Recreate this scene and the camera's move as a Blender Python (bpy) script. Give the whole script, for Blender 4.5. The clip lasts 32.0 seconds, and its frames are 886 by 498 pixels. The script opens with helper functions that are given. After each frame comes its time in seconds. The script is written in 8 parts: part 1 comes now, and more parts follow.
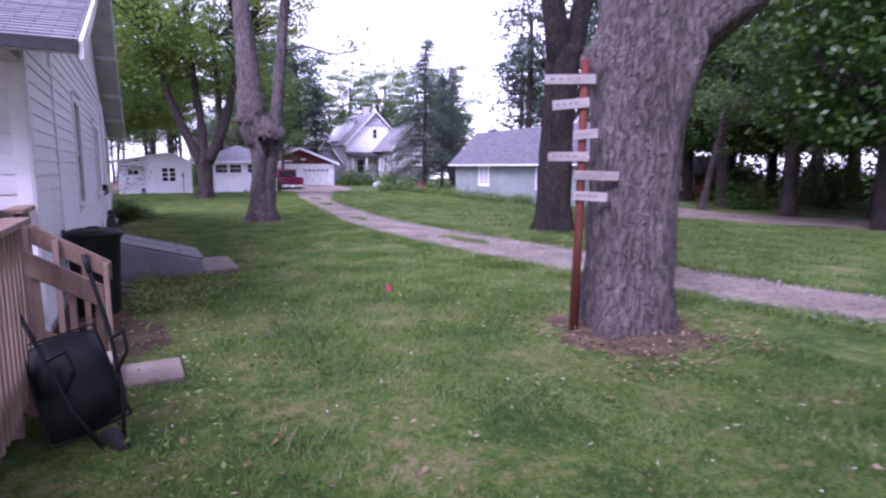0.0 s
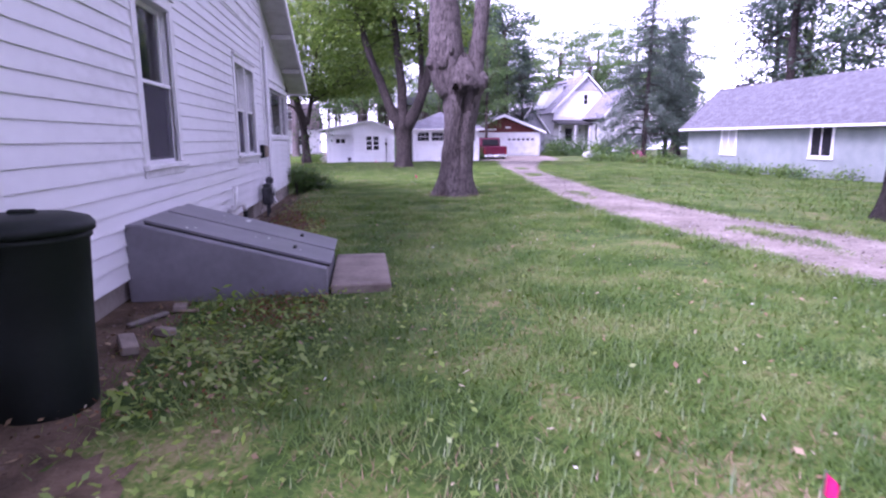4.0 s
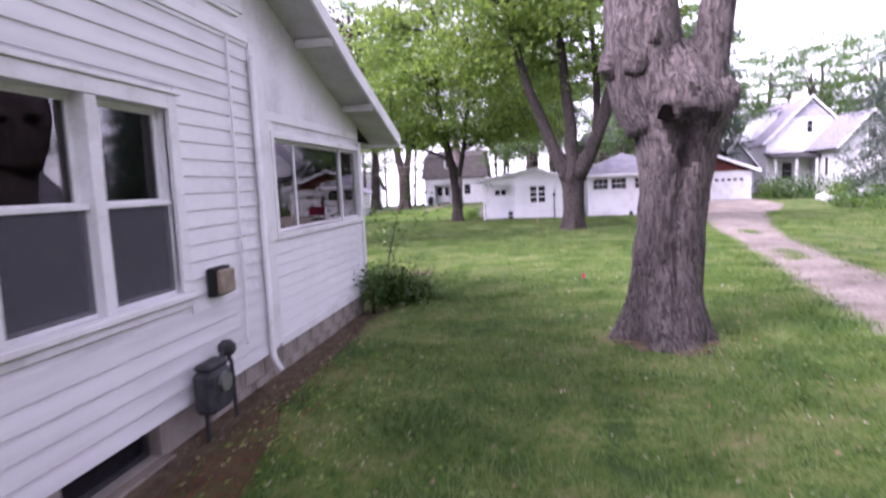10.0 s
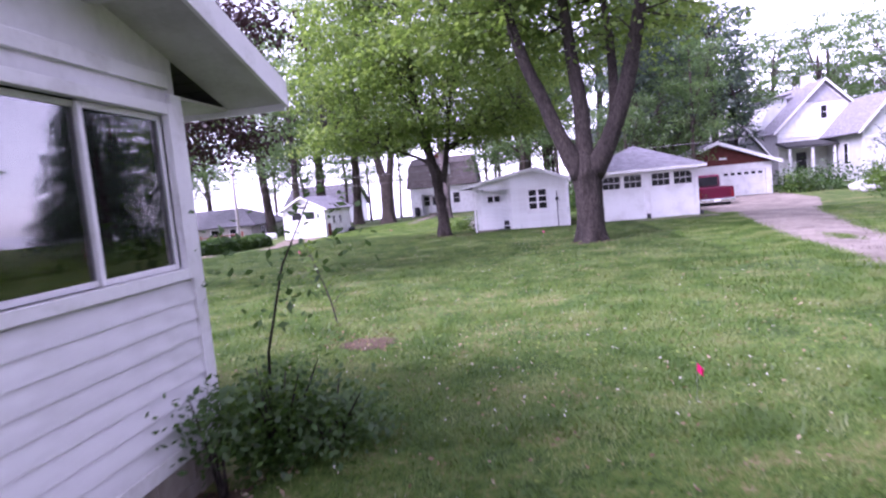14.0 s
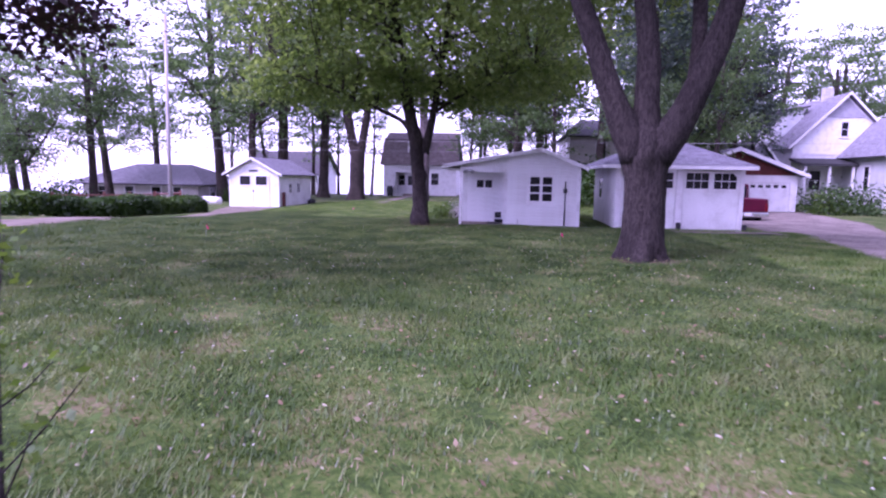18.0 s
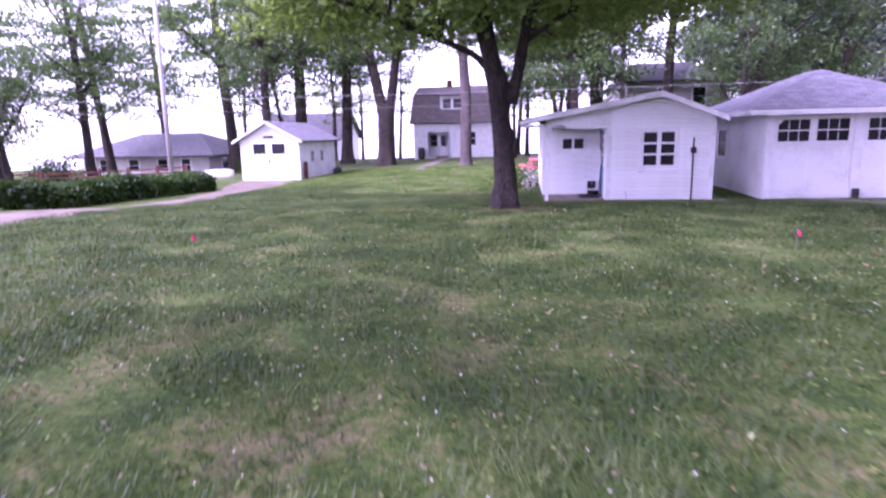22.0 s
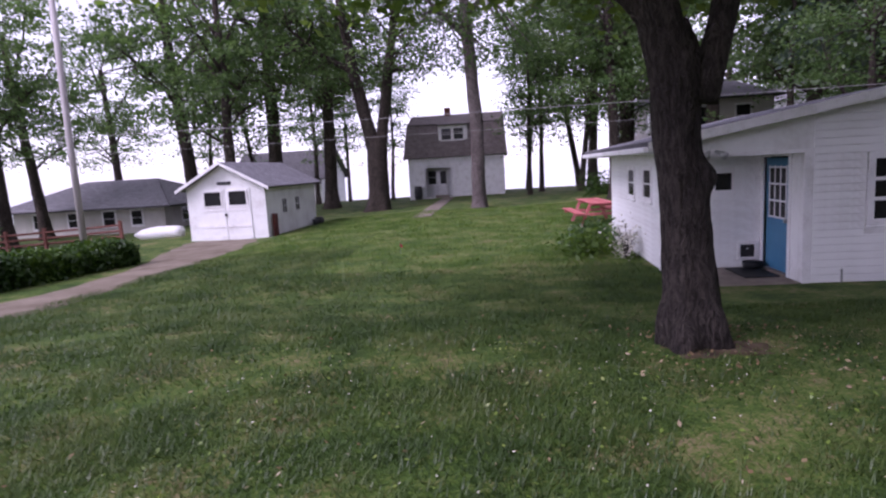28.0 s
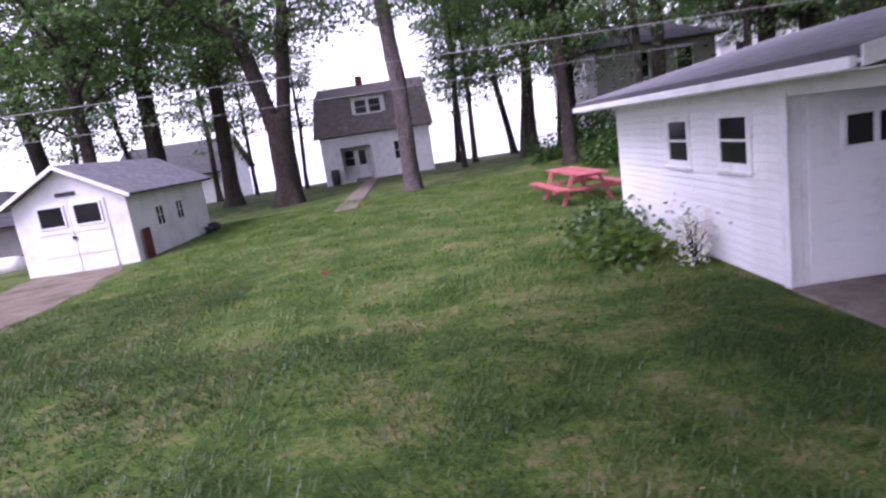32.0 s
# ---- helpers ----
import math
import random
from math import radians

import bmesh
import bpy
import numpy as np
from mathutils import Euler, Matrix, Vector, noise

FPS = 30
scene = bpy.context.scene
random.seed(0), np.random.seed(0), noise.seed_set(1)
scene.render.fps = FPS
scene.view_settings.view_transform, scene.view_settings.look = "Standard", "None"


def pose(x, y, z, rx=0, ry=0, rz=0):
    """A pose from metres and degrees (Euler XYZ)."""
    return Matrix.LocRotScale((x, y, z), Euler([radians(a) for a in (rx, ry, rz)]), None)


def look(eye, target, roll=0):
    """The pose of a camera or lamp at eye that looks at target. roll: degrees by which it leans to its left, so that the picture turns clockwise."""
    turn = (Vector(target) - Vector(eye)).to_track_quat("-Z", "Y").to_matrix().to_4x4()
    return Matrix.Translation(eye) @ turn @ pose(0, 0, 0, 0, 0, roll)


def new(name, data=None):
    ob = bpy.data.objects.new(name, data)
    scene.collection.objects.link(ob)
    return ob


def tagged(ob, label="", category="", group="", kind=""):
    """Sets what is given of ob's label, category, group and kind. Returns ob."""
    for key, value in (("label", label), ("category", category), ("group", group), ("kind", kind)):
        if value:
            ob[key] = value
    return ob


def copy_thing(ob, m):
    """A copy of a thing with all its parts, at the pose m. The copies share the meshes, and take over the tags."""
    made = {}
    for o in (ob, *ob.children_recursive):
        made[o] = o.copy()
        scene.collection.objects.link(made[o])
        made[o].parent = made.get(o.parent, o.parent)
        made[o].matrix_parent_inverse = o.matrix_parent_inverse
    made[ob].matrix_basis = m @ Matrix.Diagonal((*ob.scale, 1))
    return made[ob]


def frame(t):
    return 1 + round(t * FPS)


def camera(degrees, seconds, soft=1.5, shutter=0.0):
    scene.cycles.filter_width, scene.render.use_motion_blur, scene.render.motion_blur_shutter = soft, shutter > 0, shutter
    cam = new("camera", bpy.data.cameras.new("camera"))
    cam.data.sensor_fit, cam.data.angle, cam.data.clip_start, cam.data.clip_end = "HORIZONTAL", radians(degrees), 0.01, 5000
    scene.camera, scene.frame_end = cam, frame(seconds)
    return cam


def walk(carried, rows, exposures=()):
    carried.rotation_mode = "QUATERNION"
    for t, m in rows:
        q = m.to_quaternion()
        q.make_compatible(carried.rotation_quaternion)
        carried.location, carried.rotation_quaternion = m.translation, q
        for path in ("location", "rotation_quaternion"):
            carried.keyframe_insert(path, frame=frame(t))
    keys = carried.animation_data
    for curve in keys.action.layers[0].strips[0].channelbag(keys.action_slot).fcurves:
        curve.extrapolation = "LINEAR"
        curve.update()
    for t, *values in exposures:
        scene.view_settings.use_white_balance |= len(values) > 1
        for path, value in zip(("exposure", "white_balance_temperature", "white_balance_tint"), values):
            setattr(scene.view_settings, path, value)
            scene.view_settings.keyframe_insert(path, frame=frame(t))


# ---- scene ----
cam = camera(74.0, 32.0, soft=2.2, shutter=0.4)
# seconds, eye x, y, z, yaw, pitch, roll
ROWS = [
    (0.0, -0.015, 0.116, 1.641, -27.12, -7.98, 0.11),
    (0.5, 0.208, 0.722, 1.528, -21.88, -9.37, -2.16),
    (1.0, 0.349, 1.432, 1.443, -16.73, -10.59, -3.10),
    (1.5, 0.492, 2.133, 1.382, -13.70, -7.93, -2.73),
    (2.0, 0.737, 2.788, 1.283, -12.41, -7.90, -2.26),
    (2.5, 0.842, 3.324, 1.202, -12.94, -4.30, -0.47),
    (4.5, 1.130, 5.183, 1.378, -4.70, -11.76, -0.80),
    (5.0, 1.190, 5.892, 1.482, -1.51, -11.57, -1.16),
    (5.5, 1.263, 6.663, 1.545, 0.94, -5.28, -2.54),
    (6.0, 1.359, 7.186, 1.585, 3.56, -5.18, -3.97),
    (6.5, 1.498, 7.615, 1.683, 3.97, -7.70, -0.68),
    (7.0, 1.584, 7.963, 1.774, 3.84, -6.18, 0.49),
    (7.5, 1.710, 8.700, 1.832, 3.72, -5.81, -0.31),
    (8.0, 1.743, 9.001, 1.852, 3.40, -6.82, -0.69),
    (8.5, 1.791, 9.318, 1.886, 6.09, -14.72, -3.17),
    (9.0, 1.837, 9.864, 1.875, 7.78, -10.96, -0.76),
    (9.5, 1.842, 10.546, 1.914, 9.00, -16.51, -3.85),
    (10.0, 1.887, 11.655, 1.800, 9.50, -6.19, -2.57),
    (10.5, 1.899, 12.445, 1.706, 8.93, -3.49, -0.38),
    (11.0, 1.856, 12.984, 1.588, 6.48, -2.78, -0.31),
    (11.5, 1.883, 13.387, 1.569, 6.38, -8.27, -1.66),
    (12.0, 1.884, 13.686, 1.553, 6.11, -9.73, -1.86),
    (12.5, 1.877, 14.176, 1.591, 6.88, -13.62, -1.62),
    (13.0, 1.841, 14.915, 1.565, 6.93, -10.31, -1.03),
    (13.5, 1.608, 15.735, 1.681, 6.39, -14.16, -1.92),
    (14.0, 1.422, 16.796, 1.703, 8.79, -5.31, -5.30),
    (14.5, 1.208, 17.564, 1.714, 7.31, -4.95, -2.11),
    (16.5, 0.857, 20.737, 1.460, 7.32, -6.63, 0.16),
    (17.0, 0.815, 21.465, 1.407, 8.99, -14.18, -5.23),
    (17.5, 0.631, 22.200, 1.441, 7.29, -6.84, 0.12),
    (18.0, 0.415, 22.872, 1.441, 5.85, -6.97, 0.99),
    (18.5, 0.206, 23.587, 1.477, 5.83, -6.62, 0.80),
    (19.0, -0.026, 24.211, 1.453, 6.90, -9.18, 0.38),
    (19.5, -0.268, 24.810, 1.499, 8.53, -11.36, -0.64),
    (20.0, -0.670, 25.440, 1.556, 9.51, -8.31, -3.95),
    (20.5, -1.044, 26.052, 1.545, 8.92, -6.28, -5.76),
    (21.0, -1.230, 26.684, 1.525, 6.97, -10.00, -0.03),
    (21.5, -1.546, 27.541, 1.516, 7.29, -14.15, -0.01),
    (22.0, -1.926, 28.464, 1.539, 7.86, -10.94, -1.25),
    (22.5, -2.243, 29.467, 1.591, 8.17, -7.34, -2.92),
    (23.0, -2.505, 30.404, 1.632, 7.53, -8.01, -3.68),
    (23.5, -2.674, 31.227, 1.642, 6.85, -8.80, -2.55),
    (24.0, -2.847, 31.996, 1.659, 6.26, -9.42, 0.18),
    (24.5, -3.023, 32.814, 1.704, 4.66, -6.22, -0.61),
    (26.5, -3.750, 34.918, 1.739, 5.30, -7.14, -1.05),
    (27.0, -3.835, 35.366, 1.661, 6.29, -7.81, -2.51),
    (27.5, -3.897, 35.720, 1.640, 6.92, -5.86, -4.14),
    (28.0, -4.042, 36.122, 1.711, 6.65, -7.76, -3.29),
    (28.5, -3.866, 36.369, 1.523, 4.52, -9.53, -1.36),
    (29.0, -3.903, 36.891, 1.619, 4.25, -15.09, -2.32),
    (29.5, -3.860, 37.380, 1.701, 2.34, -11.98, -0.16),
    (30.0, -4.136, 38.077, 1.783, -4.63, -8.34, -0.49),
    (30.5, -4.193, 39.034, 1.695, -3.73, -10.05, 0.59),
    (31.0, -4.432, 39.814, 1.643, -6.27, -7.47, 1.90),
    (31.5, -4.752, 40.727, 1.604, -4.65, -7.28, -4.06),
    (32.0, -4.935, 41.292, 1.743, -0.56, -10.91, -8.46),
]


def gaze(x, y, z, yaw, pitch, roll):
    a, b = radians(yaw), radians(pitch)
    way = Vector((-math.sin(a) * math.cos(b), math.cos(a) * math.cos(b), math.sin(b)))
    return look((x, y, z), Vector((x, y, z)) + way, roll)


EXPOSURES = [(0.0, 1.45, 5320, 55), (2.0, 1.57, 5320, 56), (5.0, 2.17, 5330, 63), (6.0, 1.89, 5350, 61), (8.0, 2.05, 5850, 46), (10.0, 2.22, 5850, 45), (11.0, 1.71, 5950, 45), (12.0, 1.85, 5950, 45), (13.0, 2.29, 5750, 49), (14.0, 2.02, 5500, 54), (17.0, 1.51, 5230, 76), (18.0, 1.39, 5230, 78), (20.0, 1.63, 5370, 79), (22.0, 2.0, 5370, 74), (23.0, 1.61, 5420, 72), (24.0, 1.59, 5650, 63), (27.0, 0.9, 5800, 43), (28.0, 0.73, 5800, 43), (29.0, 1.2, 5750, 45), (30.0, 1.6, 5750, 46), (31.0, 1.35, 5700, 47), (32.0, 1.13, 5700, 46)]
walk(cam, [(r[0], gaze(*r[1:])) for r in ROWS], EXPOSURES)


# ---- light ----
world = bpy.data.worlds.new("sky")
scene.world = world
world.use_nodes = True
wn, wl = world.node_tree.nodes, world.node_tree.links
sky = wn.new("ShaderNodeTexSky")
sky.sky_type, sky.sun_disc = "NISHITA", False
sky.sun_elevation, sky.sun_rotation = radians(44.5), radians(230)
sky.air_density, sky.dust_density, sky.ozone_density = 1.0, 0.6, 1.0
pale = wn.new("ShaderNodeHueSaturation")
pale.inputs["Saturation"].default_value, pale.inputs["Value"].default_value = 0.15, 1.35
wl.new(sky.outputs[0], pale.inputs["Color"])
wl.new(pale.outputs[0], wn["Background"].inputs[0])
wn["Background"].inputs[1].default_value = 0.116
sun = new("sun", bpy.data.lights.new("sun", "SUN"))
sun.data.energy, sun.data.angle, sun.data.color = 1.9, radians(28), (1.0, 0.97, 0.93)
sun.matrix_basis = look((0, 0, 40), (25.7, 21.6, 7))


# ---- materials ----
def material(name, stops, scale=6.0, rough=0.8, bump=0.2, detail=6.0, metal=0.0, stretch=(1, 1, 1), island=0.0, per_object=0.0, dist=0.02, spec=0.3, speckle=0.0):
    """A procedural surface: a colour ramp on noise, with a second finer noise, bump and piece-to-piece variation."""
    m = bpy.data.materials.new(name)
    m.use_nodes = True
    n, l = m.node_tree.nodes, m.node_tree.links
    b = n["Principled BSDF"]
    b.inputs["Roughness"].default_value, b.inputs["Metallic"].default_value = rough, metal
    b.inputs["Specular IOR Level"].default_value = spec
    co, mp = n.new("ShaderNodeTexCoord"), n.new("ShaderNodeMapping")
    mp.inputs["Scale"].default_value = stretch
    l.new(co.outputs["Object"], mp.inputs["Vector"])
    t1, t2 = n.new("ShaderNodeTexNoise"), n.new("ShaderNodeTexNoise")
    t1.inputs["Scale"].default_value, t1.inputs["Detail"].default_value, t1.inputs["Roughness"].default_value = scale, detail, 0.66 if detail > 8 else 0.5
    t2.inputs["Scale"].default_value, t2.inputs["Detail"].default_value = scale * 9, 3.0
    l.new(mp.outputs[0], t1.inputs["Vector"])
    l.new(mp.outputs[0], t2.inputs["Vector"])
    add = n.new("ShaderNodeMath")
    add.operation = "MULTIPLY_ADD"
    l.new(t2.outputs["Fac"], add.inputs[0])
    add.inputs[1].default_value = 0.35
    l.new(t1.outputs["Fac"], add.inputs[2])
    off = n.new("ShaderNodeMath")
    off.operation = "SUBTRACT"
    l.new(add.outputs[0], off.inputs[0])
    off.inputs[1].default_value = 0.175
    fac = off.outputs[0]
    if island or per_object:
        src = n.new("ShaderNodeNewGeometry").outputs["Random Per Island"] if island else n.new("ShaderNodeObjectInfo").outputs["Random"]
        va = n.new("ShaderNodeMath")
        va.operation = "MULTIPLY_ADD"
        l.new(src, va.inputs[0])
        va.inputs[1].default_value = island or per_object
        l.new(fac, va.inputs[2])
        vb = n.new("ShaderNodeMath")
        vb.operation = "SUBTRACT"
        l.new(va.outputs[0], vb.inputs[0])
        vb.inputs[1].default_value = (island or per_object) / 2
        fac = vb.outputs[0]
    ramp = n.new("ShaderNodeValToRGB")
    e = ramp.color_ramp.elements
    while len(e) < len(stops):
        e.new(0.5)
    for k, (at, c) in enumerate(stops):
        e[k].position, e[k].color = at, (*c, 1)
    if speckle:
        vo, sp_ = n.new("ShaderNodeTexVoronoi"), n.new("ShaderNodeMath")
        vo.inputs["Scale"].default_value = 55.0
        l.new(co.outputs["Object"], vo.inputs["Vector"])
        grey = n.new("ShaderNodeRGBToBW")
        l.new(vo.outputs["Color"], grey.inputs[0])
        sp_.operation = "MULTIPLY_ADD"
        sp_.inputs[1].default_value = 0.35 * speckle
        l.new(grey.outputs[0], sp_.inputs[0])
        low_ = n.new("ShaderNodeMath")
        low_.operation = "SUBTRACT"
        low_.inputs[1].default_value = 0.175 * speckle
        l.new(fac, low_.inputs[0])
        l.new(low_.outputs[0], sp_.inputs[2])
        fac = sp_.outputs[0]
    l.new(fac, ramp.inputs[0])
    l.new(ramp.outputs[0], b.inputs["Base Color"])
    if bump:
        bp = n.new("ShaderNodeBump")
        bp.inputs["Strength"].default_value, bp.inputs["Distance"].default_value = bump, dist
        l.new(add.outputs[0], bp.inputs["Height"])
        l.new(bp.outputs[0], b.inputs["Normal"])
    return m


def leafy(name, dark, mid, light, through_light=0.35, drift=0.5, grain=0.6, edge=0.32):
    """A thin leaf: diffuse and translucent, each leaf of its own green, whole clumps drifting lighter and darker."""
    m = bpy.data.materials.new(name)
    m.use_nodes = True
    n, l = m.node_tree.nodes, m.node_tree.links
    out = n["Material Output"]
    n.remove(n["Principled BSDF"])
    ramp = n.new("ShaderNodeValToRGB")
    e = ramp.color_ramp.elements
    e.new(0.5)
    for k, (at, c) in enumerate(((0.0, dark), (0.5, mid), (1.0, light))):
        e[k].position, e[k].color = at, (*c, 1)
    no, wide, spread_ = n.new("ShaderNodeTexNoise"), n.new("ShaderNodeMapRange"), n.new("ShaderNodeMath")
    no.inputs["Scale"].default_value, no.inputs["Detail"].default_value = grain, 4.0
    l.new(n.new("ShaderNodeTexCoord").outputs["Object"], no.inputs["Vector"])
    wide.inputs["From Min"].default_value, wide.inputs["From Max"].default_value = edge, 1.0 - edge
    wide.inputs["To Min"].default_value, wide.inputs["To Max"].default_value = 0.0, drift
    l.new(no.outputs["Fac"], wide.inputs["Value"])
    spread_.operation = "MULTIPLY_ADD"
    spread_.inputs[1].default_value = 1.0 - drift
    l.new(n.new("ShaderNodeNewGeometry").outputs["Random Per Island"], spread_.inputs[0])
    l.new(wide.outputs[0], spread_.inputs[2])
    l.new(spread_.outputs[0], ramp.inputs[0])
    d, t, g, mix, top = n.new("ShaderNodeBsdfDiffuse"), n.new("ShaderNodeBsdfTranslucent"), n.new("ShaderNodeBsdfGlossy"), n.new("ShaderNodeMixShader"), n.new("ShaderNodeMixShader")
    g.inputs["Roughness"].default_value = 0.45
    l.new(ramp.outputs[0], d.inputs[0])
    warm = n.new("ShaderNodeHueSaturation")
    warm.inputs["Hue"].default_value, warm.inputs["Saturation"].default_value, warm.inputs["Value"].default_value = 0.485, 1.1, 1.6
    l.new(ramp.outputs[0], warm.inputs["Color"])
    l.new(warm.outputs[0], t.inputs[0])
    mix.inputs[0].default_value, top.inputs[0].default_value = through_light, 0.04
    l.new(d.outputs[0], mix.inputs[1])
    l.new(t.outputs[0], mix.inputs[2])
    l.new(mix.outputs[0], top.inputs[1])
    l.new(g.outputs[0], top.inputs[2])
    l.new(top.outputs[0], out.inputs[0])
    return m


def bark_material(name, low, high, lift=1.0):
    """Furrowed bark: long plates with dark cracks between them, blotches and fine grain."""
    m = material(name, ((0.28, low), (0.5, high), (0.75, tuple(min(1, c * 1.3) for c in high))), 1.8, 0.95, 0.0, stretch=(1, 1, 0.5))
    n, l = m.node_tree.nodes, m.node_tree.links
    b, ramp = n["Principled BSDF"], [k for k in n if k.type == "VALTORGB"][0]
    co, mp, wob = n.new("ShaderNodeTexCoord"), n.new("ShaderNodeMapping"), n.new("ShaderNodeTexNoise")
    mp.inputs["Scale"].default_value = (1, 1, 0.2)
    wob.inputs["Scale"].default_value, wob.inputs["Detail"].default_value = 7.0, 4.0
    l.new(co.outputs["Object"], mp.inputs["Vector"])
    l.new(co.outputs["Object"], wob.inputs["Vector"])
    push = n.new("ShaderNodeVectorMath")
    push.operation = "MULTIPLY_ADD"
    push.inputs[1].default_value = (0.11, 0.11, 0.05)
    l.new(wob.outputs["Color"], push.inputs[0])
    l.new(mp.outputs[0], push.inputs[2])
    heights = None
    for scale, low_, high_, weight in ((27.0, 0.38, 0.58, 1.0), (70.0, 0.36, 0.62, 0.5)):
        no, cr = n.new("ShaderNodeTexNoise"), n.new("ShaderNodeMapRange")
        no.inputs["Scale"].default_value, no.inputs["Detail"].default_value, no.inputs["Roughness"].default_value = scale, 3.0, 0.6
        l.new(push.outputs[0], no.inputs["Vector"])
        cr.inputs["From Min"].default_value, cr.inputs["From Max"].default_value = low_, high_
        l.new(no.outputs["Fac"], cr.inputs["Value"])
        if heights is None:
            heights = cr.outputs[0]
        else:
            both = n.new("ShaderNodeMath")
            both.operation = "MULTIPLY_ADD"
            both.inputs[1].default_value = weight
            l.new(cr.outputs[0], both.inputs[0])
            l.new(heights, both.inputs[2])
            heights = both.outputs[0]
    dk, soft = n.new("ShaderNodeMix"), n.new("ShaderNodeMapRange")
    dk.data_type, dk.blend_type = "RGBA", "MULTIPLY"
    soft.inputs["From Max"].default_value = 1.45
    soft.inputs["To Min"].default_value, soft.inputs["To Max"].default_value = 0.3, 1.25
    l.new(heights, soft.inputs["Value"])
    dk.inputs[0].default_value = 1.0
    l.new(ramp.outputs[0], dk.inputs[6])
    l.new(soft.outputs[0], dk.inputs[7])
    l.new(dk.outputs[2], b.inputs["Base Color"])
    bp = n.new("ShaderNodeBump")
    bp.inputs["Strength"].default_value, bp.inputs["Distance"].default_value = min(1.0, 0.8 * lift), 0.03 * lift
    l.new(heights, bp.inputs["Height"])
    l.new(bp.outputs[0], b.inputs["Normal"])
    return m


def shingle_material(name, c1, c2, mortar, width=0.3, row=0.13):
    """Asphalt shingles: tabs in rows, each of its own tone, grit on top. Uses the mesh's UVs in metres."""
    m = bpy.data.materials.new(name)
    m.use_nodes = True
    n, l = m.node_tree.nodes, m.node_tree.links
    b = n["Principled BSDF"]
    b.inputs["Roughness"].default_value = 0.93
    co, br, no = n.new("ShaderNodeTexCoord"), n.new("ShaderNodeTexBrick"), n.new("ShaderNodeTexNoise")
    br.inputs["Scale"].default_value = 1.0
    br.inputs["Brick Width"].default_value, br.inputs["Row Height"].default_value = width, row
    br.inputs["Mortar Size"].default_value, br.inputs["Bias"].default_value = 0.006, 0.0
    for k, c in (("Color1", c1), ("Color2", c2), ("Mortar", mortar)):
        br.inputs[k].default_value = (*c, 1)
    l.new(co.outputs["UV"], br.inputs["Vector"])
    no.inputs["Scale"].default_value, no.inputs["Detail"].default_value = 4.0, 8.0
    l.new(co.outputs["Object"], no.inputs["Vector"])
    mx, mr = n.new("ShaderNodeMix"), n.new("ShaderNodeMapRange")
    mx.data_type, mx.blend_type = "RGBA", "MULTIPLY"
    mx.inputs[0].default_value = 1.0
    mr.inputs["To Min"].default_value, mr.inputs["To Max"].default_value = 0.6, 1.4
    l.new(no.outputs["Fac"], mr.inputs["Value"])
    l.new(br.outputs["Color"], mx.inputs[6])
    l.new(mr.outputs[0], mx.inputs[7])
    l.new(mx.outputs[2], b.inputs["Base Color"])
    bp = n.new("ShaderNodeBump")
    bp.inputs["Strength"].default_value, bp.inputs["Distance"].default_value, bp.invert = 0.6, 0.01, True
    l.new(br.outputs["Fac"], bp.inputs["Height"])
    l.new(bp.outputs[0], b.inputs["Normal"])
    return m


def glass_material(name, tint=(1, 1, 1), gloss=0.004, ior=1.7):
    m = bpy.data.materials.new(name)
    m.use_nodes = True
    n, l = m.node_tree.nodes, m.node_tree.links
    n.remove(n["Principled BSDF"])
    f, t, g, mix = n.new("ShaderNodeFresnel"), n.new("ShaderNodeBsdfTransparent"), n.new("ShaderNodeBsdfGlossy"), n.new("ShaderNodeMixShader")
    t.inputs[0].default_value = (*tint, 1)
    g.inputs["Roughness"].default_value = gloss
    f.inputs[0].default_value = ior
    l.new(f.outputs[0], mix.inputs[0])
    l.new(t.outputs[0], mix.inputs[1])
    l.new(g.outputs[0], mix.inputs[2])
    l.new(mix.outputs[0], n["Material Output"].inputs[0])
    return m


M_SIDING = material("white_painted_siding", ((0.25, (0.60, 0.59, 0.60)), (0.5, (0.76, 0.75, 0.77)), (0.8, (0.82, 0.81, 0.83))), 1.6, 0.55, 0.08, per_object=0.12, dist=0.004)
M_TRIM = material("white_trim_paint", ((0.25, (0.62, 0.61, 0.60)), (0.5, (0.78, 0.77, 0.78)), (0.8, (0.83, 0.82, 0.83))), 3.0, 0.5, 0.08, dist=0.003)
# greyer than the white trim boards
M_SOFFIT = material("grey_soffit", ((0.3, (0.42, 0.41, 0.40)), (0.6, (0.55, 0.54, 0.54))), 3.0, 0.7, 0.1, dist=0.004)
M_SHED = material("shed_white_paint", ((0.25, (0.62, 0.61, 0.60)), (0.5, (0.77, 0.77, 0.77)), (0.8, (0.83, 0.83, 0.83))), 1.4, 0.6, 0.08, per_object=0.08, dist=0.004)
M_CONCRETE = material("weathered_concrete", ((0.25, (0.1272, 0.1000, 0.0828)), (0.5, (0.2120, 0.1750, 0.1485)), (0.8, (0.2968, 0.2550, 0.2160))), 3.0, 0.92, 0.5, dist=0.006)
M_BLOCK = material("concrete_block", ((0.25, (0.19, 0.165, 0.14)), (0.5, (0.30, 0.265, 0.23)), (0.8, (0.39, 0.355, 0.315))), 2.5, 0.95, 0.6, per_object=0.2, dist=0.008)
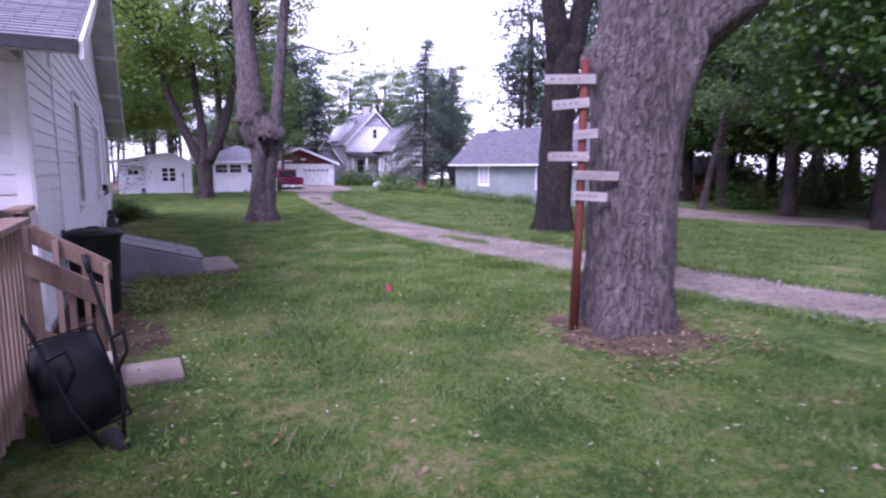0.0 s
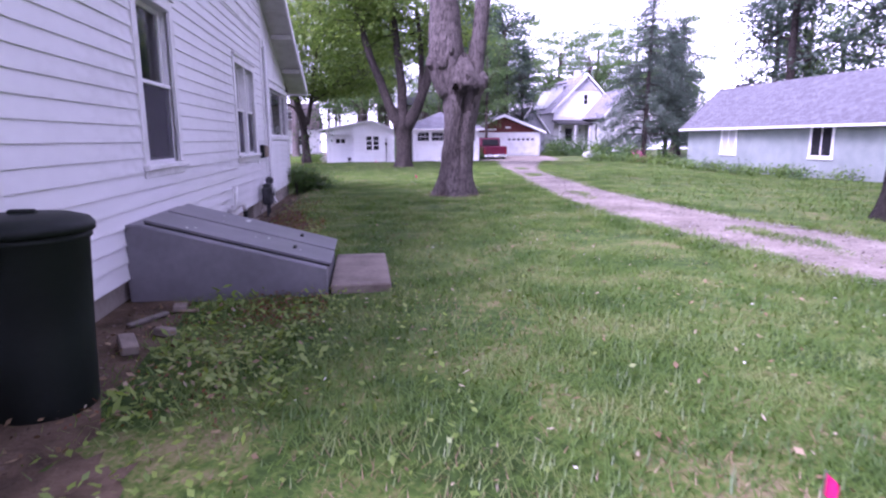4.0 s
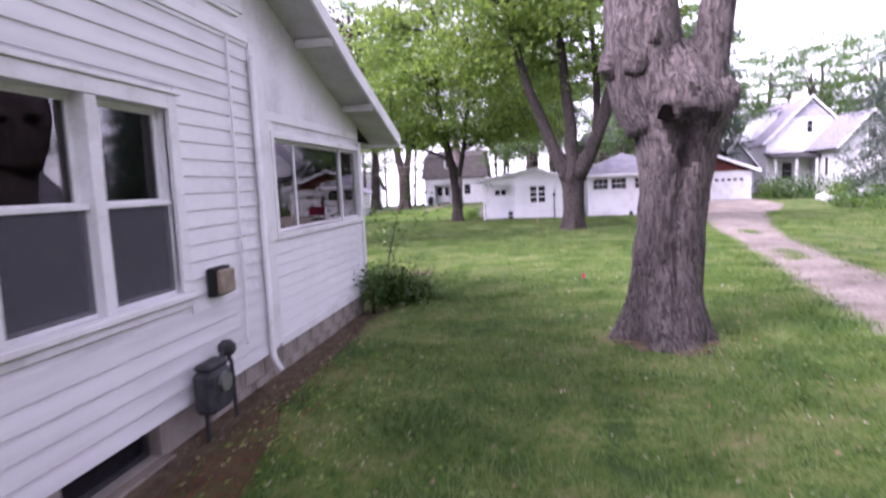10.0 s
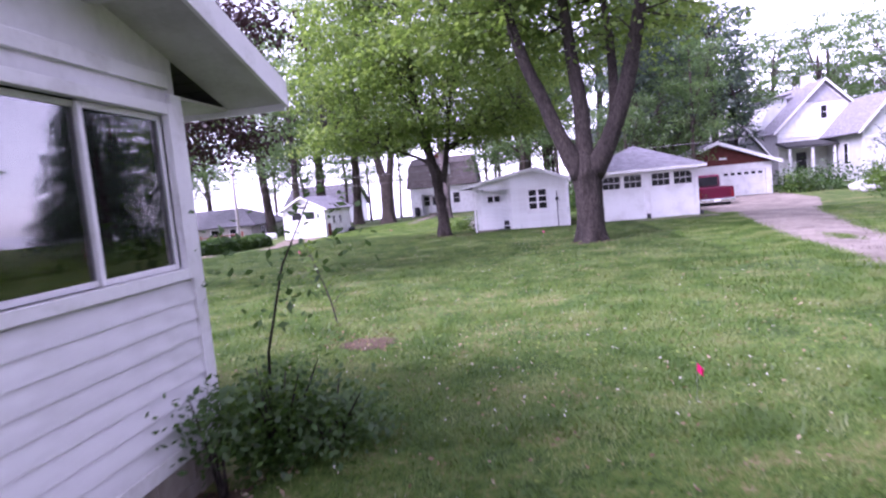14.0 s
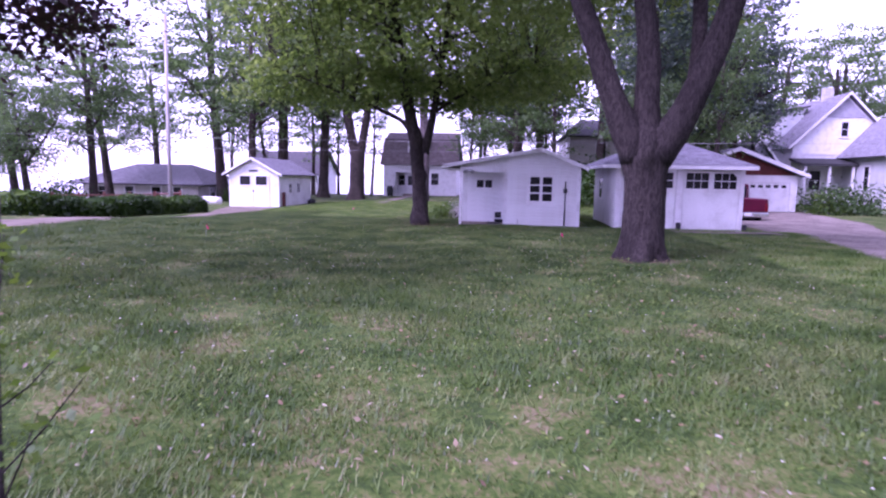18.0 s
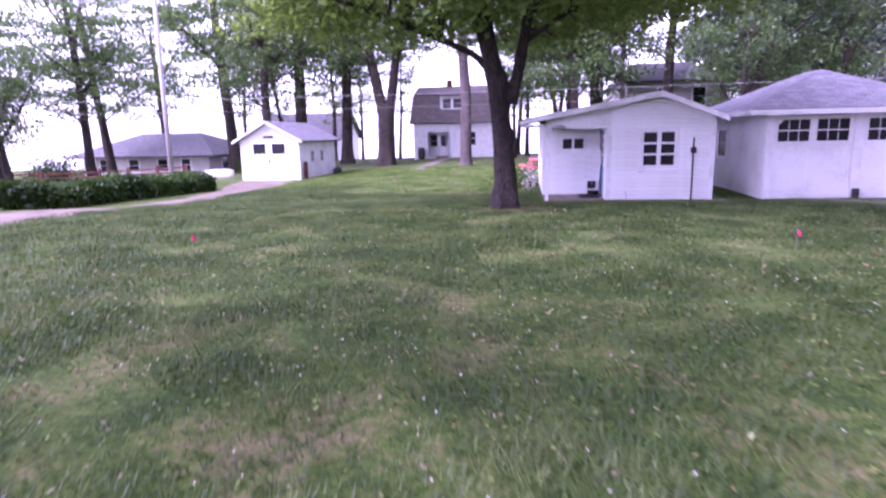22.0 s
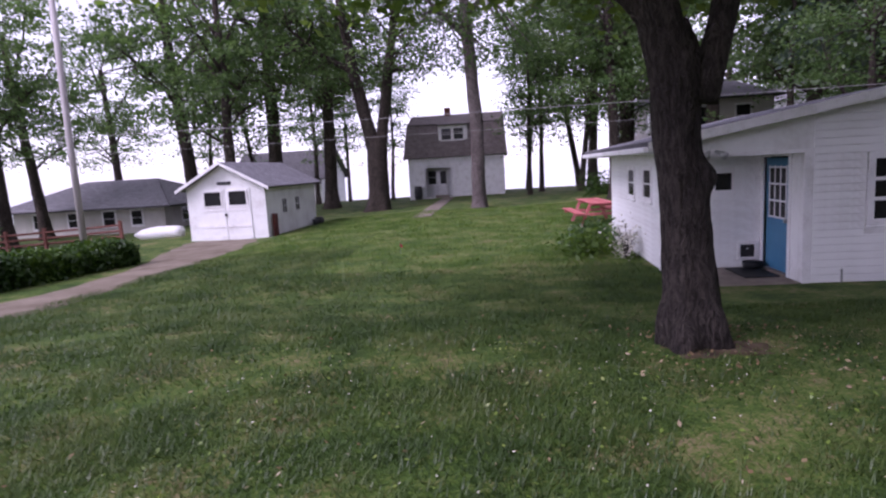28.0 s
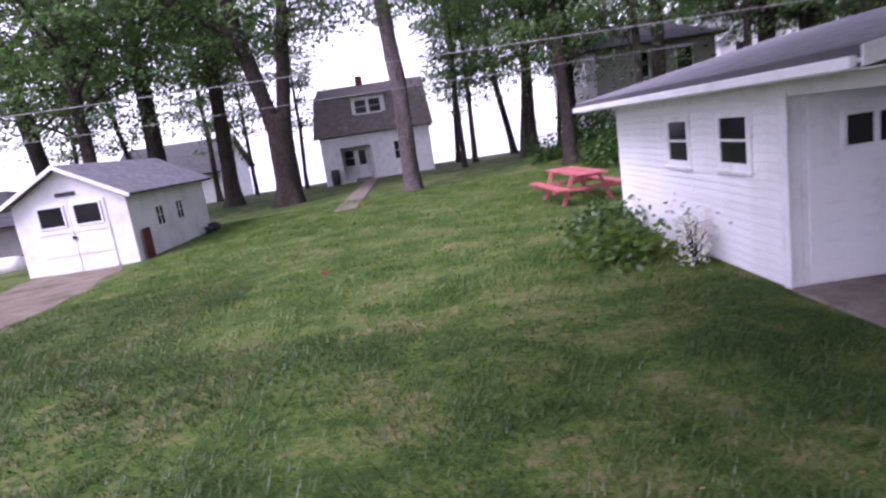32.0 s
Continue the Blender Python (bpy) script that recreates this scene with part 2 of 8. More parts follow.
M_BULK = material("grey_painted_steel", ((0.25, (0.13, 0.125, 0.14)), (0.5, (0.17, 0.165, 0.185)), (0.8, (0.22, 0.21, 0.23))), 2.0, 0.42, 0.08, dist=0.003, spec=0.5)
M_FLAKE = material("flaked_pale_paint", ((0.3, (0.5, 0.5, 0.5)), (0.7, (0.7, 0.7, 0.7))), 20.0, 0.7, 0.2, dist=0.002)
M_DARKGAP = material("black_seam", ((0.3, (0.015, 0.015, 0.017)), (0.7, (0.03, 0.03, 0.03))), 8.0, 0.7, 0.1)
M_DECK = material("weathered_deck_wood", ((0.2, (0.14, 0.088, 0.062)), (0.5, (0.26, 0.18, 0.135)), (0.8, (0.36, 0.27, 0.21))), 2.5, 0.85, 0.35, stretch=(3, 3, 0.6), per_object=0.25, dist=0.004)
M_TREAD = material("grey_worn_tread_wood", ((0.2, (0.26, 0.21, 0.17)), (0.5, (0.40, 0.34, 0.29)), (0.8, (0.50, 0.44, 0.40))), 2.5, 0.85, 0.35, stretch=(4, 0.6, 4), per_object=0.2, dist=0.004)
M_BLACK = material("black_plastic", ((0.3, (0.008, 0.009, 0.010)), (0.7, (0.018, 0.019, 0.020))), 5.0, 0.6, 0.15, dist=0.004, spec=0.25)
M_CAN = material("dark_green_plastic", ((0.3, (0.005, 0.008, 0.007)), (0.7, (0.010, 0.015, 0.013))), 4.0, 0.55, 0.2, dist=0.004, spec=0.25)
M_ENAMEL = material("black_enamel", ((0.3, (0.008, 0.008, 0.009)), (0.7, (0.02, 0.02, 0.02))), 6.0, 0.2, 0.05, spec=0.6)
M_STEEL = material("dull_steel", ((0.3, (0.35, 0.35, 0.36)), (0.7, (0.55, 0.55, 0.56))), 6.0, 0.35, 0.05, metal=0.9)
M_IRON = material("dark_grey_meter_paint", ((0.3, (0.022, 0.023, 0.026)), (0.7, (0.06, 0.06, 0.066))), 12.0, 0.65, 0.2, dist=0.004)
M_PIPE = material("white_plastic_pipe", ((0.3, (0.55, 0.54, 0.54)), (0.7, (0.75, 0.74, 0.75))), 8.0, 0.45, 0.05)
M_BOXTAN = material("tan_meter_box", ((0.3, (0.20, 0.15, 0.11)), (0.7, (0.36, 0.29, 0.23))), 10.0, 0.5, 0.1)
M_RUST = material("rusty_red_post_paint", ((0.25, (0.0638, 0.0165, 0.0105)), (0.55, (0.1162, 0.0300, 0.0195)), (0.8, (0.1575, 0.0562, 0.0375))), 5.0, 0.8, 0.25, stretch=(1, 1, 0.3), dist=0.003)
M_SIGN = material("greyed_sign_board", ((0.25, (0.1674, 0.1426, 0.1302)), (0.5, (0.2604, 0.2356, 0.2232)), (0.8, (0.3410, 0.3162, 0.3038))), 4.0, 0.85, 0.3, stretch=(0.5, 0.5, 4), per_object=0.3, dist=0.003)
M_SIGNINK = material("faded_sign_lettering", ((0.3, (0.1798, 0.1566, 0.1508)), (0.7, (0.2262, 0.2030, 0.1914))), 9.0, 0.8, 0.05)
M_PICNIC = material("faded_red_stain", ((0.25, (0.34, 0.07, 0.075)), (0.55, (0.50, 0.145, 0.15)), (0.8, (0.60, 0.25, 0.255))), 3.0, 0.8, 0.25, stretch=(4, 0.7, 4), per_object=0.25, dist=0.003)
M_FLAG = material("fluorescent_pink_plastic", ((0.3, (0.85, 0.03, 0.22)), (0.7, (0.95, 0.06, 0.30))), 6.0, 0.5, 0.05)
M_BLUE = material("blue_door_paint", ((0.3, (0.045, 0.17, 0.30)), (0.7, (0.065, 0.22, 0.37))), 3.0, 0.45, 0.08, dist=0.002)
# dark tone puts the dimness of the unseen rooms into their colour
M_INSIDE = material("interior_dimness_tone", ((0.3, (0.10, 0.09, 0.085)), (0.7, (0.16, 0.145, 0.135))), 2.0, 0.9, 0.05)
M_BLIND = material("pale_blind_slats", ((0.3, (0.36, 0.36, 0.38)), (0.7, (0.50, 0.50, 0.52))), 8.0, 0.6, 0.05)
M_SHADE = material("tan_roller_shade", ((0.3, (0.17, 0.10, 0.062)), (0.7, (0.26, 0.165, 0.11))), 20.0, 0.85, 0.1)
M_CURTAIN = material("dark_curtain", ((0.3, (0.05, 0.045, 0.05)), (0.7, (0.11, 0.10, 0.105))), 9.0, 0.9, 0.2, stretch=(6, 6, 0.3))
def screen_material(name, tone, cover):
    """Fine mesh: part see-through, part dull thread."""
    m = bpy.data.materials.new(name)
    m.use_nodes = True
    n, l = m.node_tree.nodes, m.node_tree.links
    n.remove(n["Principled BSDF"])
    d, t, mix = n.new("ShaderNodeBsdfDiffuse"), n.new("ShaderNodeBsdfTransparent"), n.new("ShaderNodeMixShader")
    d.inputs[0].default_value, mix.inputs[0].default_value = (*tone, 1), cover
    l.new(t.outputs[0], mix.inputs[1])
    l.new(d.outputs[0], mix.inputs[2])
    l.new(mix.outputs[0], n["Material Output"].inputs[0])
    return m


M_SCREEN = screen_material("grey_insect_screen", (0.13, 0.125, 0.145), 0.5)
M_GLASS = glass_material("window_glass", (0.92, 0.94, 0.95))
M_PLATE = glass_material("double_plate_glass", (0.88, 0.90, 0.91), 0.004, 2.2)
M_TRUCK = material("dark_red_car_paint", ((0.3, (0.062, 0.002, 0.014)), (0.7, (0.082, 0.003, 0.019))), 2.0, 0.3, 0.0, spec=0.4)
M_CHROME = material("chrome_bumper", ((0.3, (0.65, 0.65, 0.66)), (0.7, (0.80, 0.80, 0.81))), 3.0, 0.2, 0.0, metal=0.9)
M_TYRE = material("black_tyre_rubber", ((0.3, (0.015, 0.015, 0.015)), (0.7, (0.03, 0.03, 0.03))), 9.0, 0.85, 0.3)
M_TAIL = material("red_tail_light_plastic", ((0.3, (0.11, 0.004, 0.006)), (0.7, (0.15, 0.006, 0.008))), 6.0, 0.3, 0.0, spec=0.4)
M_REDGABLE = material("dark_red_gable_boards", ((0.3, (0.085, 0.022, 0.018)), (0.7, (0.13, 0.035, 0.03))), 3.0, 0.75, 0.2)
M_GREYSIDE = material("pale_grey_siding", ((0.3, (0.50, 0.51, 0.51)), (0.7, (0.62, 0.63, 0.63))), 1.5, 0.65, 0.05)
M_RANCH = material("pale_green_grey_siding", ((0.3, (0.20, 0.23, 0.22)), (0.7, (0.27, 0.30, 0.288))), 1.5, 0.65, 0.05)
M_LILAC = material("lilac_grey_shakes", ((0.3, (0.33, 0.32, 0.36)), (0.7, (0.44, 0.43, 0.47))), 3.0, 0.75, 0.15)
M_TAN = material("beige_house_siding", ((0.3, (0.48, 0.45, 0.42)), (0.7, (0.60, 0.57, 0.54))), 1.5, 0.7, 0.05)
M_BRICK = material("red_brown_brick", ((0.3, (0.13, 0.05, 0.035)), (0.7, (0.22, 0.09, 0.065))), 5.0, 0.9, 0.3)
M_ROOF = shingle_material("grey_asphalt_shingles", (0.19, 0.182, 0.205), (0.26, 0.25, 0.28), (0.10, 0.095, 0.105))
M_ROOFD = shingle_material("dark_asphalt_shingles", (0.08, 0.077, 0.082), (0.115, 0.11, 0.118), (0.04, 0.04, 0.04))
M_ROOFG = shingle_material("slate_grey_shingles", (0.100, 0.096, 0.112), (0.140, 0.135, 0.155), (0.055, 0.053, 0.06))
M_ROOFB = shingle_material("brown_grey_shingles", (0.17, 0.14, 0.135), (0.23, 0.195, 0.19), (0.07, 0.06, 0.06))
M_DARKGLASS = material("dark_window_glass", ((0.3, (0.010, 0.010, 0.012)), (0.7, (0.022, 0.022, 0.024))), 1.5, 0.12, 0.0, spec=0.2)
M_BARK = bark_material("grey_maple_bark", (0.128, 0.104, 0.099), (0.198, 0.165, 0.158), 1.6)
M_BARKD = bark_material("dark_bark", (0.036, 0.028, 0.026), (0.060, 0.048, 0.043), 1.4)
M_BARKM = bark_material("brown_grey_bark", (0.056, 0.044, 0.037), (0.092, 0.073, 0.062), 1.4)
M_BARKWET = bark_material("wet_stained_bark", (0.018, 0.015, 0.013), (0.038, 0.031, 0.028), 1.6)
# almost black, so the hollow's inner shade sits in the colour
M_HOLLOWSHADE = material("hollow_shade_black", ((0.3, (0.002, 0.0018, 0.0016)), (0.7, (0.006, 0.005, 0.004))), 8.0, 0.98, 0.4, spec=0.0)
M_CUTWOOD = material("grey_cut_wood", ((0.3, (0.1210, 0.1045, 0.0935)), (0.7, (0.1980, 0.1760, 0.1595))), 9.0, 0.9, 0.3)
M_LEAF = leafy("maple_leaf", (0.048, 0.095, 0.018), (0.115, 0.190, 0.042), (0.20, 0.28, 0.08), 0.6)
M_LEAFD = leafy("deep_green_leaf", (0.014, 0.042, 0.008), (0.034, 0.084, 0.014), (0.085, 0.155, 0.026), 0.32)
M_LEAFL = leafy("light_green_leaf", (0.055, 0.115, 0.02), (0.095, 0.17, 0.03), (0.14, 0.22, 0.045), 0.4)
M_LEAFP = leafy("maroon_leaf", (0.018, 0.008, 0.009), (0.032, 0.014, 0.015), (0.05, 0.03, 0.022), 0.3)
M_NEEDLE = leafy("blue_green_needles", (0.028, 0.050, 0.034), (0.056, 0.086, 0.060), (0.100, 0.138, 0.098), 0.35)
M_WOOD = leafy("pale_woodland_leaf", (0.036, 0.080, 0.026), (0.078, 0.142, 0.046), (0.145, 0.220, 0.082), 0.6)
M_SHRUB = leafy("shrub_leaf", (0.03, 0.070, 0.02), (0.055, 0.115, 0.03), (0.09, 0.16, 0.045), 0.3)
M_GRASS = leafy("grass_blade", (0.0430, 0.1000, 0.0140), (0.0980, 0.1770, 0.0280), (0.2000, 0.2420, 0.0820), 0.3, 0.66, 1.3, 0.38)
# lusher, greener blades, also darkened in colour to carry the tree shade
M_LUSHSHADE = leafy("shade_darkened_lush_blade", (0.024, 0.056, 0.010), (0.050, 0.096, 0.018), (0.105, 0.145, 0.040), 0.3, 0.6, 1.3, 0.36)
M_CLOVER = leafy("broad_weed_leaf", (0.095, 0.165, 0.028), (0.165, 0.250, 0.045), (0.270, 0.310, 0.105), 0.35)
M_DEAD = leafy("fallen_leaf", (0.10, 0.06, 0.03), (0.22, 0.15, 0.08), (0.40, 0.33, 0.21), 0.1)
M_PALELEAF = leafy("pale_curled_leaf", (0.22, 0.18, 0.10), (0.34, 0.29, 0.19), (0.50, 0.45, 0.34), 0.1)
M_CHIP = leafy("bark_chip", (0.05, 0.034, 0.026), (0.12, 0.085, 0.066), (0.26, 0.20, 0.165), 0.05)
M_RUSTLEAF = leafy("rusty_leaf", (0.075, 0.022, 0.010), (0.15, 0.048, 0.016), (0.23, 0.10, 0.03), 0.2)
M_BLOSSOM = leafy("white_clover_blossom", (0.45, 0.43, 0.36), (0.6, 0.58, 0.5), (0.7, 0.68, 0.62), 0.1)
M_PINKBLOOM = leafy("pink_blossom", (0.35, 0.05, 0.12), (0.5, 0.10, 0.2), (0.6, 0.2, 0.3), 0.2)
M_SOIL = material("bare_soil_mulch", ((0.25, (0.0360, 0.0240, 0.0140)), (0.45, (0.0830, 0.0560, 0.0350)), (0.65, (0.1250, 0.0880, 0.0580)), (0.85, (0.1900, 0.1450, 0.1050))), 5.0, 0.98, 0.9, dist=0.03)
M_RUSTMOSS = material("rusty_brown_ground_cover", ((0.3, (0.040, 0.026, 0.014)), (0.5, (0.085, 0.05, 0.024)), (0.62, (0.06, 0.075, 0.02)), (0.8, (0.12, 0.075, 0.035))), 3.0, 0.98, 0.8, detail=10.0, dist=0.03)
M_GRAVEL = material("pale_gravel", ((0.3, (0.112, 0.092, 0.074)), (0.46, (0.196, 0.164, 0.135)), (0.6, (0.258, 0.220, 0.184)), (0.8, (0.366, 0.322, 0.276))), 0.9, 0.97, 0.8, detail=10.0, dist=0.02, speckle=0.8)
M_PEBBLE = material("gravel_pebble", ((0.2, (0.07, 0.058, 0.054)), (0.5, (0.19, 0.165, 0.155)), (0.8, (0.42, 0.39, 0.37))), 9.0, 0.95, 0.0, island=0.8)
M_LANE = material("sandy_lane", ((0.25, (0.115, 0.088, 0.062)), (0.5, (0.19, 0.155, 0.118)), (0.8, (0.27, 0.225, 0.18))), 1.5, 0.97, 0.6, dist=0.02)
M_LAWN = material("lawn_turf", ((0.38, (0.0260, 0.0560, 0.0072)), (0.46, (0.0490, 0.0945, 0.0125)), (0.53, (0.0730, 0.1200, 0.0185)), (0.60, (0.1265, 0.1403, 0.0414)), (0.68, (0.1898, 0.1610, 0.0805))), 1.1, 0.98, 0.9, detail=11.0, dist=0.04, speckle=0.6)
# near-white base colour stands in for sky glare off the water
M_WATER = material("glare_white_lake_water", ((0.3, (0.62, 0.63, 0.65)), (0.7, (0.68, 0.69, 0.71))), 0.4, 0.3, 0.0, spec=0.4)
M_WIRE = material("aluminium_cable", ((0.3, (0.30, 0.29, 0.30)), (0.7, (0.42, 0.41, 0.42))), 5.0, 0.5, 0.0)
M_POLE = material("silvered_utility_pole", ((0.3, (0.30, 0.27, 0.27)), (0.7, (0.48, 0.45, 0.45))), 3.0, 0.8, 0.2, stretch=(1, 1, 0.1))
M_FENCE = material("red_brown_fence", ((0.3, (0.17, 0.065, 0.05)), (0.7, (0.27, 0.12, 0.10))), 3.0, 0.85, 0.2)
M_STONE = material("pale_field_stone", ((0.3, (0.34, 0.33, 0.33)), (0.7, (0.55, 0.54, 0.54))), 4.0, 0.9, 0.4)


# ---- building helpers ----
def box(bm, x0, x1, y0, y1, z0, z1, m=None):
    vs = [bm.verts.new((x, y, z)) for x in (x0, x1) for y in (y0, y1) for z in (z0, z1)]
    for q in ((0, 1, 3, 2), (4, 6, 7, 5), (0, 4, 5, 1), (2, 3, 7, 6), (0, 2, 6, 4), (1, 5, 7, 3)):
        bm.faces.new([vs[k] for k in q])
    if m is not None:
        for v in vs:
            v.co = m @ v.co
    return vs


def boxes(*dims, m=None):
    bm = bmesh.new()
    for d in dims:
        box(bm, *d, m=m)
    return bm


def prism(points, x0, x1, axis="x"):
    """A polygon in the plane across the axis, drawn out along it. Points are (y, z) for x, (x, z) for y, (x, y) for z."""
    bm = bmesh.new()
    put = {"x": lambda s, p: (s, p[0], p[1]), "y": lambda s, p: (p[0], s, p[1]), "z": lambda s, p: (p[0], p[1], s)}[axis]
    a, b = ([bm.verts.new(put(s, p)) for p in points] for s in (x0, x1))
    bm.faces.new(a)
    bm.faces.new(b)
    for k in range(len(points)):
        j = (k + 1) % len(points)
        bm.faces.new((a[k], a[j], b[j], b[k]))
    return bm


def tube(pts, radii, sides=10, bm=None, caps=True, wob=0.0, rnd=None):
    """A round bar along a line of points, each with its radius."""
    bm = bm or bmesh.new()
    pts = [Vector(p) for p in pts]
    if not hasattr(radii, "__len__"):
        radii = [radii] * len(pts)
    rings, up = [], None
    for k, p in enumerate(pts):
        way = (pts[min(k + 1, len(pts) - 1)] - pts[max(k - 1, 0)]).normalized()
        if up is None:
            up = way.orthogonal().normalized()
        up = (up - way * up.dot(way)).normalized()
        side = way.cross(up)
        ring = []
        for s in range(sides):
            a = 2 * math.pi * s / sides
            r = radii[k] * (1 + (wob * (noise.noise((p + Vector((math.cos(a), math.sin(a), 0)) * 2.0) * 1.7)) if wob else 0))
            ring.append(bm.verts.new(p + up * (r * math.cos(a)) + side * (r * math.sin(a))))
        rings.append(ring)
    for a, b in zip(rings, rings[1:]):
        for s in range(sides):
            bm.faces.new((a[s], a[(s + 1) % sides], b[(s + 1) % sides], b[s]))
    if caps:
        bm.faces.new(rings[0])
        bm.faces.new(rings[-1])
    return bm


def mesh_of(name, bm, mat, bev=0.0, smooth=False):
    bmesh.ops.recalc_face_normals(bm, faces=bm.faces)
    if bev:
        bmesh.ops.bevel(bm, geom=list(bm.edges), offset=bev, segments=1, affect="EDGES", clamp_overlap=True)
    me = bpy.data.meshes.new(name)
    bm.to_mesh(me)
    bm.free()
    if smooth:
        me.polygons.foreach_set("use_smooth", [True] * len(me.polygons))
    me.materials.append(mat)
    return me


def part(name, bm, mat, parent, label="", bev=0.0, smooth=False):
    """One mesh object under a thing or a part, in world coordinates."""
    ob = new(name, bm if isinstance(bm, bpy.types.Mesh) else mesh_of(name, bm, mat, bev, smooth))
    if parent is not None:
        ob.parent = parent
        if parent.data is None:
            ob.matrix_parent_inverse = parent.matrix_basis.inverted()
    return tagged(ob, label)


def thing(name, label, category, at=(0, 0, 0), group="", kind=""):
    ob = new(name)
    ob.matrix_basis = Matrix.Translation(at)
    ob.empty_display_size = 0.2
    return tagged(ob, label, category, group, kind)


def single(name, bm, mat, label, category, kind="", group="", bev=0.0, smooth=False):
    return tagged(part(name, bm, mat, None, "", bev, smooth), label, category, group, kind)


def soup(name, verts, faces, mat, smooth=False):
    """A mesh from arrays: verts (n, 3), faces (m, 3 or 4)."""
    verts, faces = np.asarray(verts, np.float32), np.asarray(faces, np.int32)
    me = bpy.data.meshes.new(name)
    me.vertices.add(len(verts))
    me.vertices.foreach_set("co", verts.ravel())
    k = faces.shape[1]
    me.loops.add(faces.size)
    me.loops.foreach_set("vertex_index", faces.ravel())
    me.polygons.add(len(faces))
    me.polygons.foreach_set("loop_start", np.arange(0, faces.size, k, dtype=np.int32))
    me.update(calc_edges=True)
    me.materials.append(mat)
    if smooth:
        me.polygons.foreach_set("use_smooth", [True] * len(me.polygons))
    return me


def step(a, b, v):
    t = min(1.0, max(0.0, (v - a) / (b - a)))
    return t * t * (3 - 2 * t)


def ground_z(x, y):
    z = -0.12 * step(22, 36, y) - 0.25 * step(41.5, 46, y)
    z -= 0.25 * step(7, 15, -x) * step(36, 56, y)
    z -= 0.7 * step(17, 30, -x) * step(50, 70, y)
    z -= 0.45 * step(7, 20, x) * (1 - step(30, 50, y))
    z += 1.5 * math.exp(-(((x - 8) / 6) ** 2 + ((y - 72) / 6) ** 2))
    z += 0.03 * noise.noise(Vector((x * 0.35, y * 0.35, 0))) * (1 - step(60, 90, y))
    z -= 0.11 * step(0.15, 0.75, -x) * step(10.6, 11.6, y) * (1 - step(20.6, 21.4, y)) * (1 - step(8.5, 10, -x))
    return z - 16 * step(90, 118, y)


def on(x, y, lift=0.0):
    return (x, y, ground_z(x, y) + lift)


# ---- ground ----
def sheet(name, xs, ys, zf, mat):
    v = [(x, y, zf(x, y)) for y in ys for x in xs]
    w = len(xs)
    f = [(j * w + i, j * w + i + 1, (j + 1) * w + i + 1, (j + 1) * w + i) for j in range(len(ys) - 1) for i in range(w - 1)]
    return soup(name, v, f, mat, True)


def spread(lo, hi, fine, far):
    mid = list(np.arange(lo, hi, fine))
    out, s = [], fine
    while s < far:
        s *= 1.6
        out.append(s)
    return [lo - k for k in reversed(out)] + mid + [hi + k for k in out]


ground = tagged(new("ground", sheet("ground", sorted(spread(-20, 25, 0.55, 1500) + list(np.arange(-1.43, 0.6, 0.11))), spread(-8, 72, 0.6, 1500), ground_z, M_LAWN)), "mown green lawn with worn and weedy patches", "lawn", kind="structure")


def strip(name, nodes, lift, mat, across=8, ragged=0.18, seed=0.0, crown=0.0):
    """A band over the ground between two edges given as (y, left x, right x), with uneven borders."""
    ys = np.arange(nodes[0][0], nodes[-1][0] + 0.01, 0.35)
    t = [n[0] for n in nodes]
    v = []
    for y in ys:
        l = float(np.interp(y, t, [n[1] for n in nodes])) + ragged * (noise.noise(Vector((y * 0.9, seed, 0))) + 0.6 * noise.noise(Vector((y * 3.1, seed, 4))))
        r = float(np.interp(y, t, [n[2] for n in nodes])) + ragged * (noise.noise(Vector((y * 0.9, seed, 9))) + 0.6 * noise.noise(Vector((y * 3.1, seed, 7))))
        for k in range(across + 1):
            s = k / across
            x = l + (r - l) * s
            rut = crown * (math.cos(s * 4 * math.pi) * 0.5 - 0.5)
            v.append((x, y, ground_z(x, y) + lift * min(1, 6 * s, 6 * (1 - s)) + rut + 0.004))
    w = across + 1
    f = [(j * w + i, j * w + i + 1, (j + 1) * w + i + 1, (j + 1) * w + i) for j in range(len(ys) - 1) for i in range(across)]
    return soup(name, v, f, mat, True)


DRIVE = [(-30, 9.4, 12.0), (0, 7.3, 9.6), (3, 6.6, 8.8), (5, 6.15, 8.3), (7.2, 5.65, 7.95), (10, 5.25, 7.75), (12.5, 5.02, 7.4), (16.5, 4.97, 7.1), (20, 5.38, 7.4), (24, 5.98, 7.85), (28.5, 6.75, 8.75), (33, 7.4, 10.0), (40, 8.8, 12.2), (46, 10.2, 14.6), (52, 10.4, 17.2), (61.4, 10.6, 18.9)]
drive = tagged(new("driveway", strip("driveway", DRIVE, 0.03, M_GRAVEL, 12, 0.22, 1.0, 0.02)), "pale gravel driveway with worn wheel tracks", "driveway", kind="structure")


tagged(new("garage_apron", strip("garage_apron", [(41.3, 5.2, 9.4), (43, 4.9, 9.6), (45.55, 4.7, 9.2)], 0.02, M_GRAVEL, 8, 0.3, 3.0)), "worn gravel patch before the garage doors", "gravel", kind="structure")
lane = tagged(new("lane", strip("lane", [(12, -17.6, -15.0), (30, -16.4, -13.8), (38, -15.7, -13.0), (43, -15.0, -12.45), (48.4, -14.2, -12.7), (51, -14.5, -12.9), (55, -15.9, -13.2), (58.2, -16.7, -13.9)], 0.02, M_LANE, 6, 0.25, 5.0)), "sandy lane beside the hedge", "lane", kind="structure")
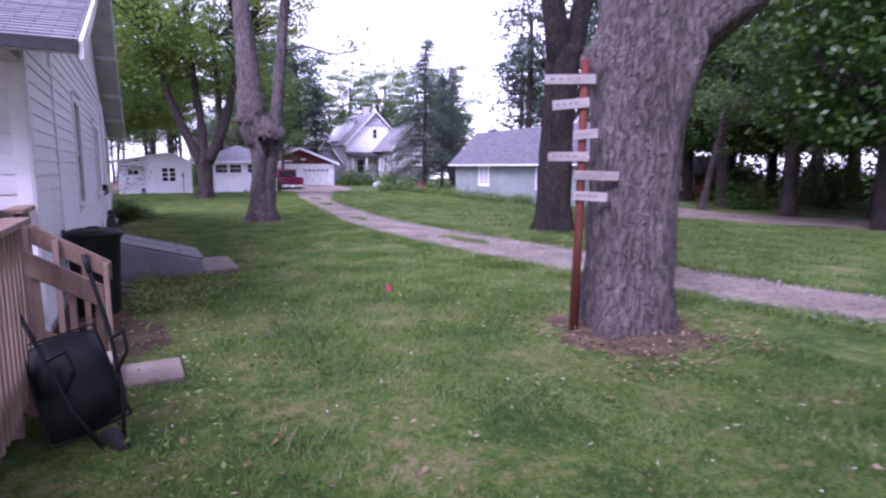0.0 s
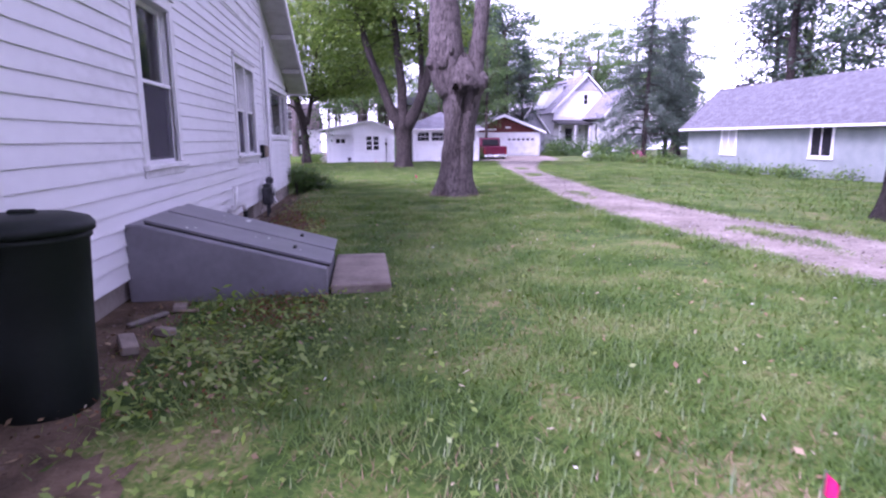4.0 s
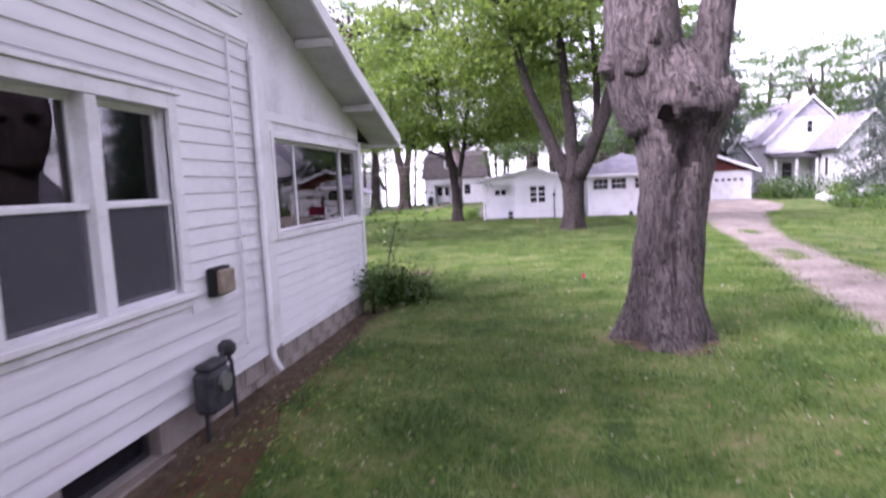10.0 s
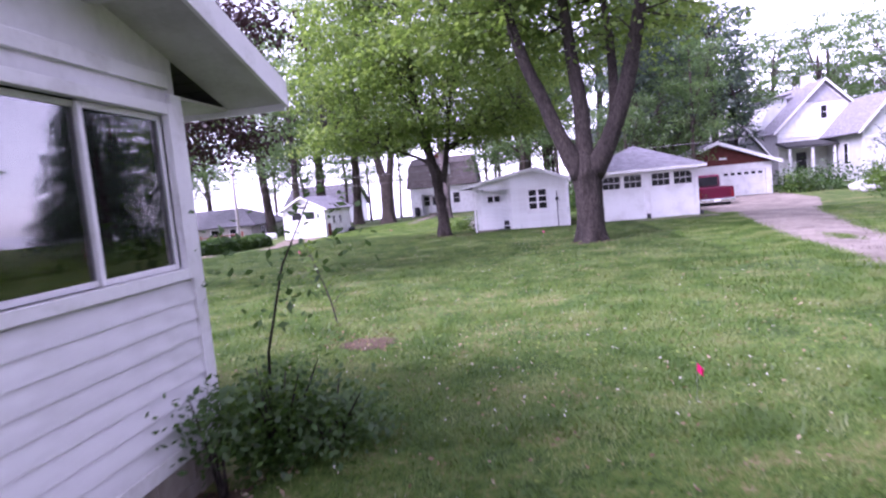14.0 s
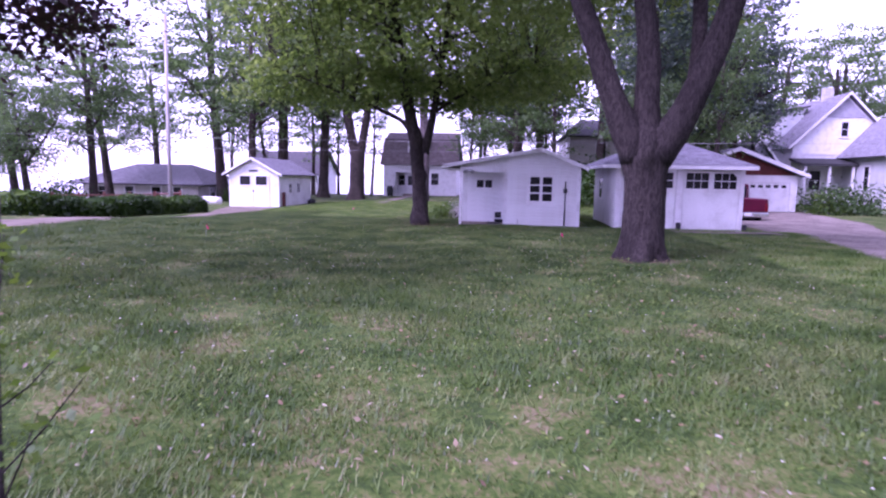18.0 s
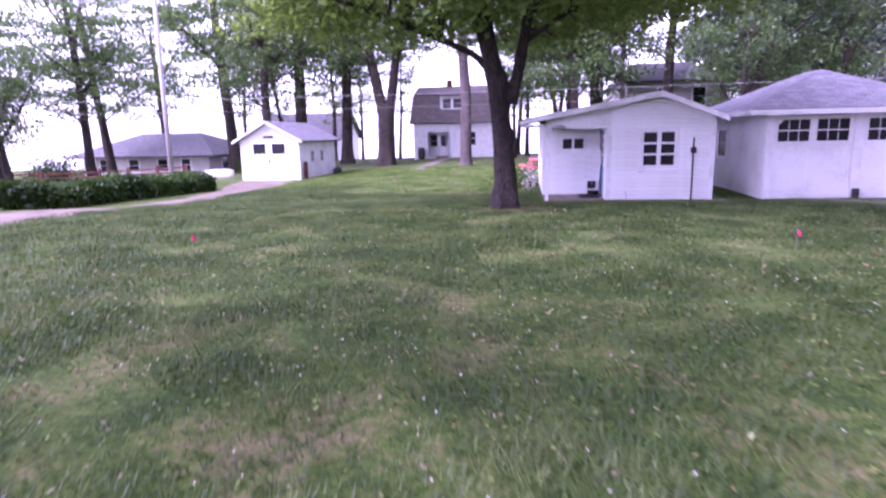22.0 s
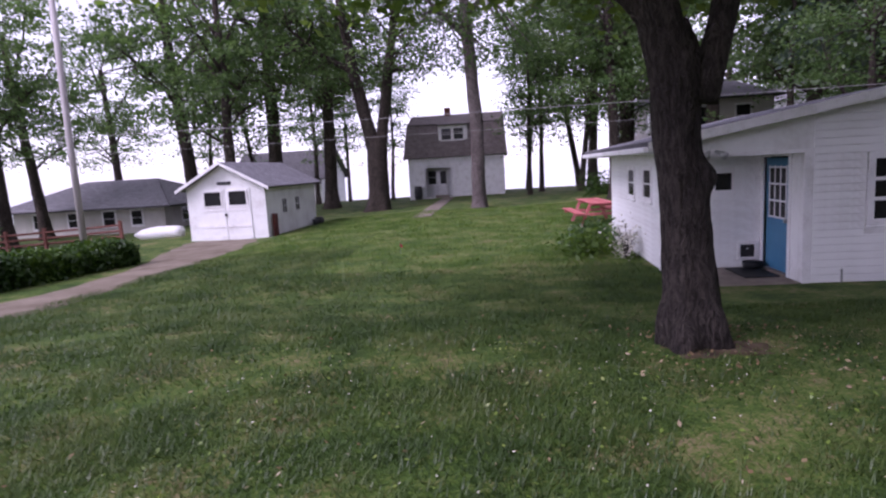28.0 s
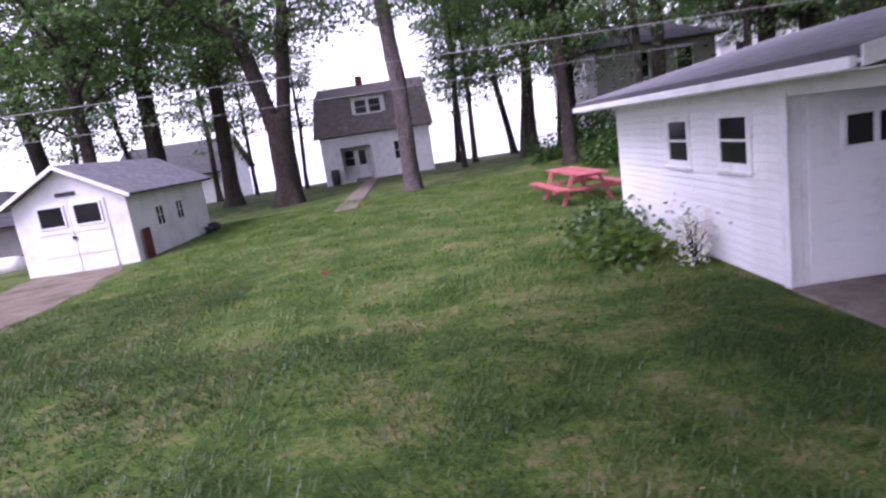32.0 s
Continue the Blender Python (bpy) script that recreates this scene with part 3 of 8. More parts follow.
tagged(new("side_road", strip("side_road", [(-20, 30, 35), (5, 23.5, 28.5), (12, 21.6, 26.3), (18, 19.6, 24.0), (24.4, 21.4, 25.0)], 0.02, M_LANE, 6, 0.2, 6.0)), "pale road beyond the lawn", "road", kind="structure")
tagged(new("soil_bed", strip("soil_bed", [(6.9, -1.5, -0.28), (8.6, -1.5, -0.2), (9.4, -1.5, -0.4), (11.0, -1.5, -0.42), (12, -1.5, -0.4), (16, -1.5, -0.38), (20.25, -1.5, -0.5)], 0.012, M_SOIL, 12, 0.16, 8.0)), "bare reddish brown soil bed along the foundation", "soil", kind="structure")
tagged(new("rusty_cover", strip("rusty_cover", [(11.0, -0.6, -0.1), (12.2, -0.6, 0.1), (13.4, -0.6, 0.25), (15, -0.6, 0.05), (16.5, -0.6, -0.3)], 0.022, M_RUSTMOSS, 8, 0.4, 11.0)), "rusty brown low ground cover", "ground cover", kind="structure")



def patch(name, x, y, rx, ry, mat, label, category, seed, lift=0.012):
    v, f = [(x, y, ground_z(x, y) + lift + 0.01)], []
    n, rings = 60, 4
    for k in range(1, rings + 1):
        for s in range(n):
            a = 2 * math.pi * s / n
            r = (k / rings) * (1 + 0.5 * noise.noise(Vector((math.cos(a) * 1.5, math.sin(a) * 1.5, seed))) + 0.3 * noise.noise(Vector((math.cos(a) * 6, math.sin(a) * 6, seed))))
            px, py = x + rx * r * math.cos(a), y + ry * r * math.sin(a)
            v.append((px, py, ground_z(px, py) + lift * (1 if k < rings else 0.2)))
    for s in range(n):
        f.append((0, 1 + s, 1 + (s + 1) % n, 1 + (s + 1) % n))
        for k in range(rings - 1):
            a, b = 1 + k * n + s, 1 + k * n + (s + 1) % n
            f.append((a, a + n, b + n, b))
    bm = bmesh.new()
    vs = [bm.verts.new(p) for p in v]
    for q in f:
        q = list(dict.fromkeys(q))
        bm.faces.new([vs[k] for k in q])
    return single(name, bm, mat, label, category, "structure", smooth=True)


patch("soil_patch", -0.6, 23.5, 0.34, 0.32, M_SOIL, "round bare patch of brown mulch in the lawn", "soil", 1.0)
patch("soil_patch", -1.41, 24.74, 0.2, 0.22, M_SOIL, "small bare patch at the foot of the sapling", "soil", 7.0)
patch("soil_patch", 4.3, 4.35, 0.8, 0.7, M_SOIL, "leaf-strewn bare soil round the old maple", "soil", 2.0)
patch("soil_patch", 3.2, 18.4, 0.6, 0.56, M_SOIL, "bare soil round the burred maple", "soil", 3.0)
patch("soil_patch", 3.2, 34.7, 0.66, 0.6, M_SOIL, "bare soil round the forked maple", "soil", 4.0)
patch("soil_patch", -2.2, 41.8, 0.42, 0.36, M_SOIL, "bare reddish soil round the young maple", "soil", 9.0)
patch("soil_patch", -0.15, 6.4, 0.38, 0.6, M_SOIL, "bare trodden soil between steps and trash can", "soil", 6.0)

# lake and path
lake = single("lake", boxes((-2500, 2500, 104, 4000, -14.2, -14)), M_WATER, "flat lake coloured near white for the sky's glare", "water", "structure")
v, f = [], []
for k in range(15):
    s = k / 14
    x, y = -7.95 + (-8.35 + 7.95) * s, 62.0 + 16.6 * s
    for d in (-0.42, 0.42):
        v.append((x + d, y, ground_z(x + d, y) + 0.035))
    if k:
        f.append((2 * k - 2, 2 * k - 1, 2 * k + 1, 2 * k))
tagged(new("footpath", soup("footpath", v, f, M_CONCRETE)), "narrow concrete path to the lake house", "path", kind="structure")


# ---- walls, siding, windows, roofs ----
AXIS = {"+x": (Vector((1, 0, 0)), Vector((0, -1, 0))), "-x": (Vector((-1, 0, 0)), Vector((0, 1, 0))), "-y": (Vector((0, -1, 0)), Vector((-1, 0, 0))), "+y": (Vector((0, 1, 0)), Vector((1, 0, 0)))}


def spot(axis, at, s, d, z):
    """A place on a wall: s along it, d out of it."""
    return Vector((at + d, s, z)) if axis == "+x" else Vector((at - d, s, z)) if axis == "-x" else Vector((s, at - d, z)) if axis == "-y" else Vector((s, at + d, z))


def wbox(bm, axis, at, s0, s1, d0, d1, z0, z1):
    a, b = spot(axis, at, s0, d0, z0), spot(axis, at, s1, d1, z1)
    box(bm, min(a.x, b.x), max(a.x, b.x), min(a.y, b.y), max(a.y, b.y), z0, z1)


def wboxes(axis, at, *dims):
    bm = bmesh.new()
    for d in dims:
        wbox(bm, axis, at, *d)
    return bm


def wall_core(axis, at, a, b, z0, top, holes=(), thick=0.16, nodes=()):
    """A wall with openings through it and a top that may slope. top: a height, or a function of s."""
    tf = top if callable(top) else (lambda s: top)
    cuts = sorted({a, b, *[h[k] for h in holes for k in (0, 1)], *[n for n in nodes if a < n < b]})
    bm = bmesh.new()
    for s0, s1 in zip(cuts, cuts[1:]):
        m = (s0 + s1) / 2
        inside = sorted((h[2], h[3]) for h in holes if h[0] - 1e-6 < m < h[1] + 1e-6)
        low = z0
        spans = []
        for h0, h1 in inside:
            if h0 > low:
                spans.append((low, h0, h0))
            low = h1
        spans.append((low, tf(s0), tf(s1)))
        for lo, t0, t1 in spans:
            if max(t0, t1) <= lo + 1e-4:
                continue
            vs = [bm.verts.new(spot(axis, at, s, d, z)) for d in (0, -thick) for s, z in ((s0, lo), (s1, lo), (s1, t1), (s0, t0))]
            for q in ((0, 1, 2, 3), (7, 6, 5, 4), (0, 4, 5, 1), (1, 5, 6, 2), (2, 6, 7, 3), (3, 7, 4, 0)):
                bm.faces.new([vs[k] for k in q])
    bmesh.ops.remove_doubles(bm, verts=list(bm.verts), dist=1e-4)
    return bm


BOARDS = {}


def board_mesh(course, mat, thick=0.022):
    key = (course, mat.name, thick)
    if key not in BOARDS:
        bm = bmesh.new()
        prof = [(0.0, 0.0), (thick, 0.003), (thick, 0.012), (0.005, course + 0.012), (0.0, course + 0.012)]
        a, b = ([bm.verts.new((s, d, z)) for d, z in prof] for s in (0, 1))
        bm.faces.new(a)
        bm.faces.new(b)
        for k in range(5):
            bm.faces.new((a[k], a[(k + 1) % 5], b[(k + 1) % 5], b[k]))
        BOARDS[key] = mesh_of("clapboard", bm, mat)
    return BOARDS[key]


def siding(parent, axis, at, a, b, z0, z1, course, holes, mat, span=None, pieces=True, thick=0.02, name="clapboard"):
    """Lapped boards over a wall, one object a board, cut round the openings. span: gives the boards' ends at a height."""
    n, u = AXIS[axis]
    me = board_mesh(course, mat, thick)
    joined = bmesh.new()
    z = z0
    while z < z1 - 0.02:
        lo, hi = span(z + course) if span else (a, b)
        lo, hi = max(lo, a), min(hi, b)
        cutters = sorted((h[0], h[1]) for h in holes if min(h[3], z + course) - max(h[2], z) > course * 0.35)
        runs, s = [], lo
        for c0, c1 in cutters:
            if c0 > s:
                runs.append((s, min(c0, hi)))
            s = max(s, c1)
        if s < hi:
            runs.append((s, hi))
        for s0, s1 in runs:
            if s1 - s0 < 0.03:
                continue
            from_s = s1 if (u.x + u.y) < 0 else s0
            o = spot(axis, at, from_s, 0.001, z)
            m = Matrix((((u.x * (s1 - s0)), n.x, 0, o.x), ((u.y * (s1 - s0)), n.y, 0, o.y), (0, 0, 1, o.z), (0, 0, 0, 1)))
            if pieces:
                ob = new(name, me)
                ob.parent = parent
                ob.matrix_basis = m
            else:
                joined.from_mesh(me)
                joined.verts.ensure_lookup_table()
                for v in joined.verts[-10:]:
                    v.co = m @ v.co
        z += course
    if not pieces:
        part("siding", joined, mat, parent)


def hung_window(parent, axis, at, s0, s1, z0, z1, units=1, casing=0.11, screen=True, upper="blind", sash=0.045, deep=0.1):
    """A double-hung window: s0..z1 is the opening; casing round it, sill, two sashes a unit, screen on the lower one."""
    c = casing
    win = part("window", wboxes(axis, at, (s0, s1, -0.02, 0.038, z1, z1 + c)), M_TRIM, parent, "white wooden double-hung window with a screened lower sash", bev=0.004)
    for e in (s0 - c, s1):
        part("side_casing", wboxes(axis, at, (e, e + c, -0.02, 0.035, z0, z1 + c)), M_TRIM, win, bev=0.004)
    part("window_sill", wboxes(axis, at, (s0 - c - 0.03, s1 + c + 0.03, -0.04, 0.075, z0 - 0.05, z0 - 0.004)), M_TRIM, win, bev=0.006)
    part("apron", wboxes(axis, at, (s0 - c, s1 + c, -0.01, 0.03, z0 - 0.12, z0 - 0.053)), M_TRIM, win, bev=0.004)
    part("drip_cap", wboxes(axis, at, (s0 - c - 0.02, s1 + c + 0.02, -0.01, 0.06, z1 + c + 0.001, z1 + c + 0.03)), M_TRIM, win, bev=0.004)
    w = (s1 - s0) / units
    zm = (z0 + z1) / 2
    for k in range(units):
        a, b = s0 + k * w + (0.05 if k else 0), s0 + (k + 1) * w - (0.05 if k < units - 1 else 0)
        if k:
            part("mullion", wboxes(axis, at, (a - 0.1, a, -deep, 0.03, z0, z1)), M_TRIM, win, bev=0.004)
        for nm, za, zb, d in (("lower_sash", z0, zm + 0.02, -0.035), ("upper_sash", zm - 0.02, z1, -0.07)):
            e = sash
            sh = part(nm, wboxes(axis, at, (a, a + e, d - 0.03, d, za, zb), (b - e, b, d - 0.03, d, za, zb), (a + e, b - e, d - 0.03, d, za, za + e * 1.2), (a + e, b - e, d - 0.03, d, zb - e, zb)), M_TRIM, win, bev=0.003)
            pane = part("pane", wboxes(axis, at, (a + e, b - e, d - 0.018, d - 0.014, za + e, zb - e)), M_GLASS, win)
            pane.visible_shadow = False
        if screen:
            part("screen", wboxes(axis, at, (a + 0.02, b - 0.02, -0.03, -0.026, z0 + 0.03, zm - 0.01)), M_SCREEN, win, "grey insect screen")
            part("screen_rail", wboxes(axis, at, (a, b, -0.032, -0.008, zm - 0.015, zm + 0.02)), M_TRIM, win, bev=0.003)
        if upper == "blind":
            bm = bmesh.new()
            z = z0 + 0.04
            while z < z1 - 0.03:
                wbox(bm, axis, at, a + 0.03, b - 0.03, -0.15, -0.13, z, z + 0.016)
                z += 0.032
            part("blind", bm, M_BLIND, win, "pale slatted blind drawn down")
        elif upper == "shade":
            part("shade", wboxes(axis, at, (a + 0.02, b - 0.02, -0.14, -0.135, zm + 0.2, z1 - 0.02), (a + 0.02, b - 0.02, -0.15, -0.128, zm + 0.17, zm + 0.2)), M_SHADE, win, "tan roller shade half down")
    return win


def roof_plane(name, e0, e1, r1, r0, thick, mat, parent, label="", courses=0):
    """A sloped slab from the eave (e0, e1) to the ridge (r0, r1), with UVs in metres; with courses, stepped shingle rows."""
    e0, e1, r1, r0 = (Vector(p) for p in (e0, e1, r1, r0))
    n = (e1 - e0).cross(r0 - e0).normalized()
    if n.z < 0:
        n = -n
    bm = bmesh.new()
    uv = bm.loops.layers.uv.new("UVMap")
    along, slope = (e1 - e0).normalized(), (r0 - e0)
    slope = (slope - along * slope.dot(along)).normalized()

    def slab(a, b, c, d, t0, t1):
        vs = [bm.verts.new(p) for p in (a, b, c, d, a + n * t0, b + n * t0, c + n * t1, d + n * t1)]
        for q in ((3, 2, 1, 0), (4, 5, 6, 7), (0, 1, 5, 4), (1, 2, 6, 5), (2, 3, 7, 6), (3, 0, 4, 7)):
            fc = bm.faces.new([vs[k] for k in q])
            for lp in fc.loops:
                p = lp.vert.co - e0
                lp[uv].uv = (p.dot(along), p.dot(slope))

    slab(e0, e1, r1, r0, thick, thick)
    roof = part(name, bm, mat, parent, label)
    for k in range(courses):
        s, t = k / courses, (k + 1) / courses
        bm = bmesh.new()
        uv = bm.loops.layers.uv.new("UVMap")
        lift = n * (thick + 0.001)
        slab(e0.lerp(r0, s) + lift, e1.lerp(r1, s) + lift, e1.lerp(r1, t) + lift, e0.lerp(r0, t) + lift, 0.013, 0.003)
        part("shingle_course", bm, mat, roof)
    return roof


def dark_window(parent, axis, at, s0, s1, z0, z1, cols=1, rows=1, casing=0.08, sill=True, glass=None, bar=0.03, name="window", arch=False):
    """A smaller window in a far wall: casing, sill, bars and dark panes set in."""
    c = casing
    win = part(name, wboxes(axis, at, (s0 - c, s0, -0.03, 0.04, z0 - c, z1 + c), (s1, s1 + c, -0.03, 0.04, z0 - c, z1 + c), (s0, s1, -0.03, 0.04, z1, z1 + c), (s0, s1, -0.03, 0.04, z0 - c, z0)), M_TRIM, parent)
    w, h = (s1 - s0) / cols, (z1 - z0) / rows
    for i in range(cols):
        for j in range(rows):
            part("pane", wboxes(axis, at, (s0 + i * w, s0 + (i + 1) * w, 0.0165, 0.0215, z0 + j * h, z0 + (j + 1) * h)), glass or M_DARKGLASS, win)
    for i in range(1, cols):
        part("glazing_bar", wboxes(axis, at, (s0 + i * w - bar, s0 + i * w + bar, 0.01, 0.036, z0, z1)), M_TRIM, win)
    for j in range(1, rows):
        part("glazing_bar", wboxes(axis, at, (s0, s1, 0.011, 0.033, z0 + j * h - bar * 0.5, z0 + j * h + bar * 0.5)), M_TRIM, win)
    if sill:
        part("window_sill", wboxes(axis, at, (s0 - c - 0.03, s1 + c + 0.03, 0.0, 0.075, z0 - c - 0.035, z0 - c - 0.002)), M_TRIM, win)
    return win


# ---- the white house ----
HX, HY0, HY1, HXW = -0.83, 6.1, 20.45, -9.0
RAKE = [(5.45, 2.5), (7.7, 3.3), (9.2, 3.88), (10.1, 4.38), (13.3, 6.75), (16.5, 4.38), (17.4, 3.86), (18.9, 3.26), (21.15, 2.53)]


def rake_z(y):
    return float(np.interp(y, [p[0] for p in RAKE], [p[1] for p in RAKE]))


house = thing("house", "white clapboard house with a flared gable roof", "house", (HX, 13.3, 0))
W1, W2, W3 = (10.19, 11.11, 1.09, 2.55), (14.17, 15.70, 1.07, 2.45), (17.42, 20.28, 1.38, 2.36)
WU = (11.9, 12.75, 3.75, 5.0)
holes = [W1, W2, W3, WU]
wall_side = part("wall", wall_core("+x", HX, HY0, HY1, 0.2, rake_z, holes, 0.16, [p[0] for p in RAKE]), M_SIDING, house, "white clapboard side wall")
wall_front = part("wall", wall_core("-y", HY0, HXW, HX - 0.162, 0.2, 2.68), M_SIDING, house)
part("wall", wall_core("+y", HY1, HXW, HX - 0.162, 0.2, 2.7), M_SIDING, house)
part("wall", wall_core("-x", HXW, HY0 + 0.17, HY1 - 0.17, 0.2, rake_z, (), 0.16, [p[0] for p in RAKE]), M_SIDING, house)
# plain unseen room surfaces, coloured dark so the windows read dim
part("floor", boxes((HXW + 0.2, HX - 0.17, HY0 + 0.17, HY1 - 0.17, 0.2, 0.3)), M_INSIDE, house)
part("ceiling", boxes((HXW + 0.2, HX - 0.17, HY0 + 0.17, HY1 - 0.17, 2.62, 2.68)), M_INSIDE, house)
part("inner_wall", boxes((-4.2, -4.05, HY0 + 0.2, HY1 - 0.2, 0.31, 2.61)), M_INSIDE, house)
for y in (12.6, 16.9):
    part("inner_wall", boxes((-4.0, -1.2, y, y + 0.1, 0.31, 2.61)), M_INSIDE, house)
foundation = part("foundation", wall_core("+x", HX - 0.045, HY0 + 0.03, HY1, -0.4, 0.2, [(12.17, 13.05, -0.07, 0.19), (14.46, 15.36, -0.07, 0.19)], 0.2), M_BLOCK, house, "bare concrete block foundation")
part("foundation", wall_core("-y", HY0 + 0.045, HXW, HX - 0.3, -0.4, 0.2), M_BLOCK, house)
# block courses of the foundation
blk = board = None
for row in range(2):
    y = 16.0 + (0.2 if row else 0)
    while y < HY1 - 0.1:
        z = -0.19 + row * 0.195
        e = min(y + 0.385, HY1 - 0.01)
        if blk is None:
            blk = mesh_of("block", boxes((0, 0.012, 0, 1, 0, 0.182)), M_BLOCK)
        ob = new("block", blk)
        ob.parent = foundation
        ob.matrix_basis = Matrix.Translation((HX - 0.044, y, z)) @ Matrix.Diagonal((1, e - y, 1, 1))
        y += 0.4
# basement windows
for a, b in ((12.17, 13.05), (14.46, 15.36)):
    bw = part("basement_window", wboxes("+x", HX - 0.045, (a, a + 0.04, -0.16, -0.1, -0.07, 0.19), (b - 0.04, b, -0.16, -0.1, -0.07, 0.19), (a, b, -0.16, -0.1, 0.15, 0.19), (a, b, -0.16, -0.1, -0.07, -0.03)), M_IRON, house, "dark recessed basement window")
    part("pane", wboxes("+x", HX - 0.045, (a + 0.04, b - 0.04, -0.14, -0.13, -0.03, 0.15)), M_DARKGLASS, bw)
    part("sill", wboxes("+x", HX - 0.045, (a - 0.05, b + 0.05, -0.1, 0.09, -0.16, -0.071)), M_CONCRETE, bw, "sloping concrete sill", bev=0.01)
# trim: corner boards, uprights, belt, frieze, water table
for nm, d in (("corner_board", (HY0 - 0.02, HY0 + 0.11, 0.0, 0.035, 0.2, 2.66)), ("corner_board", (HY1 - 0.1, HY1 + 0.02, 0.0, 0.035, 0.2, 2.5)), ("upright_board", (17.04, 17.3, 0.0, 0.034, 0.24, 3.28)), ("upright_board", (7.87, 7.98, 0.0, 0.034, 0.2, 3.28)),
              ("belt_board", (7.98, 17.04, 0.0, 0.034, 3.21, 3.3)), ("belt_board", (8.6, 16.9, 0.0, 0.03, 3.42, 3.46)), ("frieze_board", (17.3, 20.35, 0.0, 0.03, 2.53, 2.62)), ("frieze_board", (6.21, 7.87, 0.0, 0.03, 2.6, 2.67)), ("water_table", (17.3, 20.35, 0.0, 0.03, 0.2, 0.3)), ("side_casing", (17.3, 17.42, 0.0, 0.036, 1.32, 2.53))):
    part(nm, wboxes("+x", HX, d), M_TRIM, wall_side, bev=0.004)
part("downspout", tube([(HX + 0.06, 17.02, 3.1), (HX + 0.06, 17.02, 0.18), (HX + 0.09, 17.03, 0.09), (HX + 0.13, 17.03, 0.03)], 0.032, 8), M_TRIM, house, "white downspout", smooth=True)
H = [(W1[0] - 0.11, W1[1] + 0.11, W1[2] - 0.12, W1[3] + 0.11), (W2[0] - 0.11, W2[1] + 0.11, W2[2] - 0.12, W2[3] + 0.11), (WU[0] - 0.1, WU[1] + 0.1, WU[2] - 0.1, WU[3] + 0.1)]
siding(wall_side, "+x", HX, 7.98, 17.04, 0.2, 3.2, 0.135, H, M_SIDING)
siding(wall_side, "+x", HX, HY0 + 0.11, 7.87, 0.2, 2.58, 0.135, (), M_SIDING)
siding(wall_side, "+x", HX, 17.3, HY1 - 0.1, 0.3, 2.5, 0.123, [(W3[0] - 0.15, W3[1] + 0.08, W3[2] - 0.09, 2.6)], M_SIDING)


def gable_span(z):
    lo = float(np.interp(z + 0.02, [p[1] for p in RAKE[:5]], [p[0] for p in RAKE[:5]]))
    hi = float(np.interp(z + 0.02, [p[1] for p in RAKE[:3:-1]], [p[0] for p in RAKE[:3:-1]]))
    return lo, hi


siding(wall_side, "+x", HX, 8.05, 17.0, 3.47, 6.6, 0.135, H, M_SIDING, gable_span)
siding(wall_front, "-y", HY0, -5.2, HX - 0.02, 0.25, 2.62, 0.165, (), M_SIDING)
part("corner_board", wboxes("-y", HY0, (HX - 0.1, HX + 0.015, 0.0, 0.03, 0.2, 2.66)), M_TRIM, wall_front, bev=0.004)
hung_window(house, "+x", HX, *W1, 1)
hung_window(house, "+x", HX, *W2, 2, upper="shade")
dark_window(house, "+x", HX, *WU, 1, 2, 0.1)
# picture window of the back porch
s0, s1, z0, z1 = W3
pw = part("window", wboxes("+x", HX, (s0 - 0.07, s0, -0.05, 0.05, z0 - 0.07, z1 + 0.07), (s1, s1 + 0.07, -0.05, 0.05, z0 - 0.07, z1 + 0.07), (s0, s1, -0.05, 0.05, z1, z1 + 0.07), (s0, s1, -0.05, 0.05, z0 - 0.07, z0)), M_TRIM, house, "wide white-framed sliding picture window", bev=0.004)
for a, b, d in ((s0, 18.04, -0.01), (18.0, 19.62, -0.035), (19.58, s1, -0.01)):
    part("sash", wboxes("+x", HX, (a, a + 0.035, d - 0.025, d, z0, z1), (b - 0.035, b, d - 0.025, d, z0, z1), (a + 0.035, b - 0.035, d - 0.025, d, z0, z0 + 0.035), (a + 0.035, b - 0.035, d - 0.025, d, z1 - 0.035, z1)), M_TRIM, pw, bev=0.003)
    g = part("pane", wboxes("+x", HX, (a + 0.035, b - 0.035, d - 0.014, d - 0.01, z0 + 0.035, z1 - 0.035)), M_PLATE, pw)
    g.visible_shadow = False
    if b - a < 1:
        part("screen", wboxes("+x", HX, (a + 0.03, b - 0.03, d - 0.05, d - 0.045, z0 + 0.03, z1 - 0.03)), M_SCREEN, pw, "dark insect screen")
part("curtain", wboxes("+x", HX, (17.2, 17.75, -0.4, -0.36, 0.5, 2.5), (19.9, 20.25, -0.4, -0.36, 0.5, 2.5)), M_CURTAIN, pw)
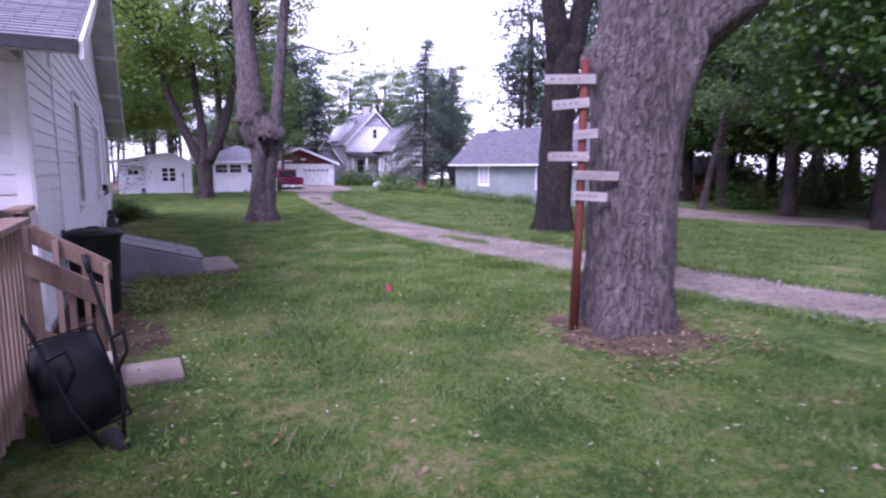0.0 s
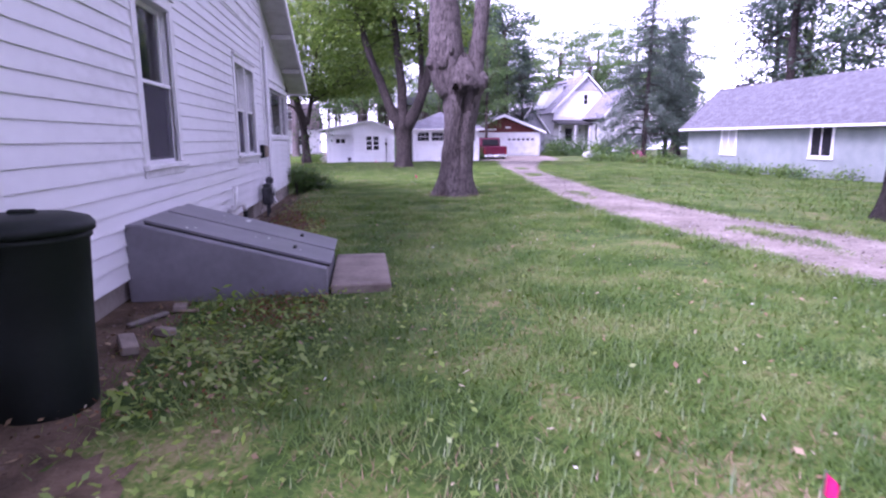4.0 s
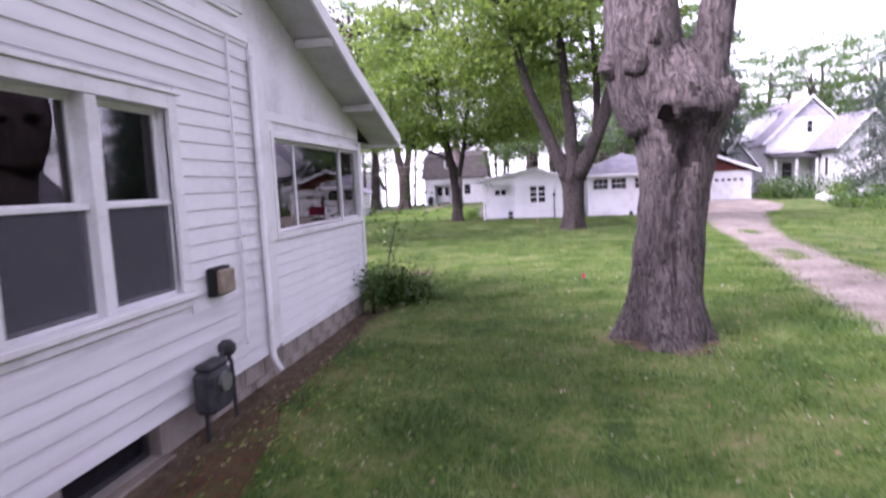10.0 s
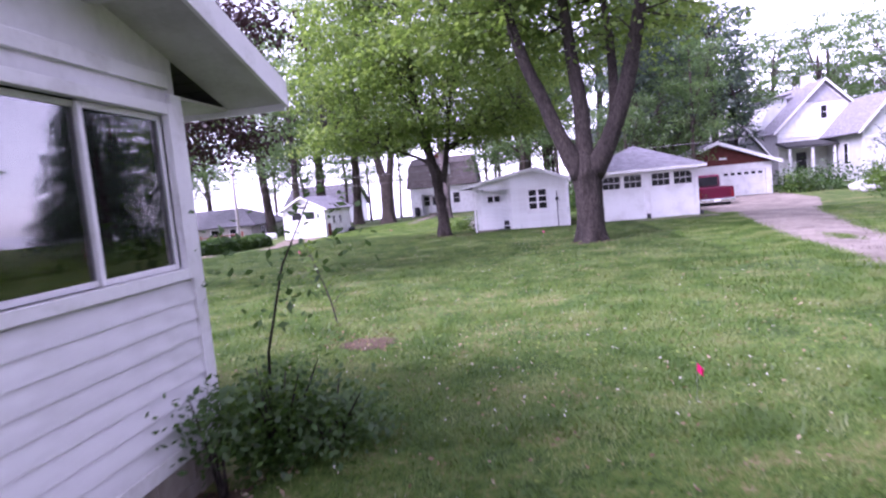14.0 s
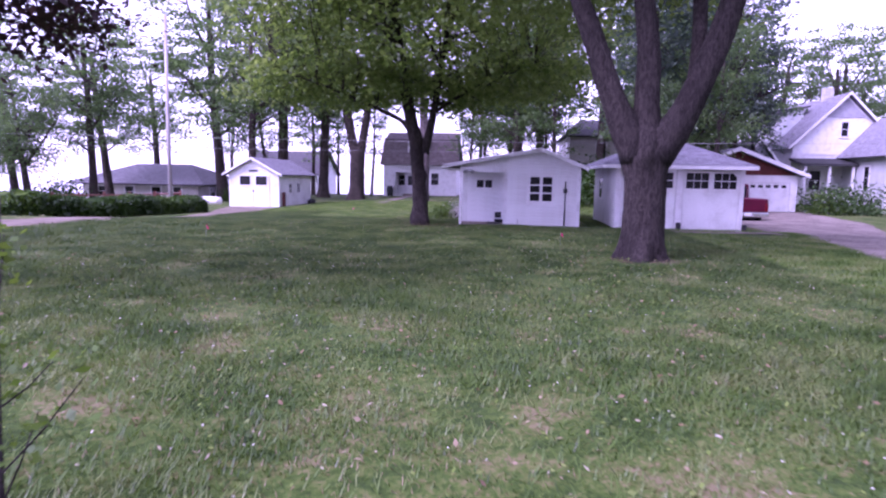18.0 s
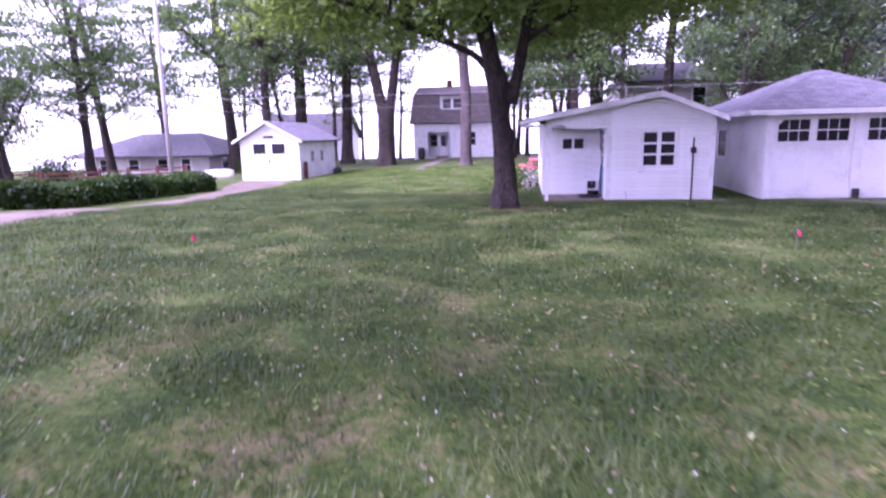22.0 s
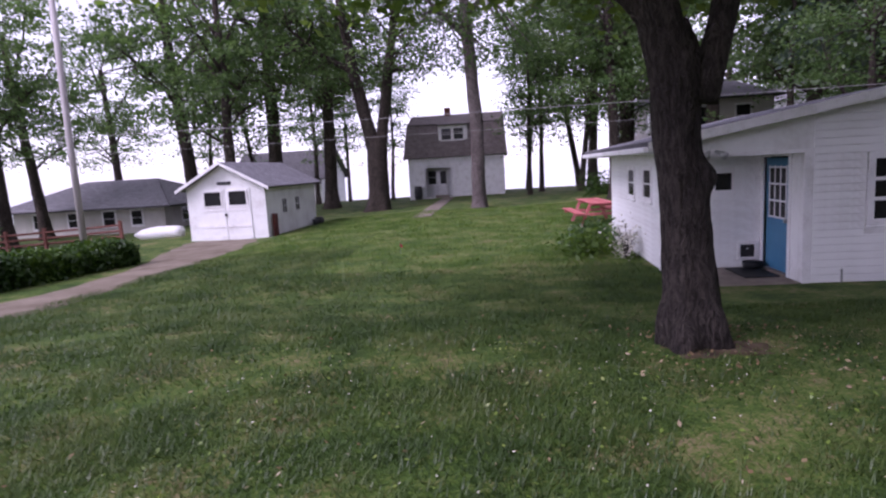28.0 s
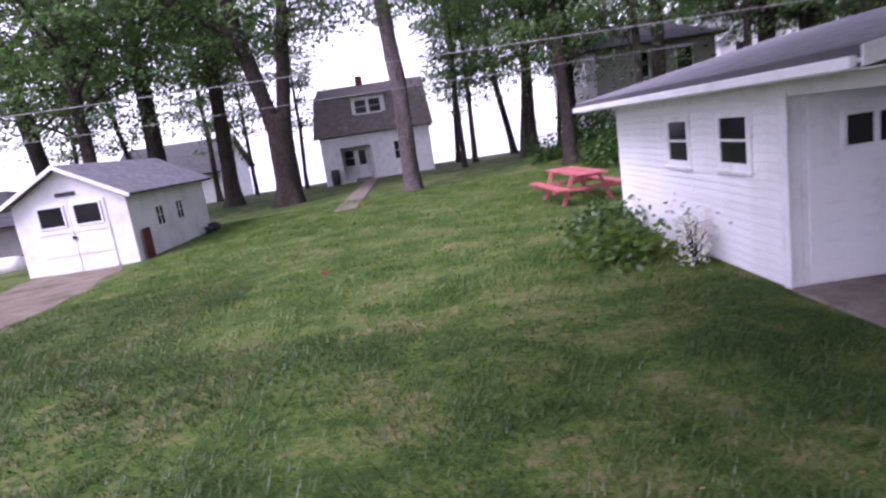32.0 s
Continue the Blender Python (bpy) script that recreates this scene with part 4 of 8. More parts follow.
# roof
for (ya, za), (yb, zb) in zip(RAKE, RAKE[1:]):
    up = yb <= 13.31
    e, r = ((ya, za), (yb, zb)) if up else ((yb, zb), (ya, za))
    n = max(3, int(math.hypot(e[0] - r[0], e[1] - r[1]) / 0.14))
    roof_plane("roof", (HXW - 0.4, e[0], e[1]), (-0.37, e[0], e[1]), (-0.37, r[0], r[1]), (HXW - 0.4, r[0], r[1]), 0.07 if up else 0.13, M_ROOFD if not up else M_ROOF, house, courses=n if up else 0)
    a, b = Vector((0, ya, za)), Vector((0, yb, zb))
    part("rake_board", prism([(ya, za - 0.06), (yb, zb - 0.06), (yb, zb + (0.075 if up else 0.125)), (ya, za + (0.075 if up else 0.125))], -0.365, -0.335), M_TRIM, house)
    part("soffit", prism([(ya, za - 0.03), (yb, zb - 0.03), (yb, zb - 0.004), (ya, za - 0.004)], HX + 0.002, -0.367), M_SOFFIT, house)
part("eave_board", boxes((HXW - 0.4, -0.37, 5.43, 5.446, 2.49, 2.535)), M_IRON, house)
part("eave_board", boxes((HXW - 0.4, -0.37, 21.155, 21.18, 2.45, 2.65)), M_TRIM, house)
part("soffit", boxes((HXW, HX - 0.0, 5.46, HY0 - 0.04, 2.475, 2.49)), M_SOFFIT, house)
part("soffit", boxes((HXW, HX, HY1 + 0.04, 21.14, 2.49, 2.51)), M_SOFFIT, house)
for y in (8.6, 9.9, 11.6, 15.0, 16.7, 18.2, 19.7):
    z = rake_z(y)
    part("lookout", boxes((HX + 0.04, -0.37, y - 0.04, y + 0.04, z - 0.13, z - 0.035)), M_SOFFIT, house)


# ---- things against the white house ----
bulk = thing("bulkhead_door", "grey painted steel cellar bulkhead with two sloping doors", "cellar door", (-0.1, 10.2, 0))
BY0, BY1 = 9.52, 10.9
prof = [(HX, -0.05), (HX, 0.64), (HX + 0.12, 0.64), (0.74, 0.24), (0.74, -0.05)]
part("body", prism([(p[0], p[1]) for p in prof], BY0, BY1, "y"), M_BULK, bulk, bev=0.012)


def on_slope(s, w0, w1, s1, lift, thick):
    """A plate on the bulkhead's slope from s to s1 along it, w0 to w1 across."""
    a, d = Vector((HX + 0.12, 0, 0.64)), Vector((0.74 - HX - 0.12, 0, -0.40)).normalized()
    n = Vector((-d.z, 0, d.x))
    bm = bmesh.new()
    vs = [bm.verts.new(a + d * q + n * h + Vector((0, w, 0))) for q in (s, s1) for w in (w0, w1) for h in (lift, lift + thick)]
    for q in ((0, 1, 3, 2), (4, 6, 7, 5), (0, 4, 5, 1), (2, 3, 7, 6), (0, 2, 6, 4), (1, 5, 7, 3)):
        bm.faces.new([vs[k] for k in q])
    return bm


SL = math.hypot(0.74 - HX - 0.12, 0.40)
for w0, w1 in ((BY0 + 0.1, 10.195), (10.25, BY1 - 0.03)):
    leaf = part("door", on_slope(0.0, w0, w1, SL + 0.03, 0.008, 0.022), M_BULK, bulk, bev=0.005)
    part("handle", on_slope(SL * 0.78, (w0 + w1) / 2 - 0.05, (w0 + w1) / 2 + 0.05, SL * 0.78 + 0.03, 0.032, 0.012), M_DARKGAP, leaf)
part("seam", on_slope(0.0, 10.195, 10.25, SL + 0.02, 0.002, 0.008), M_DARKGAP, bulk)
part("seam", on_slope(0.02, BY0 + 0.07, BY0 + 0.098, SL + 0.02, 0.001, 0.01), M_DARKGAP, bulk)
rnd = random.Random(5)
for k in range(7):
    s, w = rnd.uniform(0.15, SL - 0.1), rnd.choice((rnd.uniform(9.68, 10.15), rnd.uniform(10.28, 10.8)))
    a, b = rnd.uniform(0.012, 0.05), rnd.uniform(0.006, 0.02)
    part("paint_chip", on_slope(s, w, w + a, s + b, 0.0305, 0.0015), M_FLAKE, bulk)
part("paint_chip", on_slope(0.62, 10.62, 10.75, 0.66, 0.0305, 0.0015), M_FLAKE, bulk)
single("landing_slab", boxes((0.76, 1.28, 9.56, 10.95, -0.06, 0.08)), M_CONCRETE, "square concrete slab at the foot of the cellar bulkhead", "slab", bev=0.012)
single("step_stone", boxes((-0.26, 0.2, 4.86, 5.38, -0.03, 0.05)), M_CONCRETE, "square paving slab at the foot of the deck steps", "paving slab", bev=0.01)

can = thing("trash_can", "tall dark green plastic trash can with a domed lid", "trash can", (-0.5, 7.15, 0))
part("body", tube([(-0.5, 7.15, 0), (-0.5, 7.15, 0.03), (-0.5, 7.15, 0.4), (-0.5, 7.15, 0.79), (-0.5, 7.15, 0.8), (-0.5, 7.15, 0.83)], [0.215, 0.225, 0.24, 0.262, 0.275, 0.275], 28), M_CAN, can, smooth=True)
part("lid", tube([(-0.5, 7.15, 0.831), (-0.5, 7.15, 0.86), (-0.5, 7.15, 0.885), (-0.5, 7.15, 0.905), (-0.5, 7.15, 0.912)], [0.29, 0.292, 0.27, 0.2, 0.06], 28), M_CAN, can, smooth=True)
for s in (-1, 1):
    part("handle", boxes((-0.5 - 0.05 + s * 0.02, -0.5 + 0.05 + s * 0.02, 7.15 + s * 0.262, 7.15 + s * 0.30, 0.7, 0.82)), M_CAN, can, bev=0.01)
part("lid_grip", boxes((-0.56, -0.44, 7.13, 7.17, 0.905, 0.93)), M_CAN, can, bev=0.008)
part("hasp", boxes((-0.79, -0.76, 7.13, 7.17, 0.78, 0.9)), M_CAN, can)
can.matrix_basis = Matrix.Translation((-0.01, 0.43, 0)) @ Matrix.Diagonal((1, 1, 1.06, 1)) @ can.matrix_basis

# debris beside the bulkhead
rnd = random.Random(11)
for nm, x, y, dx, dy, dz, rz, mat, lab in (("brick", -0.42, 8.35, 0.1, 0.3, 0.06, 25, M_CONCRETE, "loose grey concrete fragment on the soil"), ("board_offcut", -0.5, 8.95, 0.05, 0.34, 0.03, -30, M_CUTWOOD, "short grey board lying on the soil"), ("board_offcut", -0.62, 8.2, 0.1, 0.22, 0.012, 15, M_TRIM, "white offcut leaning on the foundation"), ("brick", -0.28, 8.6, 0.08, 0.14, 0.05, 60, M_CONCRETE, "loose grey concrete fragment on the soil"), ("brick", -0.35, 9.2, 0.1, 0.12, 0.05, 10, M_CONCRETE, "loose grey concrete fragment on the soil"), ("board_offcut", -0.3, 9.15, 0.04, 0.2, 0.02, 80, M_DECK, "short brown stick on the soil")):
    ob = single(nm, boxes((-dx / 2, dx / 2, -dy / 2, dy / 2, 0, dz)), mat, lab, "debris", bev=0.008)
    ob.matrix_basis = pose(x, y, ground_z(x, y) + 0.02, 0, 4, rz)

# meters and pipes on the wall
gm = thing("gas_meter", "dark grey gas meter on pipes at the foundation", "gas meter", (HX + 0.16, 16.15, 0))
part("body", boxes((HX + 0.07, HX + 0.25, 15.98, 16.3, 0.13, 0.46)), M_IRON, gm, bev=0.035)
part("dial", tube([(HX + 0.25, 16.14, 0.36), (HX + 0.285, 16.14, 0.36)], 0.075, 16), M_STEEL, gm)
part("top_cap", boxes((HX + 0.09, HX + 0.23, 16.0, 16.28, 0.46, 0.52)), M_IRON, gm, bev=0.02)
part("regulator", tube([(HX + 0.16, 16.38, 0.5), (HX + 0.16, 16.38, 0.54), (HX + 0.16, 16.38, 0.58), (HX + 0.16, 16.38, 0.62)], [0.05, 0.075, 0.075, 0.035], 14), M_IRON, gm, "round grey regulator", smooth=True)
part("pipe", tube([(HX + 0.16, 16.02, -0.1), (HX + 0.16, 16.02, 0.14)], 0.018, 8), M_IRON, gm)
part("pipe", tube([(HX + 0.16, 16.28, 0.5), (HX + 0.16, 16.32, 0.56), (HX + 0.16, 16.38, 0.56)], 0.018, 8), M_IRON, gm)
part("pipe", tube([(HX + 0.12, 16.52, -0.1), (HX + 0.12, 16.5, 0.4), (HX + 0.1, 16.45, 0.55), (HX + 0.14, 16.4, 0.57)], 0.018, 8), M_IRON, gm)
gm.matrix_basis = Matrix.Translation((0, -0.38, 0)) @ gm.matrix_basis
em = thing("electric_box", "small tan and black electric box on the clapboards", "electric box", (HX, 16.4, 1.03))
part("back_plate", wboxes("+x", HX, (16.26, 16.52, 0.024, 0.1, 0.92, 1.16)), M_BLACK, em, bev=0.01)
part("cover", wboxes("+x", HX, (16.28, 16.5, 0.101, 0.15, 0.94, 1.14)), M_BOXTAN, em, bev=0.012)
em.matrix_basis = Matrix.Translation((0, -0.25, 0.05)) @ em.matrix_basis
single("conduit", tube([(HX + 0.04, 16.62, 3.2), (HX + 0.04, 16.6, 1.0), (HX + 0.05, 16.55, 0.55), (HX + 0.08, 16.5, 0.45)], 0.012, 6), M_TRIM, "thin white cable running down the clapboards", "cable", smooth=True)
vp = thing("vent_pipe", "white plastic vent pipes with a dark drain hose", "pipe", (HX, 13.2, 0.4))
part("elbow", tube([(HX, 13.12, 0.34), (HX + 0.1, 13.12, 0.34), (HX + 0.13, 13.12, 0.38), (HX + 0.13, 13.14, 0.66)], 0.03, 10), M_PIPE, vp, smooth=True)
part("elbow", tube([(HX, 13.32, 0.36), (HX + 0.1, 13.32, 0.36), (HX + 0.15, 13.33, 0.40), (HX + 0.19, 13.36, 0.38), (HX + 0.2, 13.37, 0.3)], 0.032, 10), M_PIPE, vp, smooth=True)
part("hose", tube([(HX + 0.2, 13.37, 0.31), (HX + 0.21, 13.38, 0.1), (HX + 0.24, 13.39, -0.06)], 0.014, 8), M_BLACK, vp, "thin black hose", smooth=True)
part("spigot", tube([(HX + 0.0, 13.05, 0.3), (HX + 0.08, 13.05, 0.3)], 0.02, 8), M_STEEL, vp)

# ---- deck, steps, grill, wheelbarrow ----
deck = thing("deck", "weathered wooden deck with picket rails and steps", "deck", (-1.8, 3.6, 0))
plank = mesh_of("plank", boxes((0, 1, 0, 0.135, 0, 0.032)), M_DECK)
y = 0.4
while y < 6.0:
    ob = new("plank", plank)
    ob.parent, ob.matrix_parent_inverse = deck, deck.matrix_basis.inverted()
    ob.matrix_basis = Matrix.Translation((-3.6, y, 0.52)) @ Matrix.Diagonal((2.91 if y < 4.2 else 2.72, 1, 1, 1))
    y += 0.142
part("rim_joist", boxes((-0.72, -0.685, 0.4, 4.34, 0.32, 0.52), (-0.92, -0.885, 4.35, 6.05, 0.32, 0.52), (-3.6, -0.925, 0.4, 0.44, 0.32, 0.52)), M_DECK, deck)
for x, y in ((-0.77, 0.5), (-0.77, 2.4), (-0.77, 4.3), (-0.97, 5.5), (-3.4, 0.5)):
    part("post", boxes((x - 0.045, x + 0.045, y - 0.045, y + 0.045, -0.1, 1.3 if y < 4.4 else 1.27)), M_DECK, deck, bev=0.006)
part("top_rail", boxes((-0.75, -0.61, 0.45, 4.36, 1.3, 1.338)), M_DECK, deck, bev=0.005)
part("lower_rail", boxes((-0.72, -0.685, 0.55, 4.25, 1.2, 1.298)), M_DECK, deck)
picket = mesh_of("picket", boxes((0, 0.032, 0, 0.045, 0, 0.98)), M_DECK, bev=0.004)
y = 0.62
while y < 4.25:
    ob = new("picket", picket)
    ob.parent, ob.matrix_parent_inverse = deck, deck.matrix_basis.inverted()
    ob.matrix_basis = Matrix.Translation((-0.683, y, 0.31))
    y += 0.112
part("top_rail", boxes((-0.95, -0.81, 5.48, 6.05, 1.28, 1.318)), M_DECK, deck, bev=0.005)
for k in range(4):
    part("picket", boxes((-0.88, -0.848, 5.52 + k * 0.13, 5.6 + k * 0.13, 0.31, 1.279)), M_DECK, deck, bev=0.004)
part("lower_rail", boxes((-3.6, -1.02, 0.46, 0.5, 1.2, 1.3)), M_DECK, deck)
# steps towards the lawn
for k, (x0, x1, z) in enumerate(((-0.56, -0.28, 0.18), (-0.86, -0.55, 0.36))):
    for j in range(2):
        w = (x1 - x0) / 2
        part("tread", boxes((x0 + j * w, x0 + (j + 1) * w - 0.008, 4.38, 5.36, z - 0.036, z)), M_TREAD, deck, bev=0.004)
    part("riser", boxes((x0 + 0.04, x0 + 0.06, 4.45, 5.3, z - 0.17, z - 0.037)), M_DECK, deck)
for y in (4.43, 5.31):
    part("stringer", prism([(-0.9, 0.5), (-0.9, 0.2), (-0.5, -0.03), (-0.27, -0.03), (-0.27, 0.14), (-0.54, 0.14), (-0.56, 0.32)], y - 0.02, y + 0.02, "y"), M_DECK, deck)
for y in (4.36, 5.44):
    part("handrail", prism([(-0.95, 1.17), (-0.95, 1.32), (-0.26, 0.89), (-0.26, 0.74)], y - 0.02, y + 0.02, "y"), M_DECK, deck, bev=0.005)
    s = 1 if y < 5 else -1
    for x in (-0.8, -0.62, -0.44, -0.3):
        zt = 1.32 - (x + 0.95) * 0.623
        zb = 0.02 if x > -0.35 else 0.12 if x > -0.55 else 0.3
        part("baluster", boxes((x - 0.02, x + 0.02, y + s * 0.021, y + s * 0.055, zb, zt - 0.03)), M_DECK, deck, bev=0.003)

grill = thing("gas_grill", "black gas grill standing on the deck", "grill", (-1.35, 5.2, 0.55))
part("lid", prism([(4.95, 1.2), (4.95, 1.38), (5.05, 1.5), (5.3, 1.52), (5.45, 1.42), (5.45, 1.2)], -1.65, -0.97, "x"), M_ENAMEL, grill, bev=0.02)
part("lid_handle", tube([(-1.6, 4.91, 1.3), (-1.02, 4.91, 1.3)], 0.014, 8), M_STEEL, grill)
part("firebox", boxes((-1.63, -0.99, 4.97, 5.43, 1.0, 1.195)), M_ENAMEL, grill, bev=0.015)
part("control_panel", boxes((-1.63, -0.99, 4.93, 4.968, 1.02, 1.15)), M_STEEL, grill, bev=0.005)
for x in (-1.5, -1.31, -1.12):
    part("knob", tube([(x, 4.93, 1.08), (x, 4.9, 1.08)], 0.026, 12), M_BLACK, grill)
part("side_shelf", boxes((-2.05, -1.66, 4.98, 5.4, 1.12, 1.15)), M_BLACK, grill, bev=0.006)
for x in (-1.6, -1.02):
    for y in (5.0, 5.4):
        part("leg", boxes((x - 0.02, x + 0.02, y - 0.02, y + 0.02, 0.56, 1.0)), M_BLACK, grill)
part("bottom_shelf", boxes((-1.6, -1.02, 5.0, 5.4, 0.66, 0.69)), M_BLACK, grill)
tank = thing("gas_cylinder", "white steel gas cylinder beside the grill", "gas cylinder", (-1.15, 4.7, 0.55))
part("cylinder", tube([(-1.15, 4.7, 0.553), (-1.15, 4.7, 0.6), (-1.15, 4.7, 0.85), (-1.15, 4.7, 0.92), (-1.15, 4.7, 0.95)], [0.13, 0.15, 0.15, 0.1, 0.05], 18), M_TRIM, tank, smooth=True)
part("collar", tube([(-1.15, 4.7, 0.93), (-1.15, 4.7, 1.03)], 0.075, 14), M_TRIM, tank)
part("valve", tube([(-1.15, 4.7, 0.95), (-1.15, 4.7, 1.0)], 0.025, 10), M_STEEL, tank)

# the wheelbarrow leans on its nose against the pickets
wb = thing("wheelbarrow", "black wheelbarrow tipped up and leaning on the deck pickets", "wheelbarrow", (-0.4, 3.5, 0))
TIP = Matrix(((0.21, -0.855, -0.48, -0.28), (-0.13, -0.507, 0.85, 3.97), (-0.97, -0.115, -0.22, 0.06), (0, 0, 0, 1))) @ Matrix.Scale(0.74, 4)


def tub_bm():
    bm = bmesh.new()
    rows = [(0.0, 0.20, 0.16, 0.0), (0.02, 0.30, 0.30, 0.24)]
    outer = [(-0.02, -0.33, 0.24), (-0.02, 0.33, 0.24), (-0.86, 0.27, 0.26), (-0.86, -0.27, 0.26)]
    inner = [(-0.22, -0.22, 0.0), (-0.22, 0.22, 0.0), (-0.66, 0.17, 0.0), (-0.66, -0.17, 0.0)]
    for shift in (0.0, 0.012):
        o = [bm.verts.new((p[0], p[1], p[2])) for p in outer]
        i = [bm.verts.new((p[0], p[1], p[2] - shift)) for p in inner]
        for k in range(4):
            j = (k + 1) % 4
            bm.faces.new((o[k], o[j], i[j], i[k]))
        bm.faces.new(i)
    return bm


def tipped(bm):
    bm.transform(TIP)
    return bm


b = tub_bm()
bmesh.ops.subdivide_edges(b, edges=list(b.edges), cuts=2, use_grid_fill=True)
bmesh.ops.smooth_vert(b, verts=list(b.verts), factor=0.35, use_axis_x=True, use_axis_y=True, use_axis_z=True)
part("tub", tipped(b), M_BLACK, wb, "black tub with dried mud", smooth=True)
part("rim", tipped(tube([(-0.02, -0.33, 0.24), (-0.02, 0.33, 0.24), (-0.86, 0.27, 0.26), (-0.86, -0.27, 0.26), (-0.02, -0.33, 0.24)], 0.013, 8)), M_BLACK, wb)
for s in (-1, 1):
    part("handle", tipped(tube([(0.12, s * 0.07, -0.06), (-0.3, s * 0.2, -0.035), (-0.8, s * 0.26, 0.0), (-1.25, s * 0.3, 0.1), (-1.42, s * 0.31, 0.12)], 0.018, 8)), M_BLACK, wb, smooth=True)
    part("grip", tipped(tube([(-1.28, s * 0.302, 0.105), (-1.44, s * 0.31, 0.122)], 0.024, 10)), M_BLACK, wb, smooth=True)
    part("leg", tipped(tube([(-0.72, s * 0.24, -0.01), (-0.78, s * 0.22, -0.3), (-0.62, s * 0.2, -0.3), (-0.45, s * 0.2, -0.03)], 0.014, 8)), M_BLACK, wb)
wh = part("wheel", tipped(tube([(0.14, -0.05, -0.05), (0.14, -0.03, -0.05), (0.14, 0.03, -0.05), (0.14, 0.05, -0.05)], [0.15, 0.19, 0.19, 0.15], 22)), M_TYRE, wb, smooth=True)
part("hub", tipped(tube([(0.14, -0.06, -0.05), (0.14, 0.06, -0.05)], 0.06, 14)), M_STEEL, wh)

# ---- sign post by the old maple ----
sp = thing("sign_post", "rusty red post with six greyed sign boards", "sign post", on(3.85, 4.69))
sx, sy = 3.85, 4.69
part("post", tube([(sx - 0.03, sy, -0.1), (sx, sy, 1.2), (sx + 0.01, sy, 2.66)], [0.045, 0.043, 0.04], 12), M_RUST, sp, smooth=True)
view = Euler((0, 0, radians(-38))).to_matrix().to_4x4()
for z, a, b, tilt in ((2.47, -0.38, 0.1, 1), (2.25, -0.30, 0.05, -4), (1.95, -0.09, 0.14, -5), (1.74, -0.33, 0.06, 0), (1.56, -0.08, 0.35, 1), (1.36, -0.08, 0.25, 3)):
    m = Matrix.Translation((sx + 0.01, sy, z)) @ view @ pose(0, -0.056, 0, 0, tilt, 0)
    sb = part("sign_board", boxes((a, b, -0.01, 0.01, -0.045, 0.045), m=m), M_SIGN, sp, "weathered grey board with faded lettering", bev=0.002)
    w = (b - a) / 6
    part("lettering", boxes(*[(a + w * (k + 0.6), a + w * (k + 1.25), -0.0125, -0.0102, -0.012, 0.014) for k in range(4)], m=m), M_SIGNINK, sb)


# ---- marker flags ----
def marker(x, y, lift=0.0):
    fl = thing("marker_flag", "small fluorescent pink flag on a wire in the grass", "marker flag", on(x, y), "lot marker flags")
    z = ground_z(x, y) + lift
    part("wire", tube([(x, y, z - lift - 0.03), (x + 0.01, y, z + 0.3)], 0.0025, 5), M_STEEL, fl)
    bm = bmesh.new()
    n = 5
    top = [bm.verts.new((x + 0.01 + 0.05 * k / n, y + 0.012 * math.sin(k * 1.4), z + 0.3 - 0.012 * k)) for k in range(n + 1)]
    low = [bm.verts.new((x + 0.01 + 0.047 * k / n, y + 0.016 * math.sin(k * 1.4 + 0.4), z + 0.23 - 0.010 * k)) for k in range(n + 1)]
    for k in range(n):
        bm.faces.new((top[k], top[k + 1], low[k + 1], low[k]))
    bmesh.ops.solidify(bm, geom=list(bm.faces), thickness=0.002)
    part("flag", bm, M_FLAG, fl)


for x, y in ((2.28, 5.94), (2.52, 21.2), (1.76, 36.9), (-6.75, 36.4), (-6.8, 50.5)):
    marker(x, y, 0.1 if y < 10 else 0.0)


# ---- the little guest cottage ----
SX0, SX1, SY, SYB, SZ = -1.3, 3.25, 45.6, 52.2, -0.37
cot = thing("cottage", "small white clapboard cottage with a recessed porch", "cottage", (1, 47, SZ))
PK, EZL, EZR = 1.76, 1.82, 1.82


def cot_top(x):
    return float(np.interp(x, [-1.9, PK, 3.45], [1.86, 2.50, 1.84]))


CW = (1.38, 2.20, 0.60, 1.50)
front = part("wall", wall_core("-y", SY, 0.40, SX1, SZ, cot_top, [CW], 0.12, [PK]), M_SHED, cot, "white clapboard front wall")
part("wall", wall_core("-y", SY, SX0, 0.398, 1.66, cot_top, (), 0.12), M_SHED, cot)
SW = [(47.85, 48.45, 0.92, 1.45), (49.35, 49.95, 0.90, 1.44)]
side = part("wall", wall_core("-x", SX0, 47.15, SYB, SZ, 1.72, SW, 0.12), M_SHED, cot, "white clapboard side wall")
part("wall", wall_core("+x", SX1, SY + 0.125, SYB, SZ, 1.78, (), 0.12), M_SHED, cot)
part("wall", wall_core("+y", SYB + 0.12, SX0, SX1, SZ, cot_top, (), 0.12, [PK]), M_SHED, cot)
RW = (-0.72, -0.10, 1.05, 1.35)
back = part("wall", wall_core("-y", 47.15, SX0 + 0.125, 0.40, SZ, 1.66, [RW], 0.1), M_SHED, cot, "shaded porch wall of wide white boards")
DR = (46.08, 47.0, -0.33, 1.60)
inner = part("wall", wall_core("-x", 0.40, SY + 0.125, 47.148, SZ, 1.66, [DR], 0.1), M_SHED, cot)
part("porch_ceiling", boxes((SX0 + 0.01, 0.39, SY + 0.125, 47.14, 1.665, 1.69)), M_SHED, cot)
part("floor", boxes((SX0 + 0.13, SX1 - 0.13, 47.3, SYB, SZ - 0.1, SZ + 0.03)), M_INSIDE, cot)
